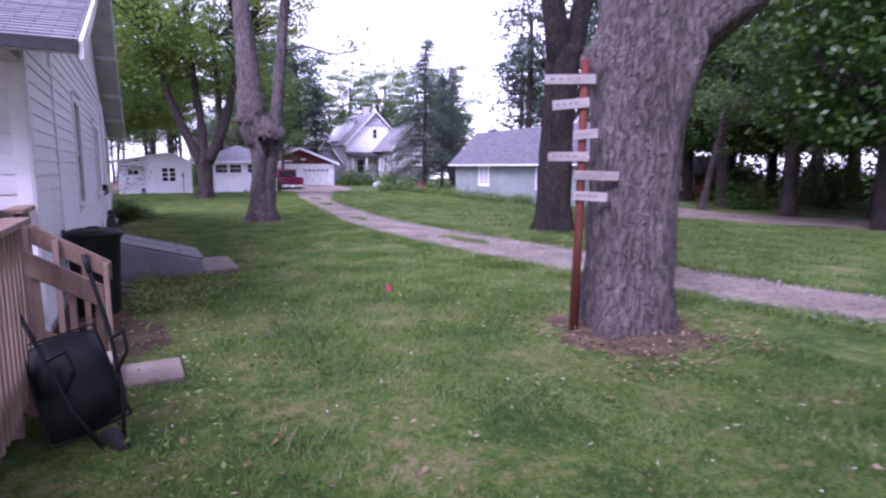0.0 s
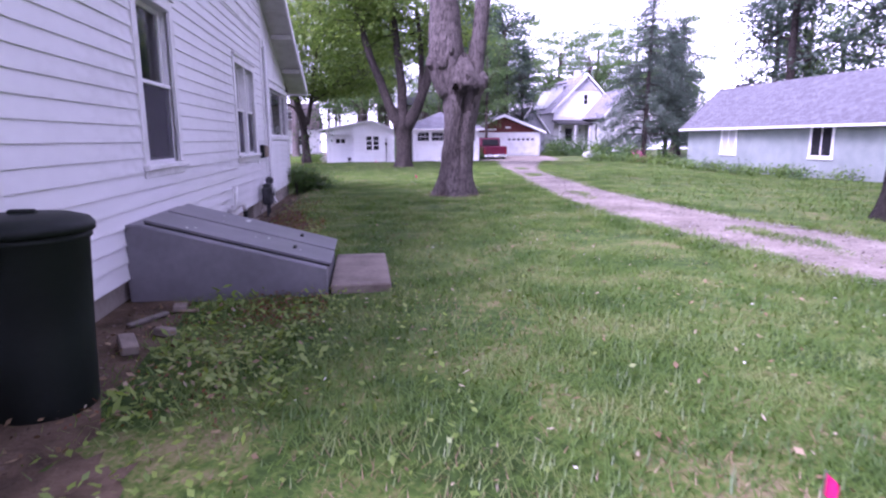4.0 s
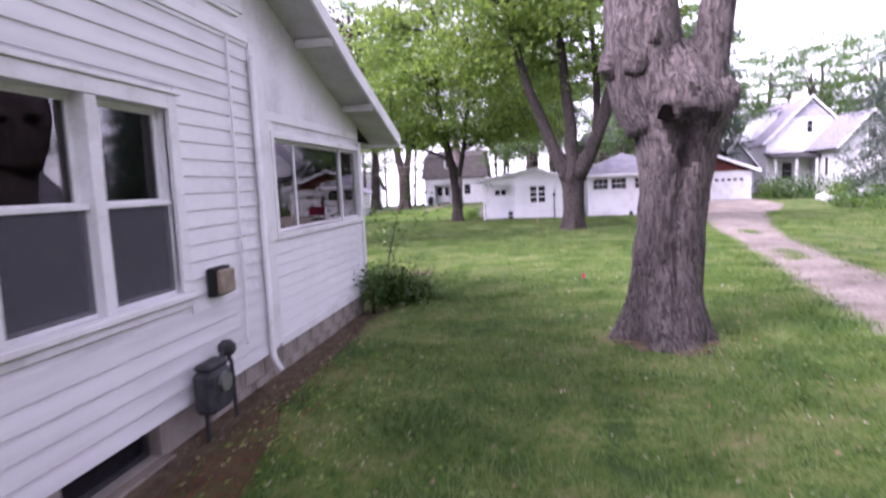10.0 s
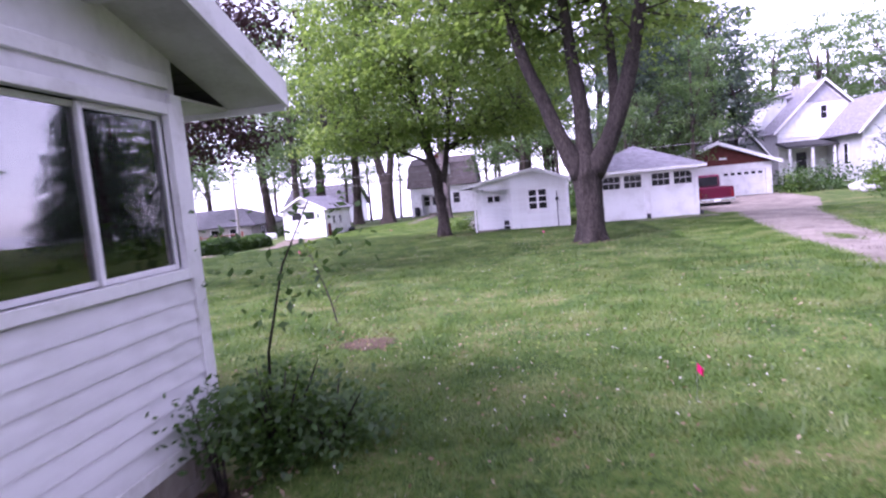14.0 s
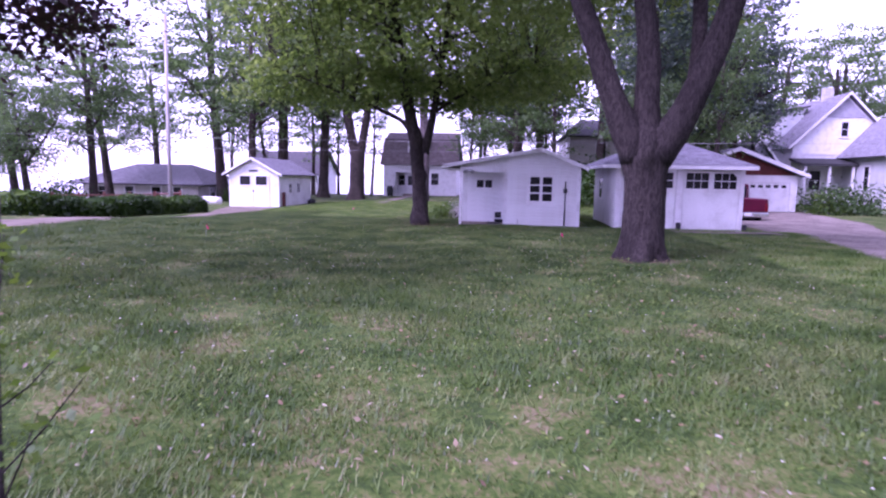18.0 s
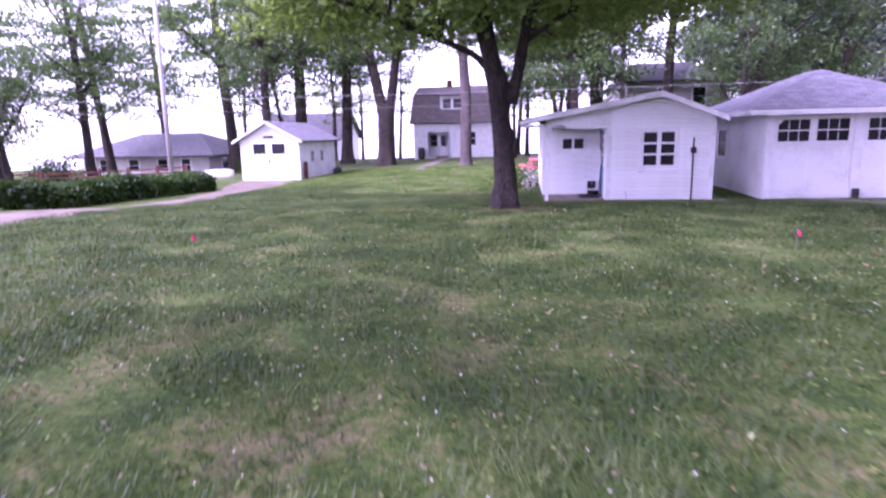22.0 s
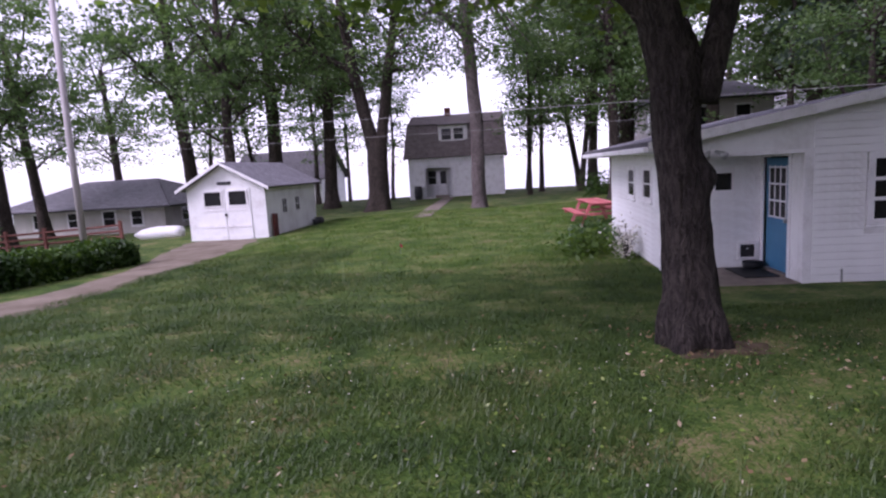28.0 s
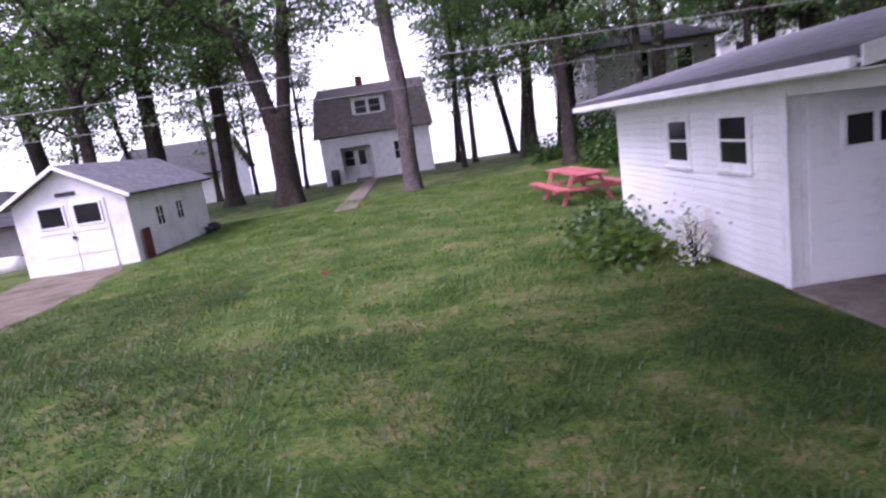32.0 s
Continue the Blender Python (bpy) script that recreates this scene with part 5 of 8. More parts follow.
part("partition", boxes((0.6, SX1 - 0.13, 48.6, 48.65, SZ, 1.7)), M_INSIDE, cot)
siding(front, "-y", SY, 0.52, SX1 - 0.1, SZ + 0.02, 2.45, 0.115, [(CW[0] - 0.12, CW[1] + 0.12, CW[2] - 0.13, CW[3] + 0.12)], M_SHED, lambda z: (float(np.interp(z, [1.86, 2.5], [-1.8, PK])), float(np.interp(z, [1.84, 2.5], [3.45, PK]))), thick=0.036)
siding(side, "-x", SX0, 47.25, SYB, SZ + 0.02, 1.66, 0.1, [(a - 0.1, b + 0.1, c - 0.12, d + 0.1) for a, b, c, d in SW], M_SHED, thick=0.026)
siding(back, "-y", 47.15, SX0 + 0.2, 0.30, SZ + 0.04, 1.62, 0.2, [(RW[0] - 0.06, RW[1] + 0.06, RW[2] - 0.06, RW[3] + 0.06)], M_SHED, thick=0.012)
for d in ((SX1 - 0.1, SX1 + 0.018, 0, 0.022, SZ, 1.8), (0.385, 0.52, 0, 0.022, SZ, 1.66), (SX0 - 0.02, 0.52, 0, 0.024, 1.645, 1.70), ):
    part("trim_board", wboxes("-y", SY, d), M_TRIM, front)
part("trim_board", wboxes("-x", SX0, (47.13, 47.25, 0, 0.022, SZ, 1.68)), M_TRIM, side)
part("trim_board", wboxes("-x", SX0, (SY - 0.02, SYB, 0.0, 0.024, 1.66, 1.76)), M_TRIM, side)
part("side_beam", boxes((SX0 + 0.001, SX0 + 0.1, SY + 0.125, 47.14, 1.62, 1.78)), M_TRIM, cot)
cw = dark_window(cot, "-y", SY, CW[0], CW[1], CW[2], CW[3], 2, 3, 0.1, bar=0.055)
part("casing_edge", wboxes("-y", SY, (CW[0] - 0.13, CW[1] + 0.13, 0.0, 0.03, CW[2] - 0.24, CW[2] - 0.14)), M_TRIM, cw)
for a, b, c, d in SW:
    dark_window(cot, "-x", SX0, a, b, c, d, 1, 2, 0.085, bar=0.03)
dark_window(cot, "-y", 47.15, *RW, 2, 1, 0.045, sill=False)
part("porch_post", boxes((SX0 + 0.0, SX0 + 0.085, 45.42, 45.505, SZ, 1.66)), M_TRIM, cot, "square white porch post", bev=0.006)
# roof
for nm, e, s in (("roof", (-1.95, 1.84), 1), ("roof", (3.5, 1.82), -1)):
    roof_plane(nm, (e[0], SY - 0.32, e[1]), (e[0], SYB + 0.4, e[1]), (PK, SYB + 0.4, 2.5), (PK, SY - 0.32, 2.5), 0.09, M_ROOF, cot)
    part("rake_board", prism([(e[0], e[1] - 0.06), (PK, 2.5 - 0.06), (PK, 2.5 + 0.09), (e[0], e[1] + 0.085)], SY - 0.35, SY - 0.322, "y"), M_TRIM, cot, bev=0.003)
    part("soffit", prism([(e[0], e[1] - 0.03), (PK, 2.5 - 0.03), (PK, 2.49), (e[0], e[1] - 0.006)], SY - 0.32, SY - 0.001, "y"), M_SHED, cot)
part("gutter", boxes((-2.02, -1.95, SY - 0.3, SYB + 0.4, 1.77, 1.86)), M_TRIM, cot, "white gutter", bev=0.012)
part("eave_soffit", boxes((-1.94, SX0 - 0.025, SY - 0.3, SYB + 0.35, 1.76, 1.775)), M_SHED, cot)
# door
door = part("door", wboxes("-x", 0.40, (DR[0] + 0.02, DR[1] - 0.02, -0.07, -0.03, DR[2] + 0.02, DR[3] - 0.02)), M_BLUE, cot, "blue half-glazed wooden door", bev=0.004)
part("door_casing", wboxes("-x", 0.40, (DR[0] - 0.09, DR[0], -0.05, 0.02, SZ, DR[3] + 0.09), (DR[1], DR[1] + 0.08, -0.05, 0.02, SZ, DR[3] + 0.09), (DR[0], DR[1], -0.05, 0.02, DR[3], DR[3] + 0.09)), M_TRIM, cot)
for i in range(3):
    for j in range(3):
        part("pane", wboxes("-x", 0.40, (DR[0] + 0.16 + i * 0.205, DR[0] + 0.345 + i * 0.205, -0.031, -0.026, 0.60 + j * 0.28, 0.86 + j * 0.28)), M_DARKGLASS, door)
for j in range(4):
    part("glazing_bar", wboxes("-x", 0.40, (DR[0] + 0.13, DR[0] + 0.79, -0.03, -0.018, 0.568 + j * 0.28, 0.598 + j * 0.28)), M_TRIM, door)
    part("glazing_bar", wboxes("-x", 0.40, (DR[0] + 0.13 + j * 0.205, DR[0] + 0.158 + j * 0.205, -0.03, -0.016, 0.57, 1.45)), M_TRIM, door)
part("door_knob", tube([spot("-x", 0.40, DR[0] + 0.1, -0.03, 0.55), spot("-x", 0.40, DR[0] + 0.1, 0.03, 0.55)], 0.03, 10), M_STEEL, door, "steel knob")
part("threshold", wboxes("-x", 0.40, (DR[0], DR[1], -0.08, 0.04, SZ, DR[2] + 0.015)), M_CONCRETE, cot)
single("porch_slab", boxes((SX0 - 0.02, SX1 + 0.35, 44.0, SY - 0.03, -0.6, SZ + 0.01), (SX0 - 0.02, 0.40, SY - 0.03, 47.14, -0.6, SZ + 0.02)), M_CONCRETE, "worn concrete porch slab before the cottage", "slab", bev=0.01)
single("door_mat", boxes((-0.25, 0.3, 46.1, 47.0, SZ + 0.021, SZ + 0.04)), M_BLACK, "black rubber mat before the blue door", "door mat", bev=0.005)
pb = thing("pet_flap", "dark pet flap in a white frame low in the porch wall", "pet door", (0.17, 47.12, -0.2))
part("frame", boxes((0.0, 0.34, 47.075, 47.135, 0.06, 0.105), (0.0, 0.34, 47.075, 47.135, -0.215, -0.17), (0.0, 0.045, 47.075, 47.135, -0.17, 0.06), (0.295, 0.34, 47.075, 47.135, -0.17, 0.06)), M_TRIM, pb, bev=0.008)
part("flap", boxes((0.047, 0.293, 47.105, 47.12, -0.168, 0.058)), M_DARKGAP, pb, "dark see-through flap")
part("magnet", boxes((0.15, 0.19, 47.098, 47.104, -0.03, -0.005)), M_STEEL, pb)
single("black_tub", tube([(0.2, 46.93, SZ + 0.021), (0.2, 46.93, -0.28), (0.2, 46.93, -0.225)], [0.14, 0.17, 0.175], 20), M_BLACK, "low black rubber tub below the pet flap", "tub", smooth=True)
lamp = thing("porch_spotlights", "pair of pale floodlights under the cottage eave", "floodlight", (-0.9, SY - 0.1, 1.75))
part("mount", tube([(-0.95, SY - 0.03, 1.74), (-0.95, SY - 0.06, 1.74)], 0.05, 12), M_TRIM, lamp)
for dx in (-0.1, 0.1):
    part("lamp_head", tube([(-0.95 + dx * 0.4, SY - 0.06, 1.74), (-0.95 + dx, SY - 0.12, 1.70), (-0.95 + dx * 1.4, SY - 0.2, 1.66)], [0.02, 0.04, 0.06], 12), M_STEEL, lamp, smooth=True)
mast = thing("service_pipe", "grey service pipe with a meter on the cottage front", "pipe", (2.7, SY, SZ))
part("pipe", tube([(2.7, SY - 0.05, SZ), (2.7, SY - 0.05, 1.35)], 0.02, 8), M_IRON, mast)
part("meter_head", boxes((2.63, 2.77, SY - 0.12, SY - 0.02, 0.92, 1.08)), M_IRON, mast, bev=0.02)
part("stub", tube([(0.95, SY - 0.05, SZ), (0.95, SY - 0.05, SZ + 0.2), (0.92, SY - 0.1, SZ + 0.24)], 0.015, 8), M_STEEL, mast)

# ---- white two-door garage ----
GX0, GX1, GY, GYB, GZ = 4.45, 9.0, 45.62, 51.0, -0.45
gar = thing("garage", "white two-bay garage with a hipped grey roof", "garage", (6.7, 48, GZ))
gd = [(4.62, 6.60), (6.86, 8.86)]
gh = [(a, b, GZ, 1.86) for a, b in gd]
part("wall", wall_core("-y", GY, GX0, GX1, GZ, 1.95, gh, 0.12), M_SHED, gar)
gl = part("wall", wall_core("-x", GX0, GY + 0.125, GYB, GZ, 1.95, [(48.8, 49.5, 0.7, 1.5)], 0.12), M_SHED, gar, "white lapped garage side")
part("wall", wall_core("+x", GX1, GY + 0.125, GYB, GZ, 1.95, (), 0.12), M_SHED, gar)
part("wall", wall_core("+y", GYB + 0.12, GX0, GX1, GZ, 1.95, (), 0.12), M_SHED, gar)
siding(gl, "-x", GX0, GY + 0.1, GYB, GZ + 0.05, 1.95, 0.075, [(48.72, 49.58, 0.62, 1.6)], M_SHED, pieces=False, thick=0.012)
dark_window(gar, "-x", GX0, 48.8, 49.5, 0.7, 1.5, 1, 2)
for a, b in gd:
    gdoor = part("garage_door", wboxes("-y", GY, (a + 0.01, b - 0.01, -0.09, -0.04, GZ + 0.04, 1.85)), M_SHED, gar, "white panelled garage door with a row of dark panes")
    w = (b - a - 0.02) / 2
    for k in range(2):
        s0, s1 = a + 0.01 + k * w, a + 0.01 + (k + 1) * w
        part("panel_trim", wboxes("-y", GY, (s0, s0 + 0.09, -0.039, -0.02, GZ + 0.04, 1.85), (s1 - 0.09, s1, -0.039, -0.02, GZ + 0.04, 1.85), (s0 + 0.09, s1 - 0.09, -0.039, -0.02, GZ + 0.04, GZ + 0.24), (s0 + 0.09, s1 - 0.09, -0.039, -0.02, 1.02, 1.17), (s0 + 0.09, s1 - 0.09, -0.039, -0.02, 1.76, 1.85)), M_SHED, gdoor)
        p0, p1, q0, q1 = s0 + 0.1, s1 - 0.1, 1.18, 1.75
        clip = 0.13
        cut_l, cut_r = (k == 0 and a < 5), (k == 1 and a > 6)
        pts = [(p0, q0), (p1, q0), (p1, q1 - clip if cut_r else q1), (p1 - clip if cut_r else p1, q1), (p0 + clip if cut_l else p0, q1), (p0, q1 - clip if cut_l else q1)]
        pts = [p for i, p in enumerate(pts) if p != pts[i - 1]]
        part("pane", prism(pts, GY + 0.032, GY + 0.038, "y"), M_DARKGLASS, gdoor)
        part("glazing_bar", wboxes("-y", GY, (p0, p1, -0.03, -0.02, (q0 + q1) / 2 - 0.015, (q0 + q1) / 2 + 0.015), *[((p0 + (p1 - p0) * i / 3) - 0.008, (p0 + (p1 - p0) * i / 3) + 0.008, -0.031, -0.024, q0, q1) for i in (1, 2)]), M_TRIM, gdoor)
part("door_post", wboxes("-y", GY, (6.62, 6.84, 0.0, 0.03, GZ, 1.9)), M_TRIM, gar)
part("trim_board", wboxes("-y", GY, (GX0 - 0.02, 4.6, 0, 0.025, GZ, 1.9), (8.88, GX1 + 0.02, 0, 0.025, GZ, 1.9), (GX0, GX1, 0, 0.03, 1.87, 1.99)), M_TRIM, gar)
gar.matrix_basis = Matrix.Translation((0.15, 0, 0)) @ gar.matrix_basis
single("post_guard", tube([(6.88, GY - 0.12, GZ - 0.02), (6.88, GY - 0.12, GZ + 0.36)], 0.09, 12), M_IRON, "short dark post between the garage doors", "bollard")
single("post_guard", tube([(9.23, GY - 0.12, GZ - 0.05), (9.23, GY - 0.12, GZ + 0.33)], 0.08, 12), M_IRON, "short dark post at the garage corner", "bollard")
e0, e1, ya, yb = GX0 - 0.45, GX1 + 0.45, GY - 0.45, GYB + 0.5
rx, ry0, ry1, rz, ez = (GX0 + GX1) / 2, GY + 2.1, GYB - 2.2, 3.15, 1.97
roof_plane("roof", (e0, ya, ez), (e1, ya, ez), (rx, ry0, rz), (rx, ry0, rz), 0.06, M_ROOF, gar)
roof_plane("roof", (e0, yb, ez), (e1, yb, ez), (rx, ry1, rz), (rx, ry1, rz), 0.06, M_ROOF, gar)
roof_plane("roof", (e0, ya, ez), (e0, yb, ez), (rx, ry1, rz), (rx, ry0, rz), 0.06, M_ROOF, gar)
roof_plane("roof", (e1, ya, ez), (e1, yb, ez), (rx, ry1, rz), (rx, ry0, rz), 0.06, M_ROOF, gar)
part("eave_board", boxes((e0, e1, ya - 0.02, ya - 0.001, ez - 0.09, ez + 0.05), (e0 - 0.02, e0 - 0.001, ya, yb, ez - 0.09, ez + 0.05), (e1 + 0.001, e1 + 0.02, ya, yb, ez - 0.09, ez + 0.05)), M_TRIM, gar)
part("soffit", boxes((e0, e1, ya, yb, ez - 0.03, ez - 0.012)), M_SHED, gar)

# ---- small white boat shed ----
WZ = -1.06
ws = thing("boat_shed", "small bright white shed with double doors", "shed", (-14.85, 61.5, WZ))


def ws_top(x):
    return float(np.interp(x, [-16.45, -14.85, -13.2], [1.10, 2.0, 1.10]))


part("wall", wall_core("-y", 58.6, -16.45, -13.2, WZ, ws_top, (), 0.12, [-14.85]), M_SHED, ws)
wss = part("wall", wall_core("+x", -13.2, 58.725, 64.5, WZ, 1.1, (), 0.12), M_SHED, ws)
part("wall", wall_core("-x", -16.45, 58.725, 64.5, WZ, 1.1, (), 0.12), M_SHED, ws)
part("wall", wall_core("+y", 64.62, -16.45, -13.2, WZ, ws_top, (), 0.12, [-14.85]), M_SHED, ws)
siding(wss, "+x", -13.2, 58.6, 64.5, WZ, 1.1, 0.16, (), M_SHED, pieces=False, thick=0.014)
for a, b in ((-15.86, -14.86), (-14.83, -13.8)):
    d = part("door", wboxes("-y", 58.6, (a, b, 0.0, 0.035, WZ + 0.05, 1.02)), M_SHED, ws, "white plank shed door")
    dark_window(d, "-y", 58.565, a + 0.16, b - 0.15, 0.38, 0.92, 1, 1, 0.05, sill=False)
    for z0, z1 in ((0.16, 0.28), (-0.5, -0.4), (WZ + 0.05, WZ + 0.2)):
        part("brace", wboxes("-y", 58.565, (a, b, 0.0, 0.02, z0, z1)), M_TRIM, d)
part("latch", wboxes("-y", 58.565, (-14.9, -14.8, 0.0, 0.05, -0.05, 0.05)), M_IRON, ws)
part("name_board", wboxes("-y", 58.6, (-15.12, -14.55, 0.0, 0.03, 1.2, 1.32)), M_IRON, ws, "small dark board over the doors")
for a, b in ((60.25, 60.75), (61.8, 62.3)):
    dark_window(ws, "+x", -13.2, a, b, -0.12, 0.46, 2, 2, 0.07, bar=0.02)
for e, s in (((-16.75, 0.98), 1), ((-12.9, 0.98), -1)):
    roof_plane("roof", (e[0], 58.3, e[1]), (e[0], 64.9, e[1]), (-14.85, 64.9, 2.03), (-14.85, 58.3, 2.03), 0.07, M_ROOF, ws)
    part("rake_board", prism([(e[0], e[1] - 0.05), (-14.85, 1.98), (-14.85, 2.1), (e[0], e[1] + 0.07)], 58.27, 58.298, "y"), M_TRIM, ws)
ws.matrix_basis = Matrix.Translation((-0.4, -0.1, 0.38)) @ ws.matrix_basis
single("old_door", boxes((-13.5, -13.43, 58.8, 59.2, ground_z(-13.4, 59) - 0.04, ground_z(-13.4, 59) + 0.9)), M_REDGABLE, "small reddish board leaning on the shed wall", "board")
for k, (y, r) in enumerate(((63.3, 0.16), (63.8, 0.2), (64.2, 0.14))):
    single("pot", tube([(-13.25, y, ground_z(-13.25, y)), (-13.25, y, ground_z(-13.25, y) + r * 1.6)], [r * 0.7, r], 14), M_IRON, "dark plant pot beside the shed", "plant pot", group="pots by the shed", smooth=True)

# ---- gambrel lake house ----
LZ = -0.72
lk = thing("lake_house", "brown-roofed gambrel house in front of the lake", "house", (-7.7, 84, LZ))
LX0, LX1, LY, LYB = -11.1, -4.0, 80.0, 86.5
part("wall", wall_core("-y", LY, LX0, LX1, LZ - 0.4, 2.35, [(-10.0, -7.75, LZ, 1.45)]), M_TRIM, lk)
part("wall", wall_core("-x", LX0, LY + 0.17, LYB, LZ - 0.4, 2.3), M_TRIM, lk)
part("wall", wall_core("+x", LX1, LY + 0.17, LYB, LZ - 0.4, 2.3), M_TRIM, lk)
part("wall", wall_core("+y", LYB + 0.16, LX0, LX1, LZ - 0.4, 2.35), M_TRIM, lk)
part("gable", prism([(LY, 2.2), (LY + 0.75, 4.5), (83.3, 5.4), (85.9, 4.5), (LYB, 2.2)], LX0, LX0 + 0.15), M_ROOFB, lk)
part("gable", prism([(LY, 2.2), (LY + 0.75, 4.5), (83.3, 5.4), (85.9, 4.5), (LYB, 2.2)], LX1 - 0.15, LX1), M_ROOFB, lk)
roof_plane("roof", (LX0 - 0.3, LY - 0.25, 2.15), (LX1 + 0.3, LY - 0.25, 2.15), (LX1 + 0.05, LY + 0.75, 4.55), (LX0 - 0.05, LY + 0.75, 4.55), 0.12, M_ROOFB, lk)
roof_plane("roof", (LX0 - 0.05, LY + 0.75, 4.55), (LX1 + 0.05, LY + 0.75, 4.55), (LX1 + 0.05, 83.3, 5.4), (LX0 - 0.05, 83.3, 5.4), 0.12, M_ROOFB, lk)
roof_plane("roof", (LX0 - 0.3, LYB + 0.3, 2.15), (LX1 + 0.3, LYB + 0.3, 2.15), (LX1 + 0.05, 83.3, 5.4), (LX0 - 0.05, 83.3, 5.4), 0.12, M_ROOFB, lk)
part("dormer", boxes((-8.75, -6.6, LY + 0.15, LY + 2.2, 3.2, 4.5)), M_TRIM, lk, "white dormer with two dark windows")
roof_plane("dormer_roof", (-8.85, LY - 0.02, 4.48), (-6.5, LY - 0.02, 4.48), (-6.5, LY + 2.4, 4.95), (-8.85, LY + 2.4, 4.95), 0.08, M_ROOFB, lk)
for a in (-8.5, -7.6):
    dark_window(lk, "-y", LY + 0.15, a, a + 0.7, 3.45, 4.25, 1, 2, 0.07)
part("chimney", boxes((-8.5, -8.05, 83.0, 83.5, 5.2, 6.05)), M_BRICK, lk)
part("porch_back", boxes((-10.0, -7.75, 81.2, 81.3, LZ, 1.5)), M_SIDING, lk)
for x in (-9.98, -7.9):
    part("porch_post", boxes((x, x + 0.12, LY, LY + 0.12, LZ, 1.45)), M_TRIM, lk)
ld = part("door", boxes((-9.0, -8.3, 81.14, 81.195, LZ + 0.1, 1.3)), M_TRIM, lk, "white door with a dark pane")
part("pane", boxes((-8.88, -8.42, 81.13, 81.138, 0.2, 1.15)), M_DARKGLASS, ld)
dark_window(lk, "-y", 81.2, -9.8, -9.2, 0.2, 1.2, 1, 2, 0.06)
dark_window(lk, "-y", LY, -6.4, -5.7, 0.3, 1.4, 1, 2, 0.08)
part("step", boxes((-9.1, -8.1, LY - 0.5, LY, LZ - 0.2, LZ + 0.12)), M_CONCRETE, lk)
single("rain_barrel", tube([(-10.7, LY - 0.35, LZ + 0.38 - 0.1), (-10.7, LY - 0.35, LZ + 0.38 + 0.4), (-10.7, LY - 0.35, LZ + 0.38 + 0.85)], [0.26, 0.31, 0.26], 16), M_IRON, "dark barrel beside the lake house porch", "barrel", smooth=True)

lk.matrix_basis = Matrix.Translation((-0.3, 0, 0.38)) @ lk.matrix_basis

# ---- red-gabled garage and pickup ----
RZ = -0.66
rg = thing("neighbour_garage", "white garage with a dark red gable and white doors", "garage", (14.7, 64, RZ))


part("wall", wall_core("-y", 61.5, 11.0, 18.4, RZ, 1.9, [(11.4, 14.4, RZ, 1.45), (15.0, 18.0, RZ, 1.45)]), M_TRIM, rg)
part("gable", prism([(11.1, 1.91), (18.3, 1.91), (14.7, 3.36)], 61.46, 61.6, "y"), M_REDGABLE, rg, "dark red boarded gable")
for a, b, z in ((13.2, 14.0, 2.1), (14.9, 15.4, 2.28)):
    part("gable_board", boxes((a, b, 61.43, 61.455, z, z + 0.15)), M_TRIM, rg)
for s, x in (("-x", 11.0), ("+x", 18.4)):
    part("wall", wall_core(s, x, 61.67, 68.0, RZ, 1.9), M_TRIM, rg)
part("wall", wall_core("+y", 68.1, 11.0, 18.4, RZ, 1.9), M_TRIM, rg)
for a in (11.4, 15.0):
    d = part("garage_door", boxes(*[(a + 0.02, a + 2.98, 61.56, 61.6, RZ + 0.03 + k * 0.52, RZ + 0.54 + k * 0.52) for k in range(4)]), M_TRIM, rg, "white sectional garage door")
    for k in range(6):
        part("pane", boxes((a + 0.2 + k * 0.46, a + 0.48 + k * 0.46, 61.553, 61.559, 1.12, 1.3)), M_DARKGLASS, d)
for e in (10.5, 18.9):
    roof_plane("roof", (e, 61.0, 1.82), (e, 68.5, 1.82), (14.7, 68.5, 3.45), (14.7, 61.0, 3.45), 0.12, M_ROOF, rg)
    part("rake_board", prism([(e, 1.72), (14.7, 3.36), (14.7, 3.6), (e, 1.96)], 60.96, 60.998, "y"), M_TRIM, rg)

tk = thing("pickup_truck", "dark red pickup truck parked before the white garage", "truck", (11.9, 54.4, RZ))
TX, TY, TZ = 10.8, 51.85, -0.62


def tbox(x0, x1, y0, y1, z0, z1):
    return boxes((TX + x0, TX + x1, TY + y0, TY + y1, TZ + z0, TZ + z1))


part("bed", tbox(0, 1.95, 0.08, 2.0, 0.62, 1.3), M_TRUCK, tk, bev=0.05)
part("tailgate", tbox(0.16, 1.79, 0.04, 0.1, 0.68, 1.28), M_TRUCK, tk, bev=0.02)
part("body", tbox(0, 1.95, 2.02, 5.5, 0.58, 1.28), M_TRUCK, tk, bev=0.07)
cabin = prism([(TY + 2.05, TZ + 1.27), (TY + 2.2, TZ + 1.98), (TY + 3.5, TZ + 2.0), (TY + 4.1, TZ + 1.27)], TX + 0.1, TX + 1.85)
part("cabin", cabin, M_TRUCK, tk, bev=0.06)
part("rear_window", tbox(0.3, 1.65, 2.0, 2.12, 1.38, 1.88), M_DARKGLASS, tk)
part("bumper", tbox(0.02, 1.93, -0.12, 0.06, 0.45, 0.66), M_CHROME, tk, bev=0.03)
part("number_plate", tbox(0.82, 1.13, -0.135, -0.122, 0.5, 0.62), M_FLAKE, tk)
for x in (0.01, 1.78):
    part("tail_light", tbox(x, x + 0.15, 0.03, 0.09, 0.72, 1.08), M_TAIL, tk)
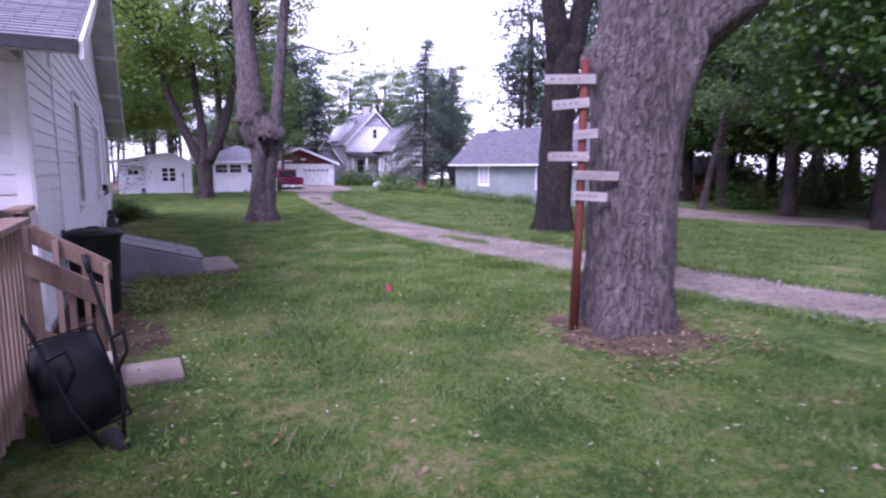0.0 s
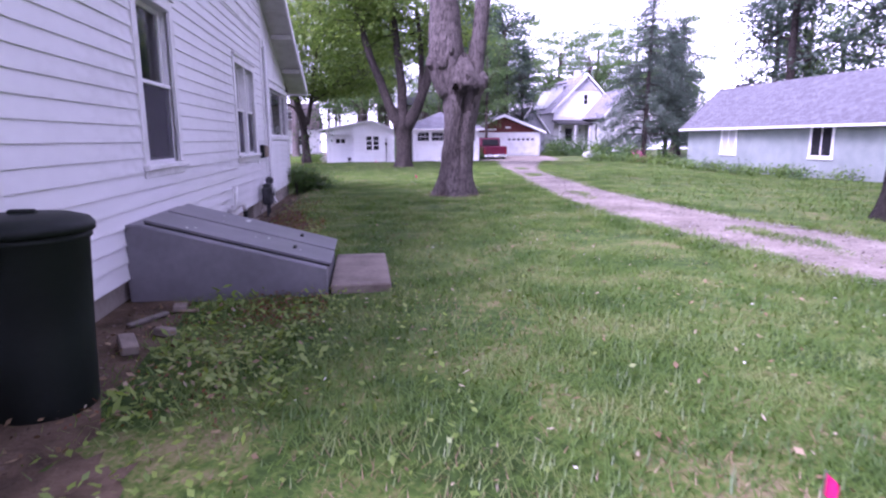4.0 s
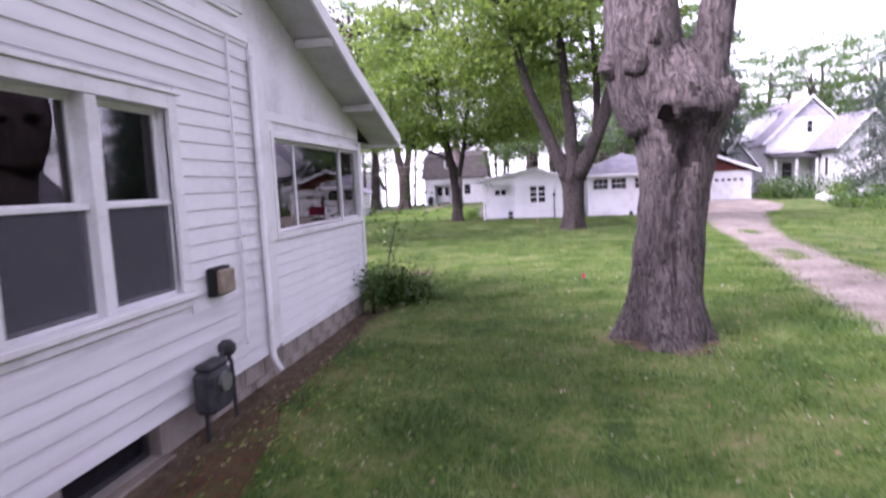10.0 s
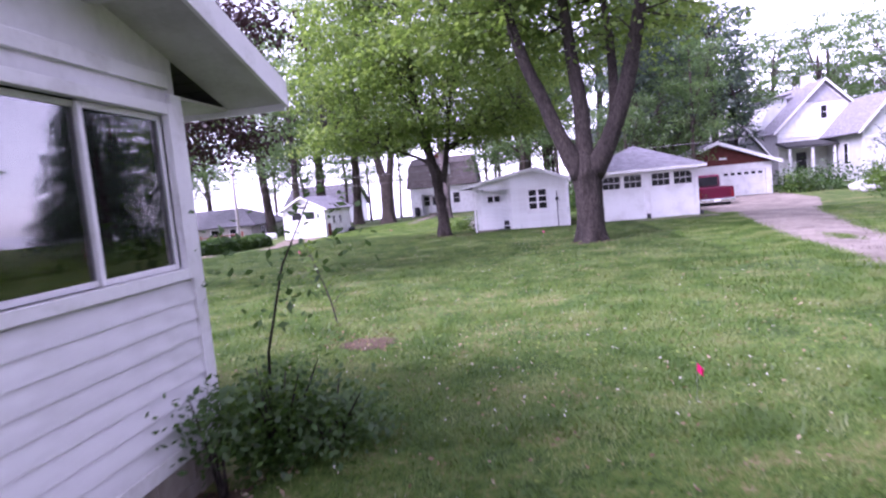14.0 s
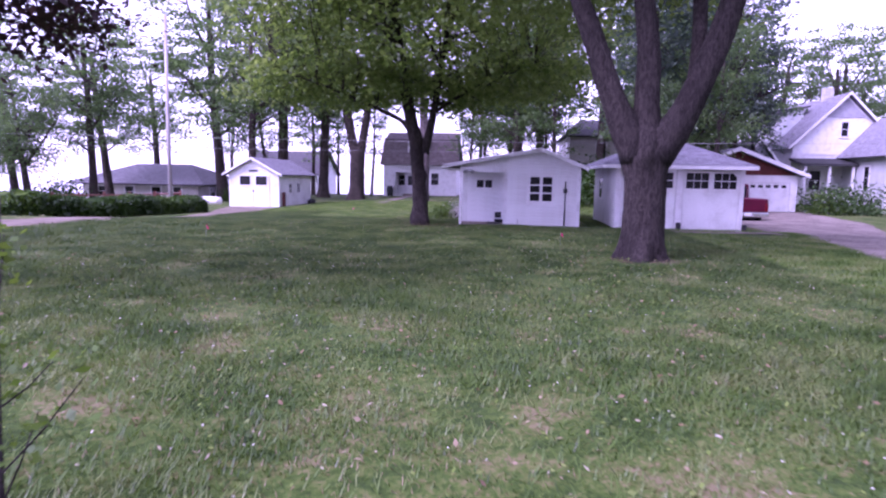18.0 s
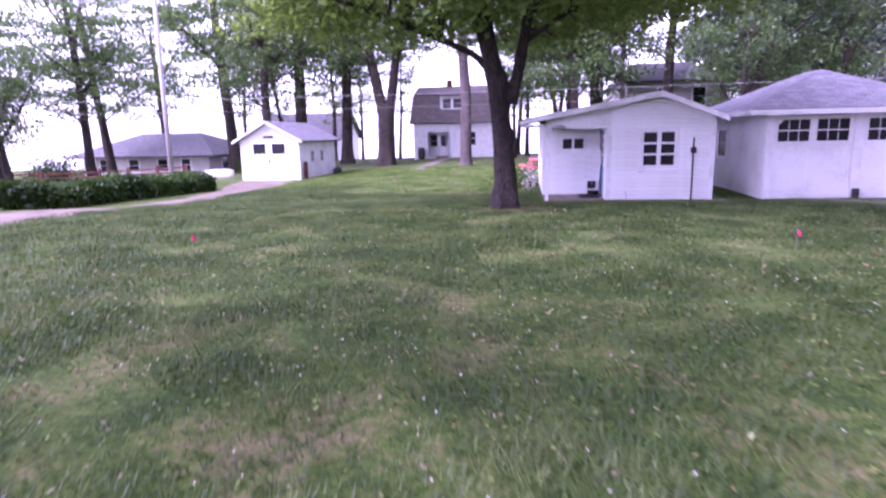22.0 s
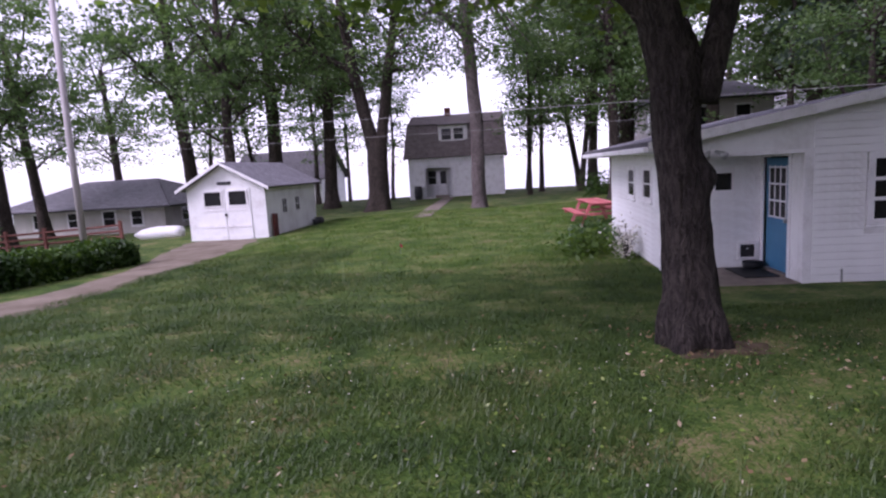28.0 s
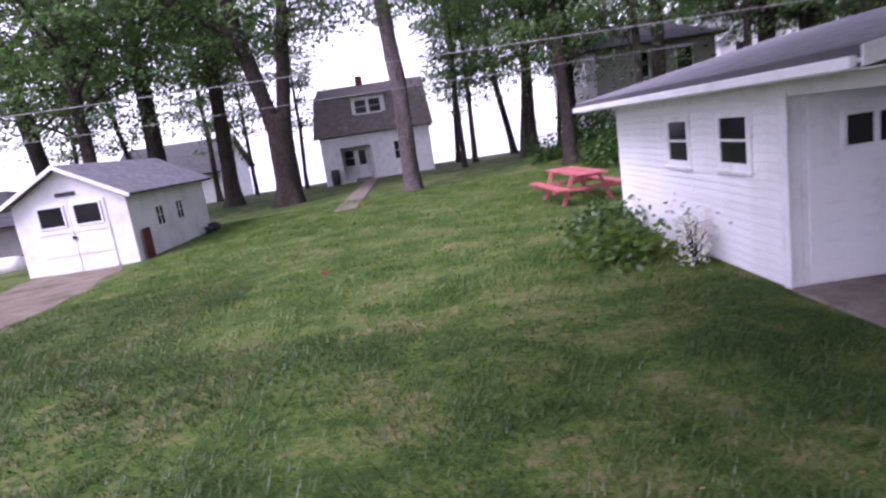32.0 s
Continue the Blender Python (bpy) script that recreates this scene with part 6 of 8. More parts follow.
for x in (0.0, 1.75):
    for y in (1.05, 4.6):
        w = part("wheel", tube([(TX + x - 0.0, TY + y, TZ + 0.36), (TX + x + 0.02, TY + y, TZ + 0.36), (TX + x + 0.18, TY + y, TZ + 0.36), (TX + x + 0.2, TY + y, TZ + 0.36)], [0.3, 0.36, 0.36, 0.3], 22), M_TYRE, tk, smooth=True)
        part("rim", tube([(TX + x - 0.012, TY + y, TZ + 0.36), (TX + x + 0.212, TY + y, TZ + 0.36)], 0.2, 16), M_STEEL, w)
part("underbody", tbox(0.25, 1.7, 0.2, 5.2, 0.36, 0.56), M_BLACK, tk)
part("side_mirror", tbox(-0.18, 0.0, 3.6, 3.72, 1.2, 1.4), M_BLACK, tk)

# ---- pale green-grey outbuilding across the drive ----
AZ = -0.6
rb = thing("outbuilding", "long pale grey-green outbuilding with a grey roof", "outbuilding", (22.9, 32, AZ))
AX0, AX1, AY0, AY1 = 20.9, 24.9, 24.7, 38.9
aw = [(34.25, 35.4, 0.5, 1.65), (27.6, 28.75, 0.48, 1.7)]


def ab_top(x):
    return float(np.interp(x, [AX0, 22.95, AX1], [2.05, 4.0, 2.05]))


sd = part("wall", wall_core("-x", AX0, AY0 + 0.165, AY1, AZ, 2.08, aw), M_RANCH, rb)
part("wall", wall_core("-y", AY0, AX0, AX1, AZ, ab_top, [(21.9, 24.3, AZ, 1.55)], 0.16, [22.95]), M_RANCH, rb)
part("wall", wall_core("+y", AY1, AX0, AX1, AZ, ab_top, (), 0.16, [22.95]), M_RANCH, rb)
part("wall", wall_core("+x", AX1, AY0 + 0.165, AY1 - 0.165, AZ, 2.08), M_RANCH, rb)
siding(sd, "-x", AX0, AY0, AY1, AZ, 2.05, 0.15, [(a - 0.12, b + 0.12, c - 0.12, d + 0.12) for a, b, c, d in aw], M_RANCH, pieces=False, thick=0.016)
dark_window(rb, "-x", AX0, *aw[0], 2, 1, 0.13, glass=M_BLIND)
dark_window(rb, "-x", AX0, *aw[1], 2, 1, 0.13)
for e in (AX0 - 0.4, AX1 + 0.4):
    roof_plane("roof", (e, AY0 - 0.4, 1.72), (e, AY1 + 0.3, 1.72), (22.95, AY1 + 0.3, 4.1), (22.95, AY0 - 0.4, 4.1), 0.1, M_ROOFG, rb)
    part("rake_board", prism([(e, 1.66), (22.95, 4.03), (22.95, 4.2), (e, 1.83)], AY0 - 0.44, AY0 - 0.402, "y"), M_TRIM, rb)
part("gutter", boxes((AX0 - 0.48, AX0 - 0.4, AY0 - 0.4, AY1 + 0.3, 1.7, 1.8)), M_TRIM, rb)
part("garage_door", boxes(*[(21.93, 24.27, AY0 + 0.06, AY0 + 0.1, AZ + 0.03 + k * 0.53, AZ + 0.55 + k * 0.53) for k in range(4)]), M_TRIM, rb, "white sectional garage door")
for k in range(4):
    part("pane", boxes((22.1 + k * 0.52, 22.45 + k * 0.52, AY0 + 0.05, AY0 + 0.058, 1.12, 1.35)), M_DARKGLASS, rb)
part("awning", prism([(AY0 - 0.9, 1.75), (AY0, 2.15), (AY0, 2.25), (AY0 - 0.9, 1.85)], 21.4, 24.8), M_ROOFD, rb, "dark shingled awning over the door")
for x in (21.55, 24.6):
    part("bracket", prism([(AY0 - 0.7, 1.74), (AY0, 1.2), (AY0, 1.9)], x - 0.06, x + 0.06), M_REDGABLE, rb)
for y in (36.5, 36.9, 37.4):
    part("roof_vent", boxes((22.85, 23.05, y, y + 0.2, 4.1, 4.3)), M_IRON, rb)


# ---- further houses ----
def far_house(name, label, x0, x1, y0, y1, z0, ze, zr, wall, roof, ridge="y", windows=(), hip=0.0, over=0.5):
    """A house with its ridge along x or y, and windows given as (wall, s0, s1, z0, z1)."""
    h = thing(name, label, "house", ((x0 + x1) / 2, (y0 + y1) / 2, z0))
    mx, my = (x0 + x1) / 2, (y0 + y1) / 2
    gy = (lambda s: float(np.interp(s, [x0, mx, x1], [ze, zr - 0.15, ze]))) if ridge == "y" and not hip else ze
    gx = (lambda s: float(np.interp(s, [y0, my, y1], [ze, zr - 0.15, ze]))) if ridge == "x" and not hip else ze
    part("wall", wall_core("-y", y0, x0, x1, z0, gy, (), 0.2, [mx]), wall, h)
    part("wall", wall_core("+y", y1, x0, x1, z0, gy, (), 0.2, [mx]), wall, h)
    part("wall", wall_core("-x", x0, y0 + 0.21, y1 - 0.21, z0, gx, (), 0.2, [my]), wall, h)
    part("wall", wall_core("+x", x1, y0 + 0.21, y1 - 0.21, z0, gx, (), 0.2, [my]), wall, h)
    a, b, c, d = x0 - over, x1 + over, y0 - over, y1 + over
    dz = (zr - ze) * over / ((x1 - x0) / 2 if ridge == "y" else (y1 - y0) / 2)
    e = ze - dz
    if ridge == "y":
        for x in (a, b):
            roof_plane("roof", (x, c, e), (x, d, e), (mx, d - hip, zr), (mx, c + hip, zr), 0.12, roof, h)
            if not hip:
                part("rake_board", prism([(x, e - 0.08), (mx, zr - 0.08), (mx, zr + 0.16), (x, e + 0.16)], c - 0.04, c - 0.002, "y"), M_TRIM, h)
        if hip:
            for y, yy in ((c, c + hip), (d, d - hip)):
                roof_plane("roof", (a, y, e), (b, y, e), (mx, yy, zr), (mx, yy, zr), 0.12, roof, h)
    else:
        for y in (c, d):
            roof_plane("roof", (a, y, e), (b, y, e), (b - hip, my, zr), (a + hip, my, zr), 0.12, roof, h)
        if hip:
            for x, xx in ((a, a + hip), (b, b - hip)):
                roof_plane("roof", (x, c, e), (x, d, e), (xx, my, zr), (xx, my, zr), 0.12, roof, h)
    for ax, s0, s1, q0, q1 in windows:
        dark_window(h, ax, {"-y": y0, "-x": x0, "+x": x1}[ax], s0, s1, q0, q1, 1, 2, 0.12)
    return h


h2 = far_house("gabled_house", "tall white house with steep lilac-grey gables", 22.9, 30.9, 73, 84, -0.5, 4.7, 8.75, M_TRIM, M_ROOF, "y", [("-y", 26.65, 27.15, 5.3, 6.45), ("-y", 24.4, 25.3, 0.8, 2.4)])
part("gable_cladding", prism([(25.35, 6.85), (28.45, 6.85), (26.9, 8.4)], 72.93, 72.99, "y"), M_LILAC, h2)
part("belt_board", boxes((22.9, 30.9, 72.94, 72.992, 3.75, 3.95)), M_TRIM, h2)
part("porch_roof", prism([(70.6, 2.75), (73.0, 3.25), (73.0, 3.45), (70.6, 2.95)], 22.7, 27.0), M_ROOFD, h2)
for x in (22.9, 24.8, 26.6):
    part("porch_post", boxes((x, x + 0.18, 70.7, 70.88, -0.6, 2.76)), M_TRIM, h2)
part("chimney", boxes((26.6, 27.3, 76, 76.7, 8.2, 9.7)), M_STONE, h2)
part("dormer", prism([(22.6, 5.0), (25.2, 5.0), (25.2, 7.9), (24.0, 7.9)], 76.5, 80.5, "y"), M_GREYSIDE, h2)
part("dormer_roof", prism([(23.3, 7.7), (25.6, 8.05), (25.6, 8.2), (23.3, 7.85)], 76.2, 80.8, "y"), M_ROOF, h2)
h3 = far_house("house_wing", "lower white gabled wing beside the tall house", 27.0, 31.8, 67, 72.9, -0.5, 3.95, 6.65, M_GREYSIDE, M_ROOF, "y", [("-x", 69.2, 69.8, 1.0, 2.7), ("-y", 29.2, 29.9, 4.2, 5.0)])
part("belt_board", boxes((27.0, 31.8, 66.94, 66.992, 3.0, 3.2)), M_TRIM, h3)
part("corner_board", boxes((26.985, 27.15, 66.95, 66.993, -0.5, 3.9)), M_TRIM, h3)
part("garage_door", boxes(*[(28.0, 31.0, 66.93, 66.96, -0.35 + k * 0.75, 0.37 + k * 0.75) for k in range(4)]), M_TRIM, h3, "white sectional garage door")
for h in (h2, h3):
    h.matrix_basis = Matrix.Translation((1.6, 3.0, 0.1)) @ h.matrix_basis
far_house("grey_house", "grey shingled house wing behind the red-gabled garage", 19.2, 22.8, 74, 82, -0.6, 2.5, 4.9, M_LILAC, M_ROOFD, "y", [("-y", 20.4, 21.2, 0.8, 2.0)])
far_house("beige_house", "two-storey beige house among the trees", 6.2, 13.6, 78, 89.5, -0.6, 5.4, 7.2, M_TAN, M_ROOFD, "x", [("-y", 11.2, 12.1, 3.4, 4.8), ("-y", 8.6, 9.4, 3.4, 4.8), ("-x", 80.2, 81.2, 3.6, 4.8), ("-x", 85.0, 86.2, 3.6, 4.8)], 2.0)
far_house("white_house", "large white house with pale gables among the trees", 19.0, 25.6, 88, 97, -0.6, 6.0, 8.4, M_TRIM, M_ROOF, "y", [("-y", 20.2, 21.0, 3.8, 5.4), ("-y", 23.2, 24.0, 3.8, 5.4)])
far_house("low_house", "low house with a broad dark hipped roof", -37.0, -26.2, 72, 80, -1.9, 0.65, 2.1, M_TAN, M_ROOF, "x", [("-y", -35.5, -34.6, -0.75, 0.15), ("-y", -33.0, -32.2, -0.75, 0.15), ("-y", -30.5, -29.7, -0.75, 0.15), ("-y", -28.5, -27.8, -0.75, 0.15), ("+x", 74, 75, -0.7, 0.2)], 3.6, 0.9)
far_house("pale_house", "pale gabled house beyond the boat shed", -30.0, -21.4, 90, 98, -1.6, 1.7, 4.2, M_GREYSIDE, M_ROOFD, "x", [("+x", 93, 94.2, 0, 1.2)])
far_house("brick_house", "low brick house beyond the road", 36.8, 42, 30, 35, -0.9, 1.2, 2.4, M_BRICK, M_ROOFD, "x", [("-x", 31, 32, 0.0, 0.9), ("-x", 33, 34.2, 0.0, 0.9), ("-y", 38.4, 39.6, 0.0, 0.9)], 2.5)

# ---- picnic table, poles, wires, fences ----
pt = thing("picnic_table", "faded red wooden picnic table on the lawn", "picnic table", on(-1.2, 56.2))
PT = Matrix.Translation(on(-1.2, 56.2)) @ Euler((0, 0, radians(4))).to_matrix().to_4x4()
for k in range(5):
    part("tabletop_board", boxes((-0.37 + k * 0.15, -0.23 + k * 0.15, -1.35, 1.35, 0.72, 0.757), m=PT), M_PICNIC, pt, bev=0.004)
for s in (-1, 1):
    for k in range(2):
        part("bench_board", boxes((s * 0.72 - 0.14 + k * 0.145, s * 0.72 - 0.005 + k * 0.145, -1.35, 1.35, 0.42, 0.457), m=PT), M_PICNIC, pt, bev=0.004)
    y = s * 0.85
    part("bench_bearer", boxes((-0.86, 0.86, y - 0.02, y + 0.02, 0.33, 0.42), m=PT), M_PICNIC, pt)
    part("top_bearer", boxes((-0.36, 0.36, y - 0.02, y + 0.02, 0.63, 0.719), m=PT), M_PICNIC, pt)
    for t in (-1, 1):
        bm = prism([(t * 0.27, 0.719), (t * 0.36, 0.719), (t * 0.66, 0.0), (t * 0.55, 0.0)], y + 0.021, y + 0.06, "y")
        bm.transform(PT)
        part("leg", bm, M_PICNIC, pt)
pole = thing("utility_pole", "tall pale wooden utility pole", "utility pole", on(-18.2, 54.2))
part("pole", tube([on(-18.2, 54.2, -0.5), on(-18.2, 54.2, 4), on(-18.12, 54.2, 10.5)], [0.115, 0.105, 0.085], 12), M_POLE, pole, smooth=True)
for xa, xb, za, zb, sag, r in ((-45, 36, 3.7, 3.6, 0.42, 0.007), (-45, 0.6, 3.5, 2.75, 0.3, 0.005)):
    single("overhead_cable", tube([(xa + (xb - xa) * s / 24, 53.0, za + (zb - za) * s / 24 - sag * math.sin(math.pi * s / 24)) for s in range(25)], r, 5), M_WIRE, "thin overhead cable across the yard", "cable", group="overhead cables")
fn = thing("rail_fence", "low red-brown fence beyond the hedge", "fence", on(-26, 58))
for k in range(9):
    x = -34 + k * 1.6
    y = 58 + 0.3 * k
    part("post", boxes((x - 0.06, x + 0.06, y - 0.06, y + 0.06, ground_z(x, y) - 0.1, ground_z(x, y) + 0.95)), M_FENCE, fn)
    if k < 8:
        for z in (0.25, 0.5, 0.75):
            part("rail", tube([(x, y, ground_z(x, y) + z), (x + 1.6, y + 0.3, ground_z(x + 1.6, y + 0.3) + z)], 0.05, 6), M_FENCE, fn)
bt = thing("boat", "small upturned white boat beside the shed", "boat", on(-19.5, 61))
part("hull", tube([on(-21.0, 61.0, 0.2), on(-20.6, 61.0, 0.2), on(-19.8, 61, 0.22), on(-19.0, 61, 0.22), on(-18.7, 61, 0.22)], [0.05, 0.24, 0.32, 0.3, 0.26], 14), M_TRIM, bt, smooth=True)
for k, (x, y) in enumerate(((21.0, 55.5), (21.8, 57.0), (22.8, 58.2), (20.6, 53.6), (23.6, 56.4), (24.6, 57.8))):
    r = 0.35 + 0.12 * (k % 3)
    bm = bmesh.new()
    bmesh.ops.create_icosphere(bm, subdivisions=2, radius=r)
    for v in bm.verts:
        v.co *= 1 + 0.25 * noise.noise(v.co * 2.5 + Vector((k, 0, 0)))
        v.co = Vector((v.co.x * 1.5, v.co.y, v.co.z * 0.7)) + Vector(on(x, y, r * 0.4))
    single("boulder", bm, M_STONE, "pale boulder edging the garden bed", "boulder", group="garden boulders", smooth=True)


# ---- trees and plants ----
def leaf_cloud(centres, per, sigma, size, rng, flat=0.5, slim=0.62, hang=0.0):
    """Many small pointed leaves scattered round the given centres: verts and faces."""
    c = np.repeat(np.asarray(centres, float), per, 0)
    n = len(c)
    c = c + rng.normal(0, 1, (n, 3)) * np.asarray(sigma)
    up = rng.normal(0, 1, (n, 3))
    up[:, 2] = np.abs(up[:, 2]) + flat
    up /= np.linalg.norm(up, axis=1, keepdims=True)
    a = np.cross(up, rng.normal(0, 1, (n, 3)))
    a[:, 2] -= hang
    a /= np.linalg.norm(a, axis=1, keepdims=True)
    b = np.cross(up, a)
    s = (size * rng.uniform(0.65, 1.35, n))[:, None]
    v = np.stack([c - a * s * 0.5, c + b * s * slim * 0.5, c + a * s * 0.6, c - b * s * slim * 0.5], 1).reshape(-1, 3)
    return v, np.arange(4 * n).reshape(-1, 4)


def trunk_bm(pts, flare=0.45, lobes=5, sides=22, bump=0.06, seed=0.0, every=0.22, lumps=(), ridge=0.0):
    """A trunk along (x, y, z, r) points, with root lobes at the foot, ridged bark, and lumps or dents given as (degrees, z, width, height, depth)."""
    z = [p[2] for p in pts]
    zz = np.arange(z[0], z[-1] + 0.001, every)
    bm = bmesh.new()
    rings = []
    for h in zz:
        x, y, r = (float(np.interp(h, z, [p[k] for p in pts])) for k in (0, 1, 3))
        ring, up = [], max(0.0, h - z[0])
        for s in range(sides):
            a = 2 * math.pi * s / sides
            ca, sa = math.cos(a), math.sin(a)
            foot = flare * math.exp(-up / 0.3) * (0.55 + 0.45 * math.cos(lobes * a + seed + 1.5 * noise.noise(Vector((ca, sa, seed)))) + 0.3 * math.cos((lobes - 2) * a + 2 * seed))
            rr = r * (1 + foot + bump * 2 * noise.noise(Vector((ca * 1.6, sa * 1.6, h * 0.9 + seed))) + bump * noise.noise(Vector((ca * 5, sa * 5, h * 2.5 + seed))))
            if ridge:
                rr += ridge * (noise.noise(Vector((ca * 11, sa * 11, h * 1.3 + seed))) + 0.7 * noise.noise(Vector((ca * 21, sa * 21, h * 3.0 + seed))))
            for deg, lz, w, hz, deep in lumps:
                da = (a - math.radians(deg) + math.pi) % (2 * math.pi) - math.pi
                g = (da * r / w) ** 2 + ((h - lz) / hz) ** 2
                if g < 9:
                    rr += deep * math.exp(-g)
            ring.append(bm.verts.new((x + rr * ca, y + rr * sa, h)))
        rings.append(ring)
    for a, b in zip(rings, rings[1:]):
        for s in range(sides):
            bm.faces.new((a[s], a[(s + 1) % sides], b[(s + 1) % sides], b[s]))
    bm.faces.new(rings[-1])
    return bm


def bend(pts, n=4):
    """Points between the given (x, y, z, r), smoothed."""
    t = np.arange(len(pts))
    tt = np.linspace(0, len(pts) - 1, (len(pts) - 1) * n + 1)
    q = np.array([[np.interp(s, t, [p[k] for p in pts]) for k in range(4)] for s in tt])
    for _ in range(2):
        q[1:-1] = (q[:-2] + 2 * q[1:-1] + q[2:]) / 4
    return q


def tree(name, label, trunk, limbs, crown, leaf, bark, seed, flare=0.45, spread=0.55, floor=-9.0, group="", lumps=(), near=False):
    """A tree: trunk, limbs, twigs and a crown of leaf clumps. crown: list of (centre, radii, clumps, leaves a clump, leaf size)."""
    rng = np.random.default_rng(seed)
    t = thing(name, label, "tree", trunk[0][:3], group)
    part("trunk", trunk_bm(trunk, flare, 5, 64 if near else 24, seed=seed * 0.7, every=0.05 if near else 0.2, lumps=lumps, ridge=0.022 if near else 0.0), bark, t, smooth=True)
    nodes = [np.array(trunk[-1])]
    for lb in limbs:
        q = bend(lb)
        nodes += list(q[len(q) // 3:])
        part("limb", tube([p[:3] for p in q], [p[3] for p in q], 16, wob=0.16), bark, t, smooth=True)
    nodes = np.array(nodes)
    verts, faces, count = [], [], 0
    twigs = bmesh.new()
    for c, r, clumps, per, size in crown:
        d = rng.normal(0, 1, (clumps, 3))
        d /= np.linalg.norm(d, axis=1, keepdims=True)
        p = np.asarray(c) + d * np.asarray(r) * (rng.uniform(0.25, 1.0, (clumps, 1)) ** 0.6)
        p = p[p[:, 2] > floor]
        for k, g in enumerate(p):
            o = nodes[np.argmin(np.linalg.norm(nodes[:, :3] - g, axis=1) + 0.4 * np.maximum(0, nodes[:, 2] - g[2]))]
            mid = (o[:3] + g) / 2 + np.array([0, 0, 0.25]) + rng.normal(0, 0.15, 3)
            r0 = min(o[3] * 0.55, 0.02 + 0.012 * np.linalg.norm(g - o[:3]))
            tube([o[:3], mid, g], [r0, r0 * 0.6, 0.008], 5, twigs, caps=False)
        soft = size * (2.9 if size < 0.2 else 2.2 if size < 0.26 else 1.7)
        v, f = leaf_cloud(p, per, (soft, soft, soft * spread), size, rng)
        verts.append(v)
        faces.append(f + count)
        count += len(v)
        nodes = np.concatenate([nodes, np.c_[p, np.full(len(p), 0.02)]]) if len(p) < 40 else nodes
    tagged(part("branching", twigs, bark, t), kind="stuff")
    part("crown", soup("crown", np.concatenate(verts), np.concatenate(faces), leaf), leaf, t)
    return t


# the old maple by the sign post
t1 = tree("maple_tree", "massive old grey-barked maple with sawn limb stubs", [(4.47, 4.62, -0.30, 0.44), (4.47, 4.62, 0.39, 0.43), (4.49, 4.65, 1.23, 0.42), (4.59, 4.70, 2.42, 0.46), (4.71, 4.74, 3.26, 0.52), (4.80, 4.80, 3.98, 0.51)],
     [[(4.57, 4.74, 3.74, 0.37), (3.97, 5.46, 5.53, 0.31), (3.49, 6.18, 8.16, 0.22), (3.13, 6.89, 11.15, 0.11)], [(4.92, 4.74, 3.74, 0.40), (5.88, 4.27, 5.77, 0.31), (6.72, 3.79, 8.76, 0.22), (7.19, 3.79, 11.74, 0.11)]],
     [((4.5, 4.0, 13.0), (6, 6, 4.0), 70, 66, 0.24)], M_LEAF, M_BARK, 1, 1.0, near=True,
     lumps=((165, 2.69, 0.24, 0.22, 0.17), (-120, 2.06, 0.05, 0.5, -0.04), (-90, 0.3, 0.1, 0.5, 0.06), (-60, 2.78, 0.22, 0.4, 0.08), (-150, 0.2, 0.08, 0.3, 0.08)))
part("limb_stub", tube([(4.92, 4.5, 2.92), (5.23, 4.22, 3.26), (5.4, 4.05, 3.38)], [0.31, 0.27, 0.23], 18, wob=0.15), M_BARK, t1, "sawn-off limb", smooth=True)
part("saw_cut", tube([(5.4, 4.05, 3.38), (5.42, 4.03, 3.392)], 0.22, 18), M_CUTWOOD, t1)
# the maple across the drive
tree("maple_tree", "tall grey maple beyond the drive, forked high up", [(9.95, 13.00, -0.15, 0.46), (9.95, 13.00, 0.5, 0.44), (10.00, 13.00, 2.5, 0.42), (10.15, 13.00, 4.6, 0.44), (10.15, 13.00, 5.1, 0.1)],
     [[(10.05, 13.00, 4.3, 0.34), (9.60, 12.90, 6.2, 0.28), (9.10, 13.10, 9, 0.18)], [(10.30, 13.00, 4.3, 0.32), (10.90, 13.10, 6.2, 0.26), (11.50, 13.30, 9, 0.16)]],
     [((10, 12.5, 12), (4.5, 4.5, 3.5), 60, 50, 0.26)], M_LEAFD, M_BARKD, 2, 0.7, near=True)
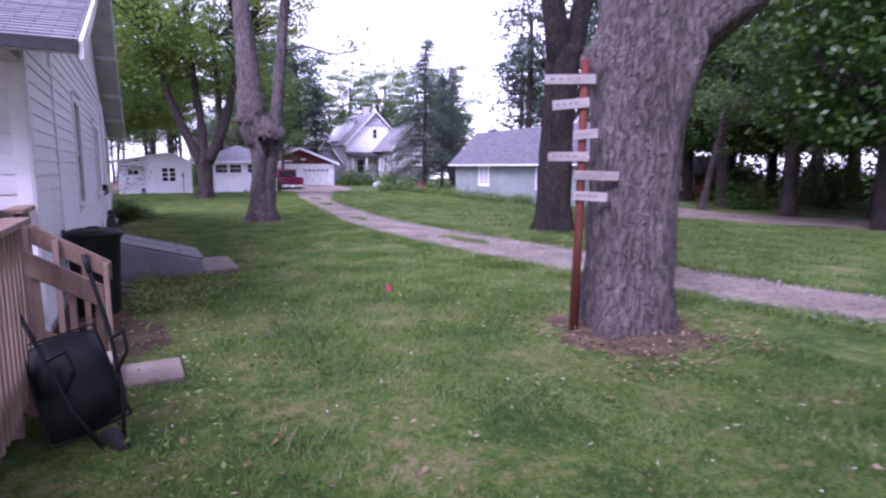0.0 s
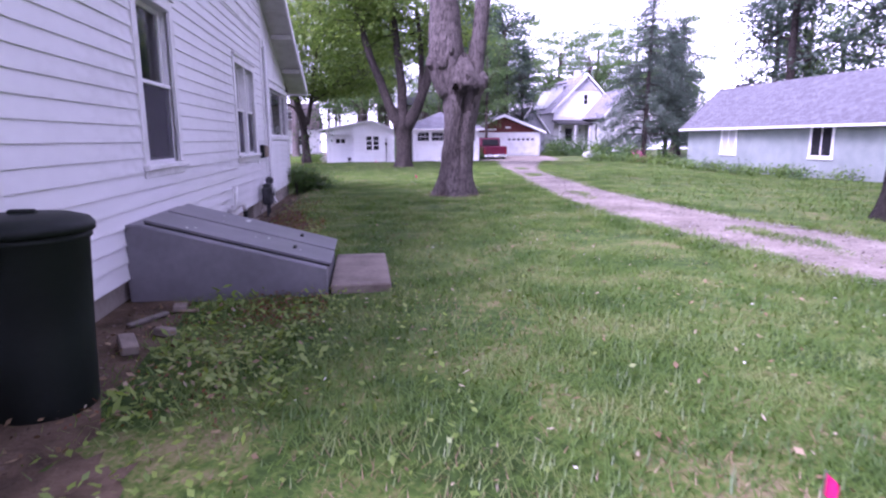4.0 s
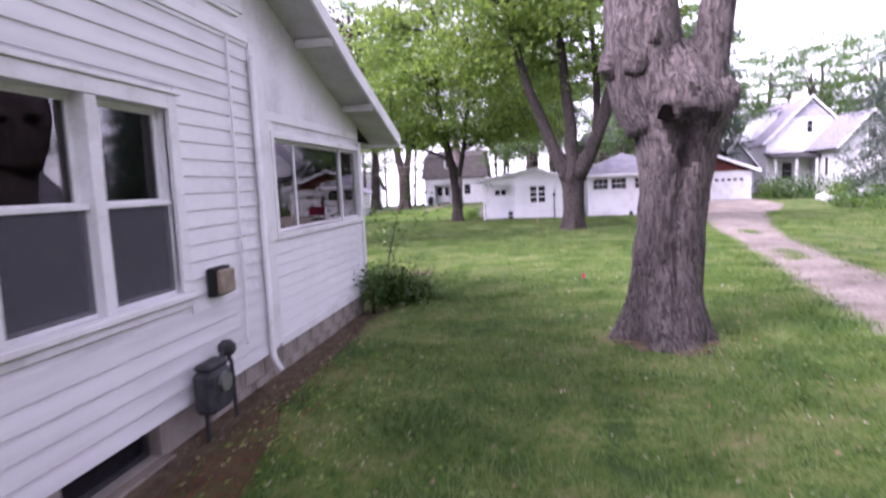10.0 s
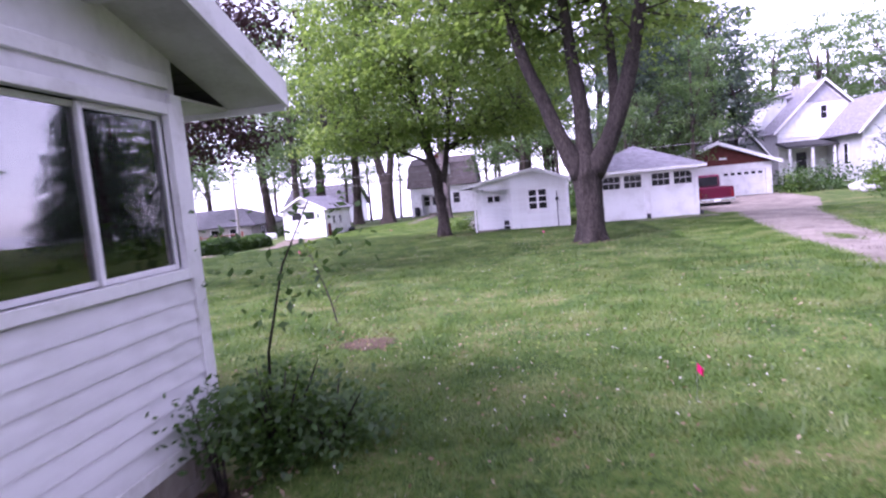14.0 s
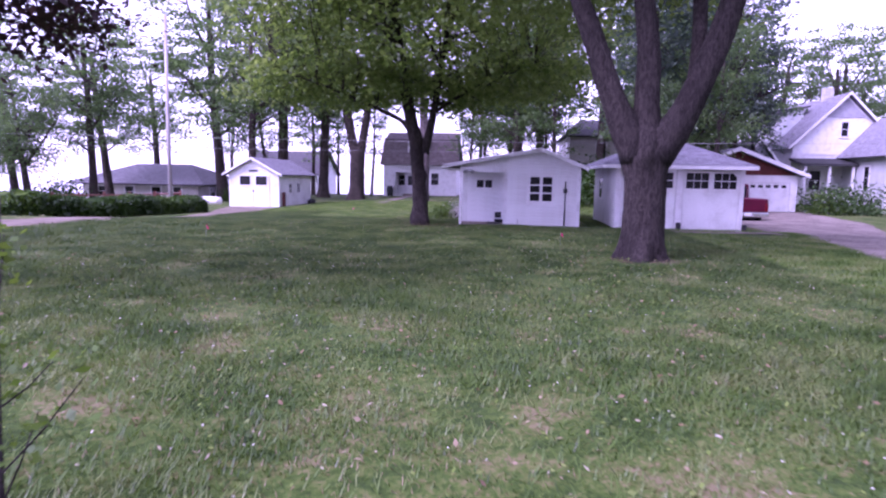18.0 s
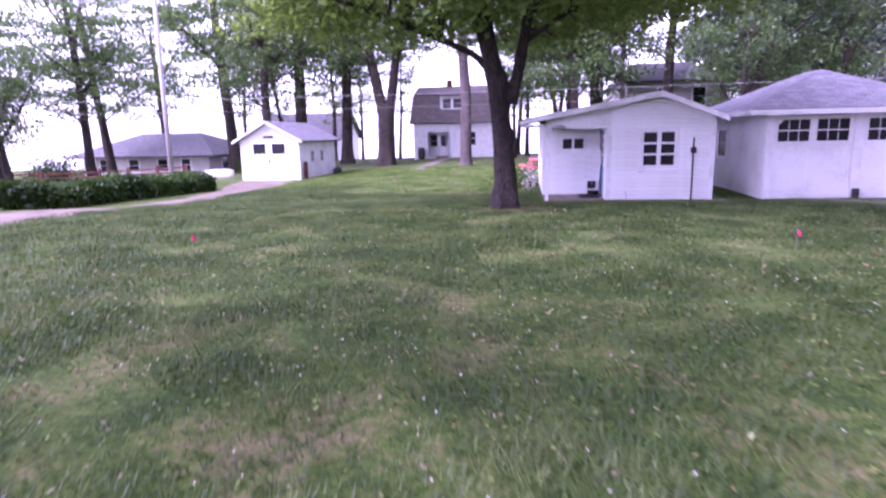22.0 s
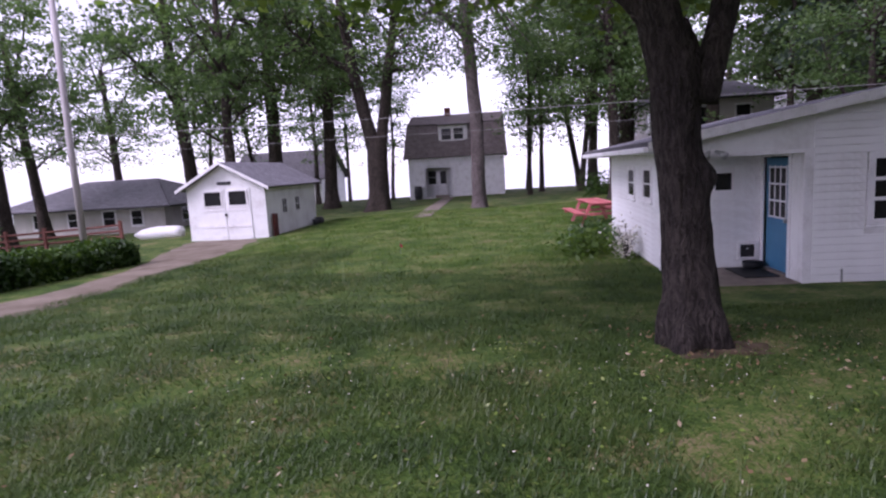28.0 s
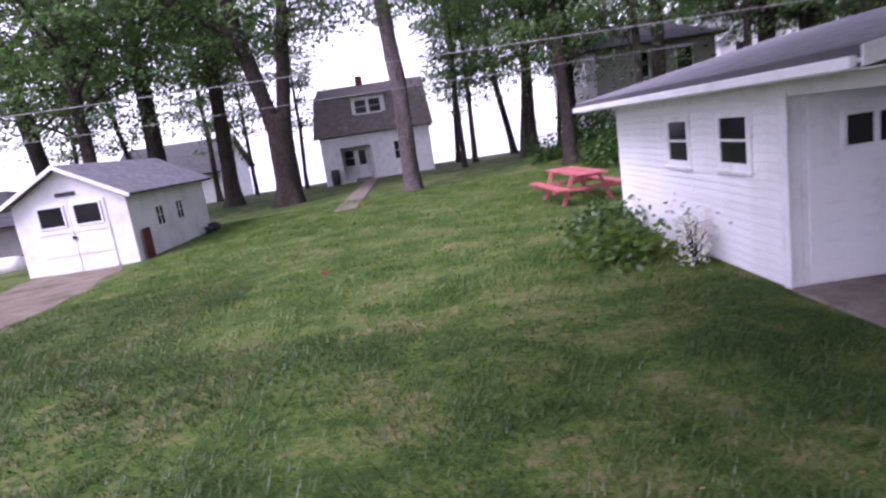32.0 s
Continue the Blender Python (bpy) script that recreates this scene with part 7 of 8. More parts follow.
# the burred maple
t2 = tree("maple_tree", "old maple with a swollen burr, a hollow and two limbs", [(3.27, 18.5, -0.08, 0.40), (3.27, 18.5, 0.6, 0.36), (3.34, 18.5, 1.6, 0.365), (3.37, 18.5, 2.2, 0.42), (3.34, 18.5, 2.5, 0.47), (3.3, 18.5, 2.75, 0.47), (3.28, 18.5, 3.0, 0.38), (3.28, 18.5, 3.25, 0.2)],
     [[(3.22, 18.5, 2.3, 0.36), (3.12, 18.5, 2.7, 0.43), (3.04, 18.5, 3.1, 0.42), (3.01, 18.5, 3.6, 0.38), (2.98, 18.5, 4.4, 0.33), (2.9, 18.7, 6.5, 0.22), (2.6, 18.9, 10, 0.1)], [(3.5, 18.5, 2.3, 0.28), (3.64, 18.5, 2.7, 0.24), (3.75, 18.5, 3.2, 0.19), (3.9, 18.5, 4.4, 0.165), (4.1, 18.4, 6.5, 0.14), (4.6, 18.2, 10, 0.07)],
      [(3.9, 18.5, 5.0, 0.05), (4.6, 18.3, 5.25, 0.04), (5.4, 18.0, 4.95, 0.03), (6.3, 17.8, 5.2, 0.015)]],
     [((3.4, 18.6, 12.2), (5.2, 5.2, 4.0), 70, 60, 0.24), ((5.9, 17.9, 5.25), (0.8, 0.6, 0.45), 7, 16, 0.14)], M_LEAF, M_BARK, 3, 0.75, near=True,
     lumps=((-25, 2.5, 0.24, 0.2, 0.14), (185, 2.75, 0.28, 0.22, 0.1), (-75, 2.6, 0.22, 0.2, 0.06), (-110, 2.47, 0.13, 0.12, 0.07), (-110, 2.44, 0.07, 0.06, -0.2), (-95, 2.22, 0.12, 0.1, -0.04), (-86, 0.5, 0.045, 0.5, -0.085), (-90, 1.3, 0.04, 0.5, -0.06), (-84, 1.9, 0.07, 0.35, -0.07), (-140, 2.65, 0.12, 0.12, 0.07), (-150, 2.3, 0.1, 0.15, 0.05), (-60, 0.2, 0.12, 0.35, 0.1), (-115, 0.15, 0.14, 0.3, 0.1)))
for bx, by, bz, br in ((2.72, 18.42, 3.0, 0.17), (2.9, 18.16, 2.98, 0.12), (3.05, 18.12, 3.25, 0.09), (3.82, 18.4, 2.62, 0.16)):
    bm = bmesh.new()
    bmesh.ops.create_icosphere(bm, subdivisions=3, radius=br)
    for v in bm.verts:
        v.co *= 1 + 0.5 * noise.noise(v.co * 9 + Vector((bx, by, bz)))
        v.co = Vector((v.co.x + bx, v.co.y + by, v.co.z * 1.2 + bz))
    part("burr", bm, M_BARK, t2, smooth=True)
hollow_at = Vector((3.34 + 0.48 * math.cos(radians(-110)), 18.5 + 0.48 * math.sin(radians(-110)), 2.44))
out = Vector((math.cos(radians(-110)), math.sin(radians(-110)), 0))
across = Vector((-out.y, out.x, 0))
bm = bmesh.new()
rim = [bm.verts.new(hollow_at + across * a + Vector((0, 0, z))) for a, z in ((-0.085, -0.06), (-0.03, -0.075), (0.05, -0.07), (0.09, -0.05), (0.06, 0.02), (0.015, 0.085), (-0.03, 0.07), (-0.07, 0.0))]
deep = [bm.verts.new(v.co * 0.55 + hollow_at * 0.45 - out * 0.12) for v in rim]
for k in range(8):
    bm.faces.new((rim[k], rim[(k + 1) % 8], deep[(k + 1) % 8], deep[k]))
bm.faces.new(deep)
bm.faces.new(rim)
# capped plug; its near-black colour carries the shade of the hole
part("hollow", bm, M_HOLLOWSHADE, t2, "hollow in the burr, its inner shade put into near-black colour")
# the wet stain that runs down from the hollow
stem = [o for o in t2.children if o.name.startswith("trunk")][0].data
stem.materials.append(M_BARKWET)
stem.materials.append(M_BARKD)
for p in stem.polygons:
    c = p.center
    cx = float(np.interp(c.z, [0, 0.6, 1.6, 2.2, 2.6], [3.27, 3.27, 3.34, 3.37, 3.33]))
    a = math.degrees(math.atan2(c.y - 18.5, c.x - cx))
    mid, half = float(np.interp(c.z, [1.1, 1.7, 2.1, 2.4], [-84, -84, -82, -80])), float(np.interp(c.z, [1.75, 1.95, 2.1, 2.38, 2.5], [-8, 16, 26, 38, 0]))
    reach = half + 10 * noise.noise(c * 7) - abs(a - mid)
    if reach > 0:
        p.material_index = 1 if reach > 13 else 2

# the three-limbed maple
tree("maple_tree", "broad maple dividing low into spreading limbs", [(3.17, 34.9, -0.2, 0.42), (3.17, 34.9, 0.5, 0.40), (3.15, 34.9, 1.4, 0.38), (3.12, 34.9, 1.9, 0.46), (3.12, 34.9, 2.25, 0.40), (3.12, 34.9, 2.7, 0.1)],
     [[(3.0, 34.9, 1.9, 0.36), (2.55, 34.9, 2.8, 0.24), (2.03, 34.9, 4.2, 0.2), (1.5, 34.9, 5.5, 0.17), (0.8, 35.2, 8.5, 0.1)],
      [(3.15, 34.95, 2.0, 0.32), (3.15, 35.0, 3.0, 0.24), (3.13, 35.1, 4.2, 0.22), (2.95, 35.2, 5.5, 0.19), (2.7, 35.6, 9, 0.1)],
      [(3.3, 34.85, 1.9, 0.38), (3.85, 34.8, 2.8, 0.26), (4.4, 34.8, 4.2, 0.24), (4.75, 34.8, 5.6, 0.2), (5.3, 34.6, 8.5, 0.1)],
      [(3.95, 34.85, 2.95, 0.16), (4.15, 35.3, 4.2, 0.15), (4.2, 35.8, 6.0, 0.12), (4.0, 36.4, 8.5, 0.07)]],
     [((3.1, 35.2, 10.5), (6.4, 6.4, 3.8), 190, 84, 0.2), ((2.4, 36.5, 7.0), (4.2, 3.5, 1.2), 26, 50, 0.2), ((2.6, 36.2, 6.6), (4.8, 3.6, 1.6), 84, 76, 0.17), ((0.0, 36.2, 8.0), (3.0, 3.0, 2.0), 50, 80, 0.18)], M_LEAF, M_BARKD, 4, 0.7, floor=4.9, near=True, lumps=((-100, 1.95, 0.2, 0.2, 0.06), (-60, 2.1, 0.06, 0.2, -0.1), (-125, 2.1, 0.06, 0.2, -0.1)))
# the young maple before the cottage
tree("maple_tree", "young dark-stemmed maple with a low spreading crown", [(-2.3, 42.0, -0.3, 0.25), (-2.31, 42.0, 0.2, 0.235), (-2.36, 42.0, 0.9, 0.225), (-2.4, 42.0, 1.5, 0.215), (-2.44, 42.0, 1.9, 0.21), (-2.44, 42.0, 2.3, 0.225), (-2.42, 42, 2.6, 0.2), (-2.4, 42, 2.95, 0.06)],
     [[(-2.42, 42, 2.2, 0.22), (-2.62, 42, 3.1, 0.2), (-2.92, 42, 4.5, 0.17), (-3.2, 42.2, 6.5, 0.1), (-3.0, 42.4, 10.5, 0.04)], [(-2.22, 42, 2.2, 0.16), (-1.98, 42, 3.1, 0.12), (-1.78, 42, 4.4, 0.1), (-1.5, 42.3, 6.4, 0.06)],
      [(-2.65, 42, 2.9, 0.1), (-2.95, 41.95, 3.25, 0.075), (-3.63, 41.8, 3.55, 0.06), (-5.2, 41.6, 4.2, 0.045), (-7.06, 41.5, 4.85, 0.02)], [(-1.9, 42, 3.5, 0.06), (-0.6, 41.8, 4.3, 0.045), (1.2, 41.6, 4.9, 0.02)], [(-2.8, 42.1, 3.7, 0.07), (-3.4, 43.5, 4.5, 0.05), (-4.2, 45.2, 5.0, 0.02)]],
     [((-2.6, 42.2, 6.2), (6.4, 6.2, 2.6), 240, 92, 0.165), ((-5.0, 42.0, 4.3), (3.6, 3.4, 0.6), 56, 84, 0.155), ((0.6, 42.0, 4.5), (2.8, 3.0, 0.7), 46, 84, 0.155), ((-2.4, 43.6, 4.2), (2.6, 2.6, 0.5), 20, 70, 0.155), ((-2.4, 42.2, 9.4), (5.6, 5.6, 3.4), 150, 92, 0.2), ((-6.0, 42.2, 8.4), (2.8, 3.2, 3.0), 60, 88, 0.18)], M_LEAF, M_BARKD, 5, 0.95, 0.36, floor=3.3, near=True, lumps=((-20, 1.5, 0.11, 0.15, 0.11), (-95, 1.45, 0.035, 0.12, -0.06), (-160, 0.1, 0.1, 0.25, 0.12), (-60, 0.05, 0.1, 0.25, 0.12), (-110, 0.0, 0.08, 0.2, 0.1), (-150, 2.25, 0.1, 0.12, 0.05)))
# the double-stemmed tree and its neighbour on the far lawn
tree("lakeside_tree", "great double-stemmed tree on the far lawn", [(-11.75, 70.2, -0.6, 0.7), (-11.6, 70.2, 0.5, 0.62), (-11.55, 70.2, 3.0, 0.6), (-11.5, 70.2, 3.8, 0.55)],
     [[(-11.75, 70.2, 3.2, 0.42), (-12.2, 70.2, 5.5, 0.36), (-12.9, 70.2, 9.2, 0.28), (-13.4, 70.5, 13, 0.12)], [(-11.3, 70.2, 3.2, 0.36), (-10.9, 70.2, 5.5, 0.3), (-10.25, 70.2, 9.2, 0.24), (-9.6, 70.4, 13, 0.1)], [(-12.6, 70.2, 7.5, 0.2), (-14.2, 70, 8.4, 0.14), (-16, 69.8, 10, 0.06)]],
     [((-11.6, 70.2, 12.5), (6.5, 6, 4.5), 150, 78, 0.2), ((-12.5, 69.5, 7.8), (6.5, 4.5, 1.4), 56, 64, 0.19)], M_WOOD, M_BARKM, 6, 0.4, floor=6.2)
tree("lakeside_tree", "tall straight tree before the lake house", [(-5.55, 66.3, -0.6, 0.42), (-5.55, 66.4, 0.5, 0.36), (-5.5, 66.4, 3.5, 0.33), (-5.75, 66.4, 8.3, 0.3), (-5.9, 66.4, 11, 0.22)],
     [[(-5.75, 66.4, 8, 0.16), (-7.2, 66.2, 9.5, 0.12), (-9, 66, 11.5, 0.05)], [(-5.8, 66.4, 9, 0.16), (-4.4, 66.4, 10.5, 0.12), (-2.6, 66.4, 12.5, 0.05)]],
     [((-5.8, 66.4, 12.5), (5, 5, 4), 110, 76, 0.2), ((-5.0, 67, 8.0), (5, 4, 1.6), 44, 62, 0.19)], M_WOOD, M_BARK, 7, 0.5, floor=6.0)
# the maroon-leaved tree by the lane side
tree("purple_maple", "slim tree with dark maroon leaves", [(-7.12, 28.85, -0.15, 0.17), (-7.18, 28.85, 0.8, 0.15), (-7.43, 28.85, 2.5, 0.135), (-7.79, 28.85, 4.4, 0.1)],
     [[(-7.50, 28.85, 2.9, 0.07), (-6.60, 28.55, 4.0, 0.05), (-5.60, 28.35, 4.7, 0.02)], [(-7.60, 28.85, 3.3, 0.07), (-8.60, 29.15, 4.6, 0.05), (-9.40, 29.35, 5.6, 0.02)]],
     [((-7.60, 28.95, 5.6), (3.0, 2.8, 1.9), 80, 60, 0.13), ((-6.20, 28.45, 4.3), (1.1, 0.9, 0.5), 10, 40, 0.12), ((-5.6, 29.6, 3.5), (1.2, 1.0, 0.55), 40, 56, 0.11), ((-6.6, 30.2, 4.6), (1.5, 1.3, 0.7), 20, 46, 0.12), ((-5.0, 28.9, 6.2), (1.8, 1.6, 1.3), 50, 56, 0.12)], M_LEAFP, M_BARKD, 8, 0.4, floor=2.8)

# saplings
sap = thing("sapling", "thin leaning sapling with sparse pale leaves", "sapling", on(-1.45, 24.75))
q = bend([(-1.42, 24.75, -0.05, 0.012), (-1.55, 24.9, 0.35, 0.011), (-1.85, 25.25, 0.8, 0.008), (-2.3, 25.8, 1.3, 0.004)])
part("stem", tube([p[:3] for p in q], [p[3] for p in q], 8), M_BARKD, sap, smooth=True)
tips = []
r_ = random.Random(5)
for k in range(9):
    o = Vector(q[2 + k][:3])
    e = o + Vector((r_.uniform(-0.35, 0.3), r_.uniform(-0.3, 0.3), r_.uniform(0.12, 0.38)))
    tips += [e, (o + e) / 2]
    part("twig", tube([o, (o + e) / 2 + Vector((0, 0, -0.02)), e], [0.005, 0.004, 0.002], 5), M_BARKD, sap)
v, f = leaf_cloud([tuple(t) for t in tips] + [q[-1][:3]], 9, (0.07, 0.07, 0.05), 0.055, np.random.default_rng(3))
part("leaves", soup("leaves", v, f, M_LEAFL), M_LEAFL, sap)


def shrub(name, label, category, x, y, rx, ry, h, n, size, mat, seed, stems=7, group="", lift=0.35):
    rng = np.random.default_rng(seed)
    s = thing(name, label, category, on(x, y), group)
    bm = bmesh.new()
    z = ground_z(x, y)
    tips = []
    for k in range(stems):
        a, r = rng.uniform(0, 6.28), rng.uniform(0.3, 0.95)
        tip = (x + rx * r * math.cos(a), y + ry * r * math.sin(a), z + h * rng.uniform(0.55, 1.0))
        tips.append(tip)
        tube([(x + 0.1 * rx * math.cos(a), y + 0.1 * ry * math.sin(a), z - 0.03), ((x + tip[0]) / 2, (y + tip[1]) / 2, z + h * 0.5), tip], [0.014, 0.01, 0.004], 5, bm)
    tagged(part("undergrowth", bm, M_BARKD, s), kind="stuff")
    d = rng.normal(0, 1, (max(8, n // 14), 3))
    d /= np.linalg.norm(d, axis=1, keepdims=True)
    p = np.array([x, y, z + h * lift]) + d * np.array([rx, ry, h * (1 - lift) * 0.9]) * rng.uniform(0.35, 0.95, (len(d), 1))
    p = np.concatenate([p, tips])
    p[:, 2] = np.maximum(p[:, 2], z + 0.05)
    v, f = leaf_cloud(p, 14, (size * 2.0, size * 2.0, size * 1.3), size, rng, 0.6)
    part("leaves", soup("leaves", v, f, mat), mat, s)
    return s


shrub("corner_shrub", "untidy dark green shrub at the house corner", "shrub", -0.44, 20.55, 0.46, 0.45, 0.66, 2600, 0.055, M_LEAFD, 21, 12)
shrub("corner_shrub", "low outer sprays of the shrub by the house", "shrub", -0.08, 20.65, 0.42, 0.42, 0.44, 1100, 0.055, M_SHRUB, 26, 8)
sprig = thing("tall_seedling", "tall thin leafy seedling beside the house corner", "seedling", on(-0.55, 20.65))
part("stem", tube([on(-0.55, 20.65, -0.02), (-0.5, 20.67, 0.7), (-0.36, 20.75, 1.3), (-0.15, 20.85, 1.75)], [0.014, 0.011, 0.008, 0.004], 6), M_BARKD, sprig, smooth=True)
v, f = leaf_cloud([(-0.45, 20.7, 1.0), (-0.3, 20.8, 1.4), (-0.12, 20.85, 1.75), (-0.05, 20.9, 1.55), (-0.72, 20.55, 1.55), (-0.7, 20.5, 1.3), (0.1, 20.8, 1.35), (-0.25, 20.6, 1.1)], 22, (0.13, 0.13, 0.11), 0.066, np.random.default_rng(4))
part("leaves", soup("leaves", v, f, M_SHRUB), M_SHRUB, sprig)
shrub("corner_shrub", "leafy branch hanging low against the house corner", "shrub", -0.62, 20.1, 0.15, 0.34, 0.72, 380, 0.06, M_SHRUB, 22, 3, lift=0.72)
shrub("garden_shrub", "low leafy plants beside the cottage wall", "shrub", -2.1, 50.8, 0.6, 1.2, 0.5, 1300, 0.11, M_SHRUB, 23, 12)
shrub("garden_shrub", "low leafy plants beside the cottage wall", "shrub", -2.3, 49.4, 0.5, 0.7, 0.42, 700, 0.12, M_LEAFL, 24, 8)
shrub("garden_shrub", "grey flowering plant at the cottage wall", "shrub", -1.65, 48.6, 0.25, 0.3, 0.75, 260, 0.07, M_BLOSSOM, 25, 8)
rnd = random.Random(8)
for k in range(26):
    y = 26.2 + k * 0.85 + rnd.uniform(-0.3, 0.3)
    x = 19.7 - (0.9 if y > 40 else 0) + rnd.uniform(-0.5, 0.5)
    shrub("bed_plant", "bushy green plant in the bed along the outbuilding", "plant", x, y, 0.65, 0.6, rnd.uniform(0.3, 0.55), 260, 0.11, (M_LEAFL, M_SHRUB, M_LEAFL)[k % 3], 100 + k, 6, "plants in the garden bed")
for k in range(12):
    shrub("bed_plant", "bushy plant among the pale boulders", "plant", 20.2 + rnd.uniform(-1.5, 6), 50 + rnd.uniform(-3, 10), 0.9, 0.8, rnd.uniform(0.6, 1.4), 260, 0.17, (M_SHRUB, M_LEAFD, M_LEAFL)[k % 3], 140 + k, 6, "plants in the garden bed")
shrub("bed_plant", "pink flowering plant in the garden bed", "plant", 21.6, 46.5, 0.6, 0.5, 0.8, 60, 0.1, M_PINKBLOOM, 160, 6)

# clipped hedge beside the lane
hd = thing("hedge", "long low clipped green hedge beside the lane", "hedge", on(-16.3, 47.2))
rng = np.random.default_rng(31)
n = 21000


def hedge_mid(y):
    return -17.3 + 0.15 * (y - 42)


y = rng.uniform(41.7, 52.7, n)
turn = rng.uniform(0, math.pi, n)
end = np.clip(np.minimum(y - 41.6, 52.8 - y) / 0.6, 0.0, 1.0) ** 0.5
bulge = (0.9 + 0.1 * np.sin(y * 1.7) + 0.07 * np.sin(y * 4.3 + 1)) * end
half, tall = 0.78 * bulge, 0.86 * (0.94 + 0.09 * np.sin(y * 1.3 + 2) + 0.06 * np.sin(y * 3.7)) * end
deep = 1 - 0.22 * rng.uniform(0, 1, n) ** 2
cx = np.sign(np.cos(turn)) * np.abs(np.cos(turn)) ** 0.55 * half * deep
cz = np.where(rng.uniform(0, 1, n) < 0.45, rng.uniform(0.05, 0.8, n), np.abs(np.sin(turn)) ** 0.55) * tall * deep
x = hedge_mid(y) + cx
c = np.stack([x, y, cz + np.array([ground_z(a, b) for a, b in zip(x, y)])], 1)
v, f = leaf_cloud(c, 1, (0.04, 0.05, 0.04), 0.13, rng, 0.2)
part("foliage", soup("foliage", v, f, M_LEAFD), M_LEAFD, hd)
bm = bmesh.new()
for k in range(24):
    yy = 42.0 + k * 0.45
    tube([on(hedge_mid(yy), yy, -0.05), on(hedge_mid(yy) + 0.1, yy, 0.6)], 0.03, 5, bm)
tagged(part("undergrowth", bm, M_BARKD, hd), kind="stuff")
# solid core added behind the leaves, standing in for the hedge's shaded inside
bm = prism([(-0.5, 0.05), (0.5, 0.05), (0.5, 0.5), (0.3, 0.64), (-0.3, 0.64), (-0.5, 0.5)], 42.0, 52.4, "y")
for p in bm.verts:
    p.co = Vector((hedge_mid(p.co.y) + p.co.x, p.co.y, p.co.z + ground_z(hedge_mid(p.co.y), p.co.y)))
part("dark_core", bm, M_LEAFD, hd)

# ---- woods: a few kinds of tree, repeated ----
K1 = tree("woodland_tree", "tall leafy tree of the woods round the yard", [(0, 0, -0.5, 0.36), (0, 0, 0.6, 0.3), (0.1, 0, 3, 0.26), (0.25, 0.1, 7, 0.2), (0.2, 0.1, 11, 0.12)],
          [[(0.1, 0, 5, 0.1), (1.4, 0.3, 6.6, 0.07), (2.8, 0.6, 8, 0.03)], [(0.2, 0, 6.2, 0.1), (-1.2, 0.5, 7.6, 0.07), (-2.6, 0.7, 9.2, 0.03)], [(0.2, 0.1, 7, 0.1), (0.4, -1.4, 8.6, 0.06), (0.6, -2.6, 10, 0.03)], [(0.1, 0, 3.4, 0.07), (-0.9, -0.7, 4.3, 0.05), (-2.2, -1.4, 4.7, 0.02)], [(0.1, 0, 4.2, 0.08), (0.3, 1.3, 5.4, 0.055), (1.0, 2.8, 6.0, 0.02)], [(0.2, 0.1, 8, 0.09), (1.1, 0.9, 10, 0.06), (1.5, 1.4, 13, 0.02)], [(0.2, 0.1, 8.6, 0.08), (-0.9, -0.5, 10.6, 0.05), (-1.6, -0.6, 13, 0.02)]],
          [((0.2, 0, 9.8), (3.9, 3.9, 4.8), 96, 76, 0.2), ((0.2, 0, 5.4), (4.2, 4.2, 1.6), 32, 64, 0.19), ((0.4, 0.2, 3.8), (3.2, 3.2, 0.6), 6, 36, 0.18)], M_WOOD, M_BARKM, 41, 0.35, 0.32, floor=2.6)
K2 = tree("woodland_tree", "spreading bright green tree at the edge of the yard", [(0, 0, -0.5, 0.32), (0, 0, 0.6, 0.27), (0.0, 0, 2.2, 0.24), (-0.1, 0, 4, 0.2), (0, 0, 8, 0.1)],
          [[(0, 0, 2.6, 0.13), (1.5, 0.2, 4.4, 0.09), (2.8, 0.2, 6.2, 0.03)], [(-0.1, 0, 3, 0.13), (-1.4, -0.3, 5, 0.09), (-2.6, -0.5, 7, 0.03)], [(0, 0, 3.4, 0.1), (0.2, 1.5, 5.2, 0.07), (0.3, 2.8, 7, 0.03)]],
          [((0, 0, 6.8), (3.8, 3.8, 3.8), 90, 64, 0.2), ((0, 0, 3.4), (3.3, 3.3, 1.1), 24, 50, 0.19)], M_WOOD, M_BARKM, 42, 0.35, floor=2.2)
K3 = tree("woodland_tree", "slender tree with a thin high crown", [(0, 0, -0.5, 0.2), (0, 0, 0.6, 0.17), (0.15, 0, 4, 0.14), (0.1, 0, 8, 0.1), (0.3, 0, 12, 0.05)],
          [[(0.1, 0, 6, 0.06), (0.9, 0.3, 7.6, 0.04), (1.6, 0.5, 9, 0.02)], [(0.1, 0, 4.6, 0.05), (-0.9, 0.4, 5.8, 0.035), (-1.9, 0.6, 6.8, 0.015)], [(0.1, 0, 3.2, 0.04), (0.5, -0.7, 4.4, 0.03), (0.7, -1.6, 5.0, 0.012)], [(0.1, 0, 7, 0.06), (-0.3, -0.9, 9, 0.04), (-0.8, -1.5, 11, 0.015)]],
          [((0.2, 0, 9.4), (2.5, 2.5, 3.6), 58, 70, 0.19), ((0, 0, 5.2), (2.8, 2.8, 1.3), 20, 56, 0.19), ((0.3, 0, 3.2), (1.8, 1.8, 0.6), 4, 30, 0.18)], M_WOOD, M_BARKM, 43, 0.3, 0.32, floor=2.2)


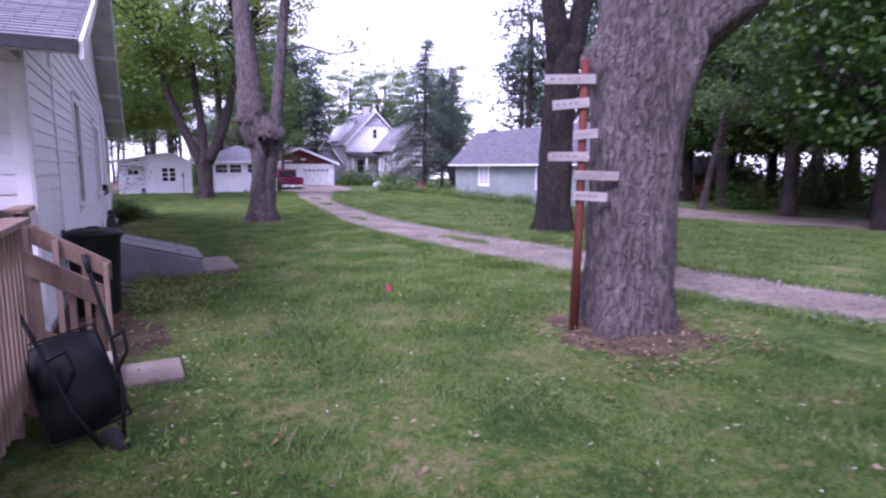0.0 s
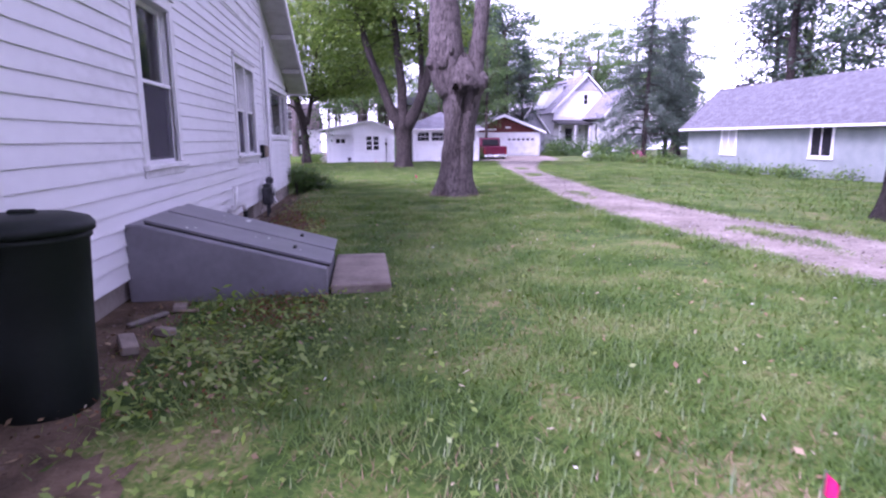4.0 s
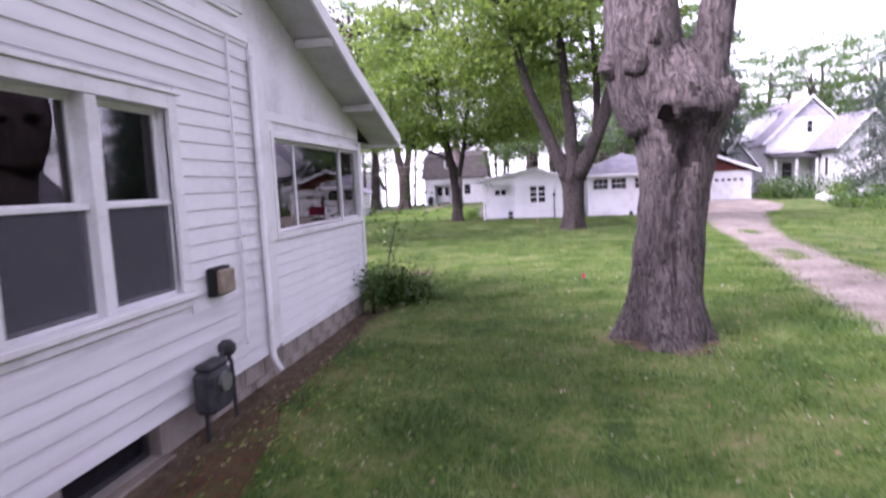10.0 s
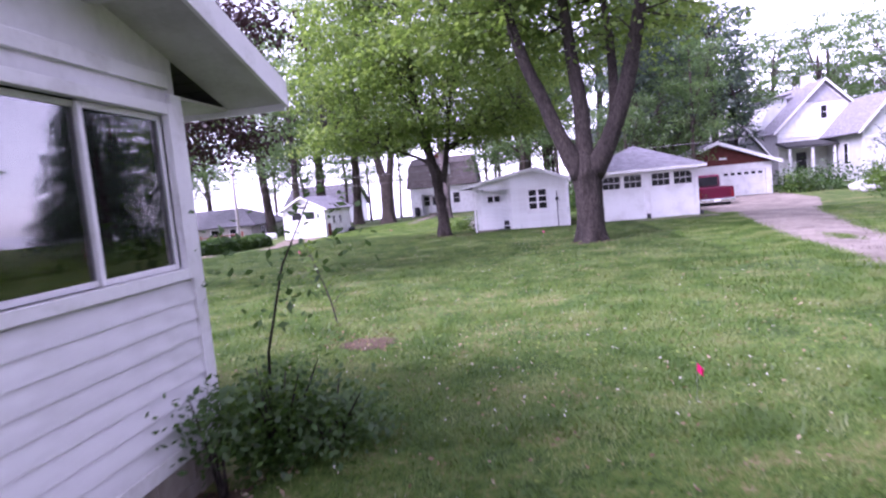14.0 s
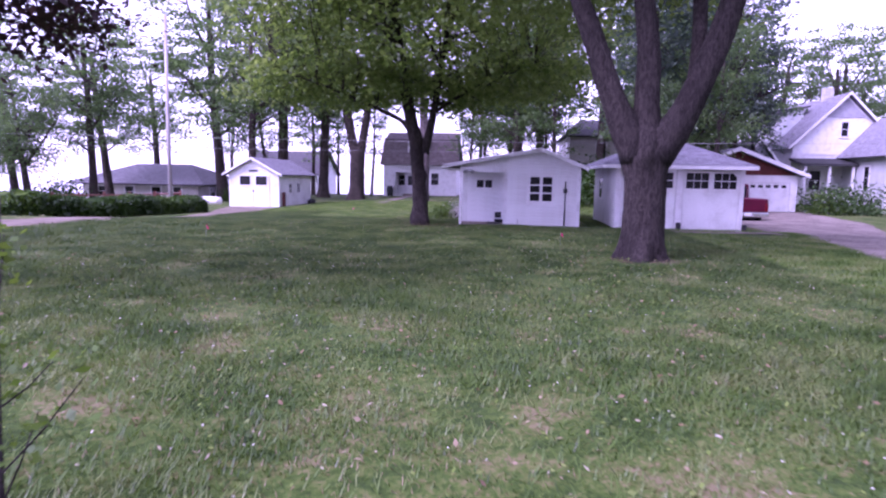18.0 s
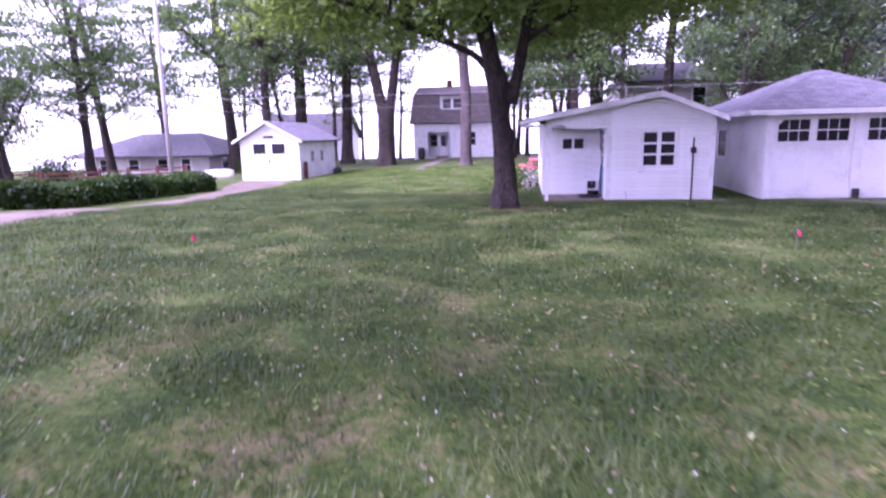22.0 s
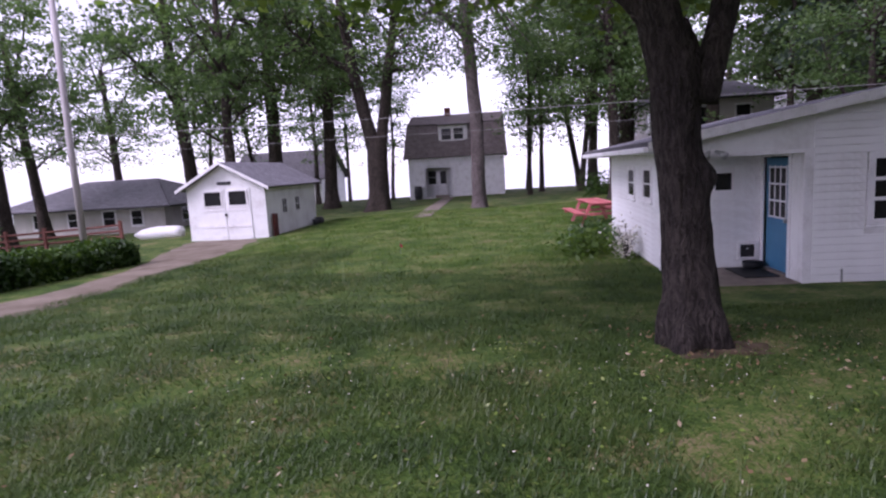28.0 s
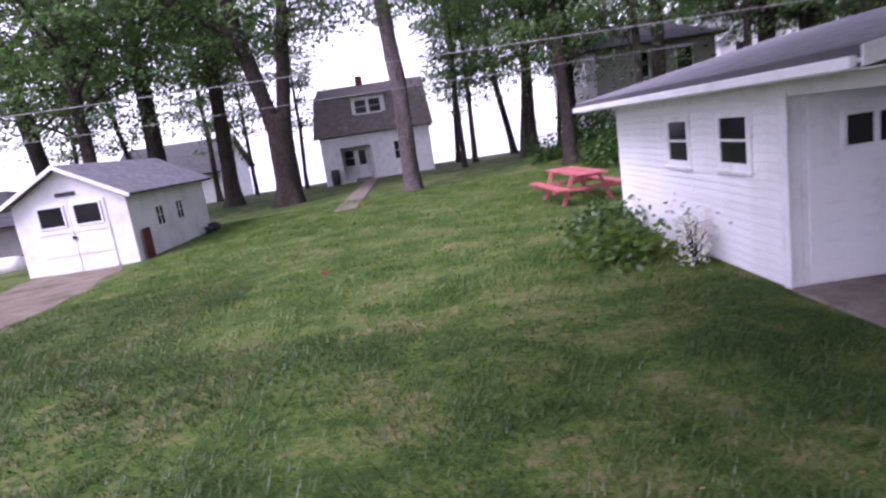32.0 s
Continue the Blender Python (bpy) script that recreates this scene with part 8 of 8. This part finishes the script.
def conifer(seed, height, reach, base):
    rng = np.random.default_rng(seed)
    t = thing("spruce", "tall blue-green spruce with drooping boughs", "tree", (0, 0, 0))
    part("trunk", trunk_bm([(0, 0, -0.5, 0.3), (0, 0, 0.5, 0.24), (0, 0, height * 0.5, 0.16), (0, 0, height, 0.03)], 0.25, 5, 12), M_BARKD, t, smooth=True)
    bm, cs = bmesh.new(), []
    z = base
    while z < height - 0.2:
        n = 7 if z < height * 0.7 else 5
        for k in range(n):
            a = rng.uniform(0, 6.28)
            l = reach * (1 - (z - base * 0.5) / height) ** 0.85 * rng.uniform(0.55, 1.1)
            end = np.array([l * math.cos(a), l * math.sin(a), z - 0.28 * l + rng.uniform(-0.2, 0.3)])
            o = np.array([0, 0, z])
            mid = (o + end) / 2 + np.array([0, 0, 0.12 * l])
            tube([o, mid, end], [0.045, 0.03, 0.01], 5, bm, caps=False)
            for s in np.linspace(0.3, 1.0, max(3, int(l * 2.6))):
                q = (1 - s) ** 2 * o + 2 * s * (1 - s) * mid + s * s * end
                cs.append(q)
        z += 0.5
    tagged(part("bough_work", bm, M_BARKD, t), kind="stuff")
    v, f = leaf_cloud(cs + [np.array([0, 0, z]) for z in np.arange(height * 0.5, height, 0.12)], 28, (0.27, 0.27, 0.2), 0.2, rng, 0.4, 0.28, 0.7)
    part("needles", soup("needles", v, f, M_NEEDLE), M_NEEDLE, t)
    return t


K4 = conifer(51, 14.0, 5.2, 2.0)
K5 = tree("pine_tree", "dark tall pine with a ragged crown", [(0, 0, -0.5, 0.34), (0, 0, 0.6, 0.28), (0, 0, 6, 0.22), (0.2, 0, 12, 0.14)],
          [[(0, 0, 5, 0.08), (1.8, 0.3, 5.6, 0.06), (3.4, 0.4, 6.6, 0.02)], [(0, 0, 6.5, 0.08), (-1.8, 0.4, 7.2, 0.06), (-3.2, 0.4, 8.2, 0.02)], [(0, 0, 8, 0.07), (0.4, 1.8, 8.8, 0.05), (0.6, 3, 9.6, 0.02)]],
          [((0.1, 0, 10.2), (3.2, 3.2, 4.4), 66, 46, 0.28), ((0, 0, 5.6), (3.4, 3.4, 1.5), 22, 36, 0.26)], M_NEEDLE, M_BARKD, 44, 0.3, floor=2.6)


K6 = tree("woodland_tree", "dense dark-leaved tree of the woods, used too as added unseen shade", [(0, 0, -0.5, 0.34), (0, 0, 0.6, 0.28), (0.05, 0, 2.5, 0.25), (0, 0, 5, 0.2), (0, 0, 9, 0.1)],
          [[(0, 0, 2.8, 0.13), (1.6, 0.3, 4.0, 0.09), (3.2, 0.4, 5.0, 0.03)], [(0, 0, 3.2, 0.13), (-1.6, -0.3, 4.4, 0.09), (-3.2, -0.5, 5.2, 0.03)], [(0, 0, 3.8, 0.1), (0.2, -1.7, 5.0, 0.07), (0.3, -3.2, 5.8, 0.03)]],
          [((0, 0, 7.6), (4.2, 4.2, 4.6), 150, 64, 0.3), ((0, 0, 3.6), (4.0, 4.0, 1.2), 60, 50, 0.28)], M_LEAFD, M_BARKD, 45, 0.35, floor=2.4)


def plant_out(first, places, seed, lean=0.035):
    """Set the first tree and its copies at (x, y, scale)."""
    r = random.Random(seed)
    for k, (x, y, s) in enumerate(places):
        m = Matrix.Translation(on(x, y)) @ Matrix.Rotation(r.gauss(0, lean), 4, "X") @ Matrix.Rotation(r.gauss(0, lean), 4, "Y") @ Matrix.Rotation(r.uniform(0, 6.28), 4, "Z") @ Matrix.Diagonal((s * r.uniform(0.92, 1.1), s * r.uniform(0.92, 1.1), s, 1))
        if k:
            copy_thing(first, m)
        else:
            last = m
    first.matrix_basis = last


plant_out(K1, [(12.6, 71.5, 1.3), (8.2, 73.5, 1.35), (3.4, 74.5, 1.3), (17.5, 74, 1.2), (-19.6, 68.2, 1.1), (-19.9, 75.5, 1.65), (-16.4, 76.5, 1.5), (-24.7, 73.4, 1.45), (-30, 64, 1.0), (-33, 70, 1.1), (-38, 60, 1.1), (1.2, 66, 0.95), (14.5, 70.5, 1.05), (13, 72, 1.1), (1.5, 76, 1.0), (28.5, 22, 1.0), (25, 16, 0.9), (31, 15, 1.0), (35, 21, 1.1), (40, 30, 1.1), (30, 92, 1.25), (36, 90, 1.25), (33, 86, 1.15), (26, 98, 1.3), (39, 82, 1.15), (17, 96, 1.25), (37, 70, 1.1), (41, 55, 1.1), (-42, 50, 1.1), (-36, 82, 1.1), (20, 100, 1.2), (38, 2, 1.1), (33, -8, 1.1), (-45, 70, 1.2), (24.5, 101, 1.25), (31.5, 98, 1.35), (35.5, 78, 1.1), (22, 108, 1.4)], 1)
plant_out(K2, [(-27.5, 55, 0.75), (-23.8, 47.5, 0.5), (-33, 50, 0.8), (-31, 58, 0.9), (14, 66.5, 0.85), (8, 57.5, 0.7), (36, 45, 1.0), (36, 88, 1.1), (11, 60, 0.8), (-38, 45, 1.0), (33, 62, 0.8)], 2)
plant_out(K3, [(-18.2, 81, 1.0), (-17.4, 85, 0.9), (-1.6, 80, 1.0), (0.4, 73, 1.0), (3.8, 64.5, 1.0), (-2.6, 76, 0.8), (-22, 78, 1.0), (4.0, 75.5, 1.0), (10.8, 69.5, 1.1), (-27, 80, 1.0), (27.5, 17.5, 0.95), (24.2, 19.8, 0.9), (18, 80, 1.1), (-13.5, 84, 0.9), (12.2, 57.6, 0.85), (-2.4, 84.5, 1.1), (1.6, 84, 1.25), (3.4, 77.5, 0.75), (-20.5, 86, 1.1)], 3, 0.07)
plant_out(K4, [(24.5, 52, 1.0), (27.2, 53.5, 0.8), (31, 58, 0.9)], 4)
plant_out(K5, [(9.2, 58.8, 0.95), (16.2, 66.5, 1.0), (13.8, 69.8, 1.05), (30.5, 34, 1.15), (29, 41, 1.1), (34, 38, 1.2), (32, 47, 0.95), (28.5, 29, 1.0), (18.8, 69.5, 0.7)], 5)
# first five: unseen trees added behind the start to shade the house front
plant_out(K6, [(-8, -7, 1.0), (-3, -10, 1.1), (3.5, -11, 1.0), (9.5, -9, 1.0), (-13, -3, 1.0), (22.2, 11, 0.95), (26.5, 7, 1.0), (24, 1.5, 1.0), (29, -4, 1.1), (31.5, 9, 1.05), (33, 30, 1.0), (20, -6, 1.0), (26, -14, 1.1), (27, 13.5, 1.0), (24.8, 4.5, 1.0), (29.5, 0, 1.1), (33, 6, 1.15), (37, 12, 1.2), (30.2, 25.8, 1.0), (36, -2, 1.2), (27.6, -8, 1.1), (41, 20, 1.25), (43, 8, 1.2), (22.5, -2.5, 1.0), (46, 40, 1.2), (47, -4, 1.2), (45, 14, 1.2), (50, 24, 1.2), (41, 27.5, 1.0), (52, 12, 1.2), (46, 31, 1.1), (55, 30, 1.2), (54, 2, 1.2), (60, 44, 1.1), (60.5, 41, 1.2), (58, 37.5, 1.1), (62, 48, 1.2), (64, 34, 1.2)], 6)
rnd = random.Random(12)
KB = shrub("thicket", "dense green thicket at the edge of the yard", "thicket", 0, 0, 1.5, 1.5, 1.7, 900, 0.2, M_LEAFD, 61, 9)
BUSH = [(56, 41.5, 2.0), (57, 38, 2.0), (55, 44.5, 2.0), (58, 34, 2.0), (59, 47, 2.0), (39, 16, 1.5), (43, 20, 1.7), (46, 10, 1.7), (44, 24.5, 1.6), (36, 9.5, 1.4), (34, 3, 1.4), (40, 5, 1.6), (49, 18, 1.8), (50, 30, 1.8), (3.2, 60, 1.0), (5, 62.5, 1.2), (7.5, 60.8, 1.1), (9.2, 63, 1.3), (4, 66, 1.3), (6.8, 67.5, 1.4), (2, 63.5, 0.8), (10.5, 58.2, 1.0), (12, 64, 1.3), (0.8, 68.5, 0.7), (3.4, 71, 1.1), (10.5, 52.4, 0.6), (6.5, 54.5, 0.8), (19.4, 59.5, 0.8), (20.3, 62, 1.0), (22, 61, 0.9), (25, 61, 0.9), (-22, 70, 0.8), (-31, 62, 1.0), (-35, 66, 1.1), (-40, 56, 1.3), (23, 22.5, 0.7), (27, 19.5, 0.9), (31, 18, 1.2), (29.5, 11.5, 1.1), (26, 10, 0.8), (33, 13, 1.2), (28, 2, 1.1), (24, 6, 0.8), (35, 26, 1.3), (-28, 84, 1.0), (29, 46, 1.0), (27, 44, 0.9), (-37, 75, 1.2), (27.5, 60.5, 1.0)]
z0 = ground_z(0, 0)
for k, (x, y, s) in enumerate(BUSH):
    copy_thing(KB, Matrix.Translation((x, y, ground_z(x, y) - z0 * s)) @ Matrix.Rotation(rnd.uniform(0, 6.28), 4, "Z") @ Matrix.Diagonal((s, s * rnd.uniform(0.8, 1.2), s * rnd.uniform(0.8, 1.1), 1)))
KB.matrix_basis = Matrix.Translation((8.6, 70.5, ground_z(8.6, 70.5))) @ Matrix.Diagonal((1.3, 1.3, 1.2, 1))

# ---- grass, weeds, litter ----
rng = np.random.default_rng(77)
TRUNKS = [(4.45, 4.55, 0.6), (3.22, 18.5, 0.62), (3.17, 34.9, 0.58), (-2.28, 42, 0.34), (-7.1, 28.8, 0.25)]


def bare(x, y):
    """Where no grass grows."""
    out = (x > np.interp(y, [n[0] for n in DRIVE], [n[1] for n in DRIVE]) - 0.05) & (x < np.interp(y, [n[0] for n in DRIVE], [n[2] for n in DRIVE]) + 0.05)
    out |= (x < -0.68) & (y > 6.5) & (y < 20.6)
    out |= (x < -0.24) & (y < 7)
    out |= (x < 1.3) & (x > -1) & (y > 9.5) & (y < 10.96)
    out |= (x > -0.28) & (x < 0.22) & (y > 4.83) & (y < 5.41)
    out |= (x > -1.4) & (x < 3.7) & (y > 43.95) & (y < 52.4)
    out |= (x > 4.3) & (x < 9.3) & (y > 45.4) & (y < 51.2)
    for tx, ty, r in TRUNKS:
        out |= (x - tx) ** 2 + (y - ty) ** 2 < r * r
    return out


def soft_noise(x, y, size, seed):
    """Smooth noise from 0 to 1 over the plan."""
    g = np.random.default_rng(seed).uniform(0, 1, (64, 64))
    u, v = (0.8 * x + 0.6 * y) / size + 500, (0.8 * y - 0.6 * x) / size + 500
    i, j = np.floor(u).astype(int), np.floor(v).astype(int)
    a, b = u - i, v - j
    a, b = a * a * (3 - 2 * a), b * b * (3 - 2 * b)
    at = lambda p, q: g[p % 64, q % 64]
    return (at(i, j) * (1 - a) + at(i + 1, j) * a) * (1 - b) + (at(i, j + 1) * (1 - a) + at(i + 1, j + 1) * a) * b


def thin(x, y):
    """How thick the grass stands: sparse round trunks, on worn spots and beside the house."""
    d = np.ones(len(x))
    for cx, cy, r in ((4.3, 4.3, 1.15), (3.2, 18.4, 0.9), (3.2, 34.7, 1.2), (-2.3, 41.9, 0.9), (-0.6, 23.5, 0.6), (0.5, 4.4, 0.9), (0.35, 6.6, 0.7), (0.5, 2.2, 0.8), (-0.05, 6.3, 0.7), (1.05, 6.3, 0.7), (2.3, 6.1, 0.6), (0.7, 4.0, 0.7), (1.9, 8.8, 0.7), (2.0, 2.2, 0.6), (1.6, 12.6, 0.6), (-0.2, 25.3, 0.8), (1.0, 23.8, 0.8), (-2.6, 29.0, 0.8)):
        d *= np.clip(((x - cx) ** 2 + (y - cy) ** 2) / (r * r), 0.12, 1)
    d = d * np.clip(1.9 * soft_noise(x, y, 0.8, 12) * (0.5 + soft_noise(x, y, 0.25, 13)), 0.12, 1)
    return np.where(y < 21, d * np.clip((x + 0.3) / 0.6, np.where(x < -0.4, 0.06, 0.3), 1), d)


def scatter(x0, x1, y0, y1, n):
    x, y = rng.uniform(x0, x1, n), rng.uniform(y0, y1, n)
    keep = ~bare(x, y) & (rng.uniform(0, 1, n) < thin(x, y))
    return x[keep], y[keep]


GX, GY = np.arange(-40, 45, 0.25), np.arange(-6, 75, 0.25)
GZ = np.array([[ground_z(a, b) for a in GX] for b in GY])


def ground_many(x, y):
    u, v = (x - GX[0]) / 0.25, (y - GY[0]) / 0.25
    i, j = u.astype(int), v.astype(int)
    a, b = u - i, v - j
    return (GZ[j, i] * (1 - a) + GZ[j, i + 1] * a) * (1 - b) + (GZ[j + 1, i] * (1 - a) + GZ[j + 1, i + 1] * a) * b


def blades(x, y, h, w):
    lush = 0.35 + 0.75 * soft_noise(x, y, 1.3, 3) + 0.5 * soft_noise(x, y, 0.35, 4)
    z, m = ground_many(x, y), len(x)
    hh = h * lush * rng.uniform(0.5, 1.3, m)
    ang = rng.uniform(0, 6.28, m)
    far = hh * rng.uniform(0.5, 2.2, m)
    lean = np.stack([np.cos(ang), np.sin(ang)], 1) * far[:, None]
    dx, dy = -np.sin(ang) * w * 0.5, np.cos(ang) * w * 0.5
    a = np.stack([x - dx, y - dy, z - 0.005], 1)
    b = np.stack([x + dx, y + dy, z - 0.005], 1)
    c = np.stack([x + lean[:, 0], y + lean[:, 1], z + hh], 1)
    return np.stack([a, b, c], 1).reshape(-1, 3)


def grass(name, zones, label, mat, fade=None):
    """Blades over (x0, x1, y0, y1, number, height, width). fade: thins them out from one y to another."""
    vs = []
    for x0, x1, y0, y1, n, h, w in zones:
        x, y = scatter(x0, x1, y0, y1, n)
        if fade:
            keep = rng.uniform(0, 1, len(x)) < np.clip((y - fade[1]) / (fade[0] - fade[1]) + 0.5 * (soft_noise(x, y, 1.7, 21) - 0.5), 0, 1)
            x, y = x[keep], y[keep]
        vs.append(blades(x, y, h, w))
    v = np.concatenate(vs)
    return tagged(new(name, soup(name, v, np.arange(len(v)).reshape(-1, 3), mat)), label, "grass", kind="stuff")


grass("grass", [(-0.75, 5.3, -2, 22.5, 320000, 0.05, 0.008), (5.6, 8.5, 20.6, 43.5, 40000, 0.06, 0.014), (-13, -8.2, 24, 30, 16000, 0.07, 0.016), (-13, -8.2, 52, 66, 36000, 0.07, 0.016), (-8.5, 9, 48, 66, 160000, 0.07, 0.016), (6.8, 20, 0, 45, 110000, 0.07, 0.02)], "short rough grass blades of the lawn", M_GRASS)
grass("grass", [(-8.2, 5.6, 20.6, 34, 430000, 0.055, 0.010)], "short rough grass blades of the lawn", M_GRASS, (24, 34))
# lush blades whose colour holds part of the shade under the trees
grass("lush_grass", [(-8.2, 5.6, 22, 34, 380000, 0.055, 0.010)], "lush green grass, its colour darkened for the shade of the trees", M_LUSHSHADE, (34, 24))
grass("lush_grass", [(-8.2, 5.6, 34, 44, 330000, 0.055, 0.010), (-8.2, 8.5, 44, 48, 70000, 0.06, 0.012), (-13, -8.2, 29, 53, 130000, 0.065, 0.014)], "lush green grass, its colour darkened for the shade of the trees", M_LUSHSHADE)
# tufts along the crown and the verges of the drive
y = rng.uniform(-2, 44, 130000)
l_, r_ = (np.interp(y, [n[0] for n in DRIVE], [n[k] for n in DRIVE]) for k in (1, 2))
where = rng.integers(0, 4, len(y))
x = np.where(where == 0, (l_ + r_) / 2 + rng.normal(0, 0.13, len(y)), np.where(where == 1, r_ + rng.normal(-0.02, 0.17, len(y)), l_ + rng.normal(0.02, 0.17, len(y))))
keep = (where > 0) | (soft_noise(x * 0.5, y * 0.4, 0.6, 8) > 0.66)
v = blades(x[keep], y[keep], 0.05, 0.012)
v[:, 2] += 0.02
tagged(new("verge_grass", soup("verge_grass", v, np.arange(len(v)).reshape(-1, 3), M_GRASS)), "sparse grass creeping into the gravel drive", "grass", kind="stuff")


def flakes(name, zones, size, mat, label, category, lift=0.02, sigma=0.03, slim=0.62):
    cs = []
    for x0, x1, y0, y1, n in zones:
        x, y = rng.uniform(x0, x1, n), rng.uniform(y0, y1, n)
        cs.append(np.array([(a, b, ground_z(a, b) + lift) for a, b in zip(x, y)]))
    v, f = leaf_cloud(np.concatenate(cs), 1, (0.01, 0.01, sigma), size, rng, 1.6, slim)
    return tagged(new(name, soup(name, v, f, mat)), label, category, kind="stuff")


flakes("leaf_litter", [(3.3, 5.4, 3.2, 5.3, 900), (-0.2, 0.9, 2.0, 6.4, 120), (-0.2, 0.6, 7.2, 9.4, 120), (2.2, 4.2, 17.3, 19.6, 160), (1.6, 4.8, 33, 36.5, 220), (-3.0, -1.0, 40.8, 42.6, 320), (-1.1, -0.1, 23.0, 24.0, 120), (-0.6, 5, -1, 22, 1000), (-8, 6, 20, 44, 2400), (-0.75, -0.1, 6.9, 9.4, 130), (-0.75, -0.15, 11, 20.4, 260)], 0.04, M_DEAD, "dry brown leaves scattered over the ground", "leaf litter", 0.035)
flakes("rusty_leaves", [(-0.5, 0.1, 11.0, 15.2, 2400), (-0.3, 0.45, 11.6, 14.4, 2200), (-0.45, 0.2, 15.2, 17.5, 500), (0.15, 0.75, 8.7, 9.5, 900), (-0.3, 0.4, 7.2, 9.4, 350)], 0.024, M_RUSTLEAF, "rust-coloured low leaves along the foundation", "ground cover", 0.035, 0.02)
flakes("bark_chips", [(-0.8, -0.35, 6.9, 9.4, 500), (-0.8, -0.4, 11, 20.3, 2200), (3.5, 5.2, 3.4, 5.2, 700), (2.5, 4.0, 17.6, 19.2, 350)], 0.024, M_CHIP, "brown bark chips and crumbs on the bare soil", "mulch", 0.022, 0.006, 0.45)
flakes("pale_leaf_litter", [(-7, 5, 20.5, 42, 2200), (-0.4, 5, -1, 22, 800), (2.0, 4.0, 15.8, 19.5, 120), (-0.5, 1.0, 15, 20.5, 90)], 0.036, M_PALELEAF, "pale curled leaf scraps lying in the grass", "leaf litter", 0.045, 0.015, 0.36)
flakes("clover_blossom", [(-7, 5, 20.5, 42, 1500), (-0.3, 5, -1, 22, 320)], 0.02, M_BLOSSOM, "white clover blossoms in the grass", "clover", 0.06, 0.015)
flakes("broad_weeds", [(0.2, 4.8, 5, 21, 500), (-7, 5, 21, 42, 4000)], 0.036, M_CLOVER, "broad-leaved weeds and clover in the lawn", "weeds", 0.05, 0.02)
flakes("broad_weeds", [(-0.2, 0.9, 7.4, 9.5, 620), (-0.1, 0.6, 6.4, 8.0, 120), (0.2, 1.6, 6.6, 9.4, 260), (-0.3, 0.5, 2.6, 7.2, 300), (-0.4, 0.6, 11, 16.5, 520), (0.05, 0.5, 11.9, 12.9, 260)], 0.04, M_CLOVER, "pale broad-leaved weeds beside the house", "weeds", 0.06, 0.03)
# plantain rosettes and coarse weeds in the corner by the bulkhead
tips = []
for k in range(24):
    a, b = rng.uniform(-0.15, 0.75), rng.uniform(7.3, 9.45)
    tips += [(a + rng.normal(0, 0.03), b + rng.normal(0, 0.03), ground_z(a, b) + rng.uniform(0.03, 0.14)) for _ in range(rng.integers(3, 9))]
v, f = leaf_cloud(tips, 2, (0.05, 0.05, 0.03), 0.07, rng, 0.9, 0.42)
tagged(new("coarse_weeds", soup("coarse_weeds", v, f, M_CLOVER)), "coarse pale weeds growing beside the bulkhead", "weeds", kind="stuff")
# thin dry stems on the worn spots of the lawn
vs = []
for x, y, r, n in ((1.05, 6.3, 0.4, 700), (2.3, 6.1, 0.35, 400), (0.7, 4.0, 0.4, 500), (1.9, 8.8, 0.4, 400), (2.0, 2.2, 0.4, 400), (1.6, 12.6, 0.4, 300), (-0.2, 25.3, 0.5, 500), (1.0, 23.8, 0.5, 500), (-2.6, 29.0, 0.6, 500), (-1.5, 26.5, 0.9, 700), (1.6, 27.5, 0.9, 600)):
    vs.append(blades(rng.normal(x, r, n), rng.normal(y, r, n), 0.035, 0.007))
v = np.concatenate(vs)
tagged(new("dry_grass", soup("dry_grass", v, np.arange(len(v)).reshape(-1, 3), M_DEAD)), "dry straw-coloured stems on worn spots of the lawn", "dry grass", kind="stuff")
# loose stones of the drive
y = rng.uniform(2, 44, 26000)
l_, r_ = (np.interp(y, [n[0] for n in DRIVE], [n[k] for n in DRIVE]) for k in (1, 2))
side = rng.uniform(0, 1, len(y))
x = l_ + (r_ - l_) * (0.5 + (side - 0.5) * 1.04)
c = np.stack([x, y, ground_many(x, y) + 0.03 + 0.01 * (np.cos((x - l_) / (r_ - l_) * 12.57) - 1)], 1)
v, f = leaf_cloud(c, 1, (0.01, 0.01, 0.004), 0.034, rng, 2.5, 0.85)
tagged(new("loose_gravel", soup("loose_gravel", v, f, M_PEBBLE)), "loose mixed stones scattered over the drive", "gravel", kind="stuff")
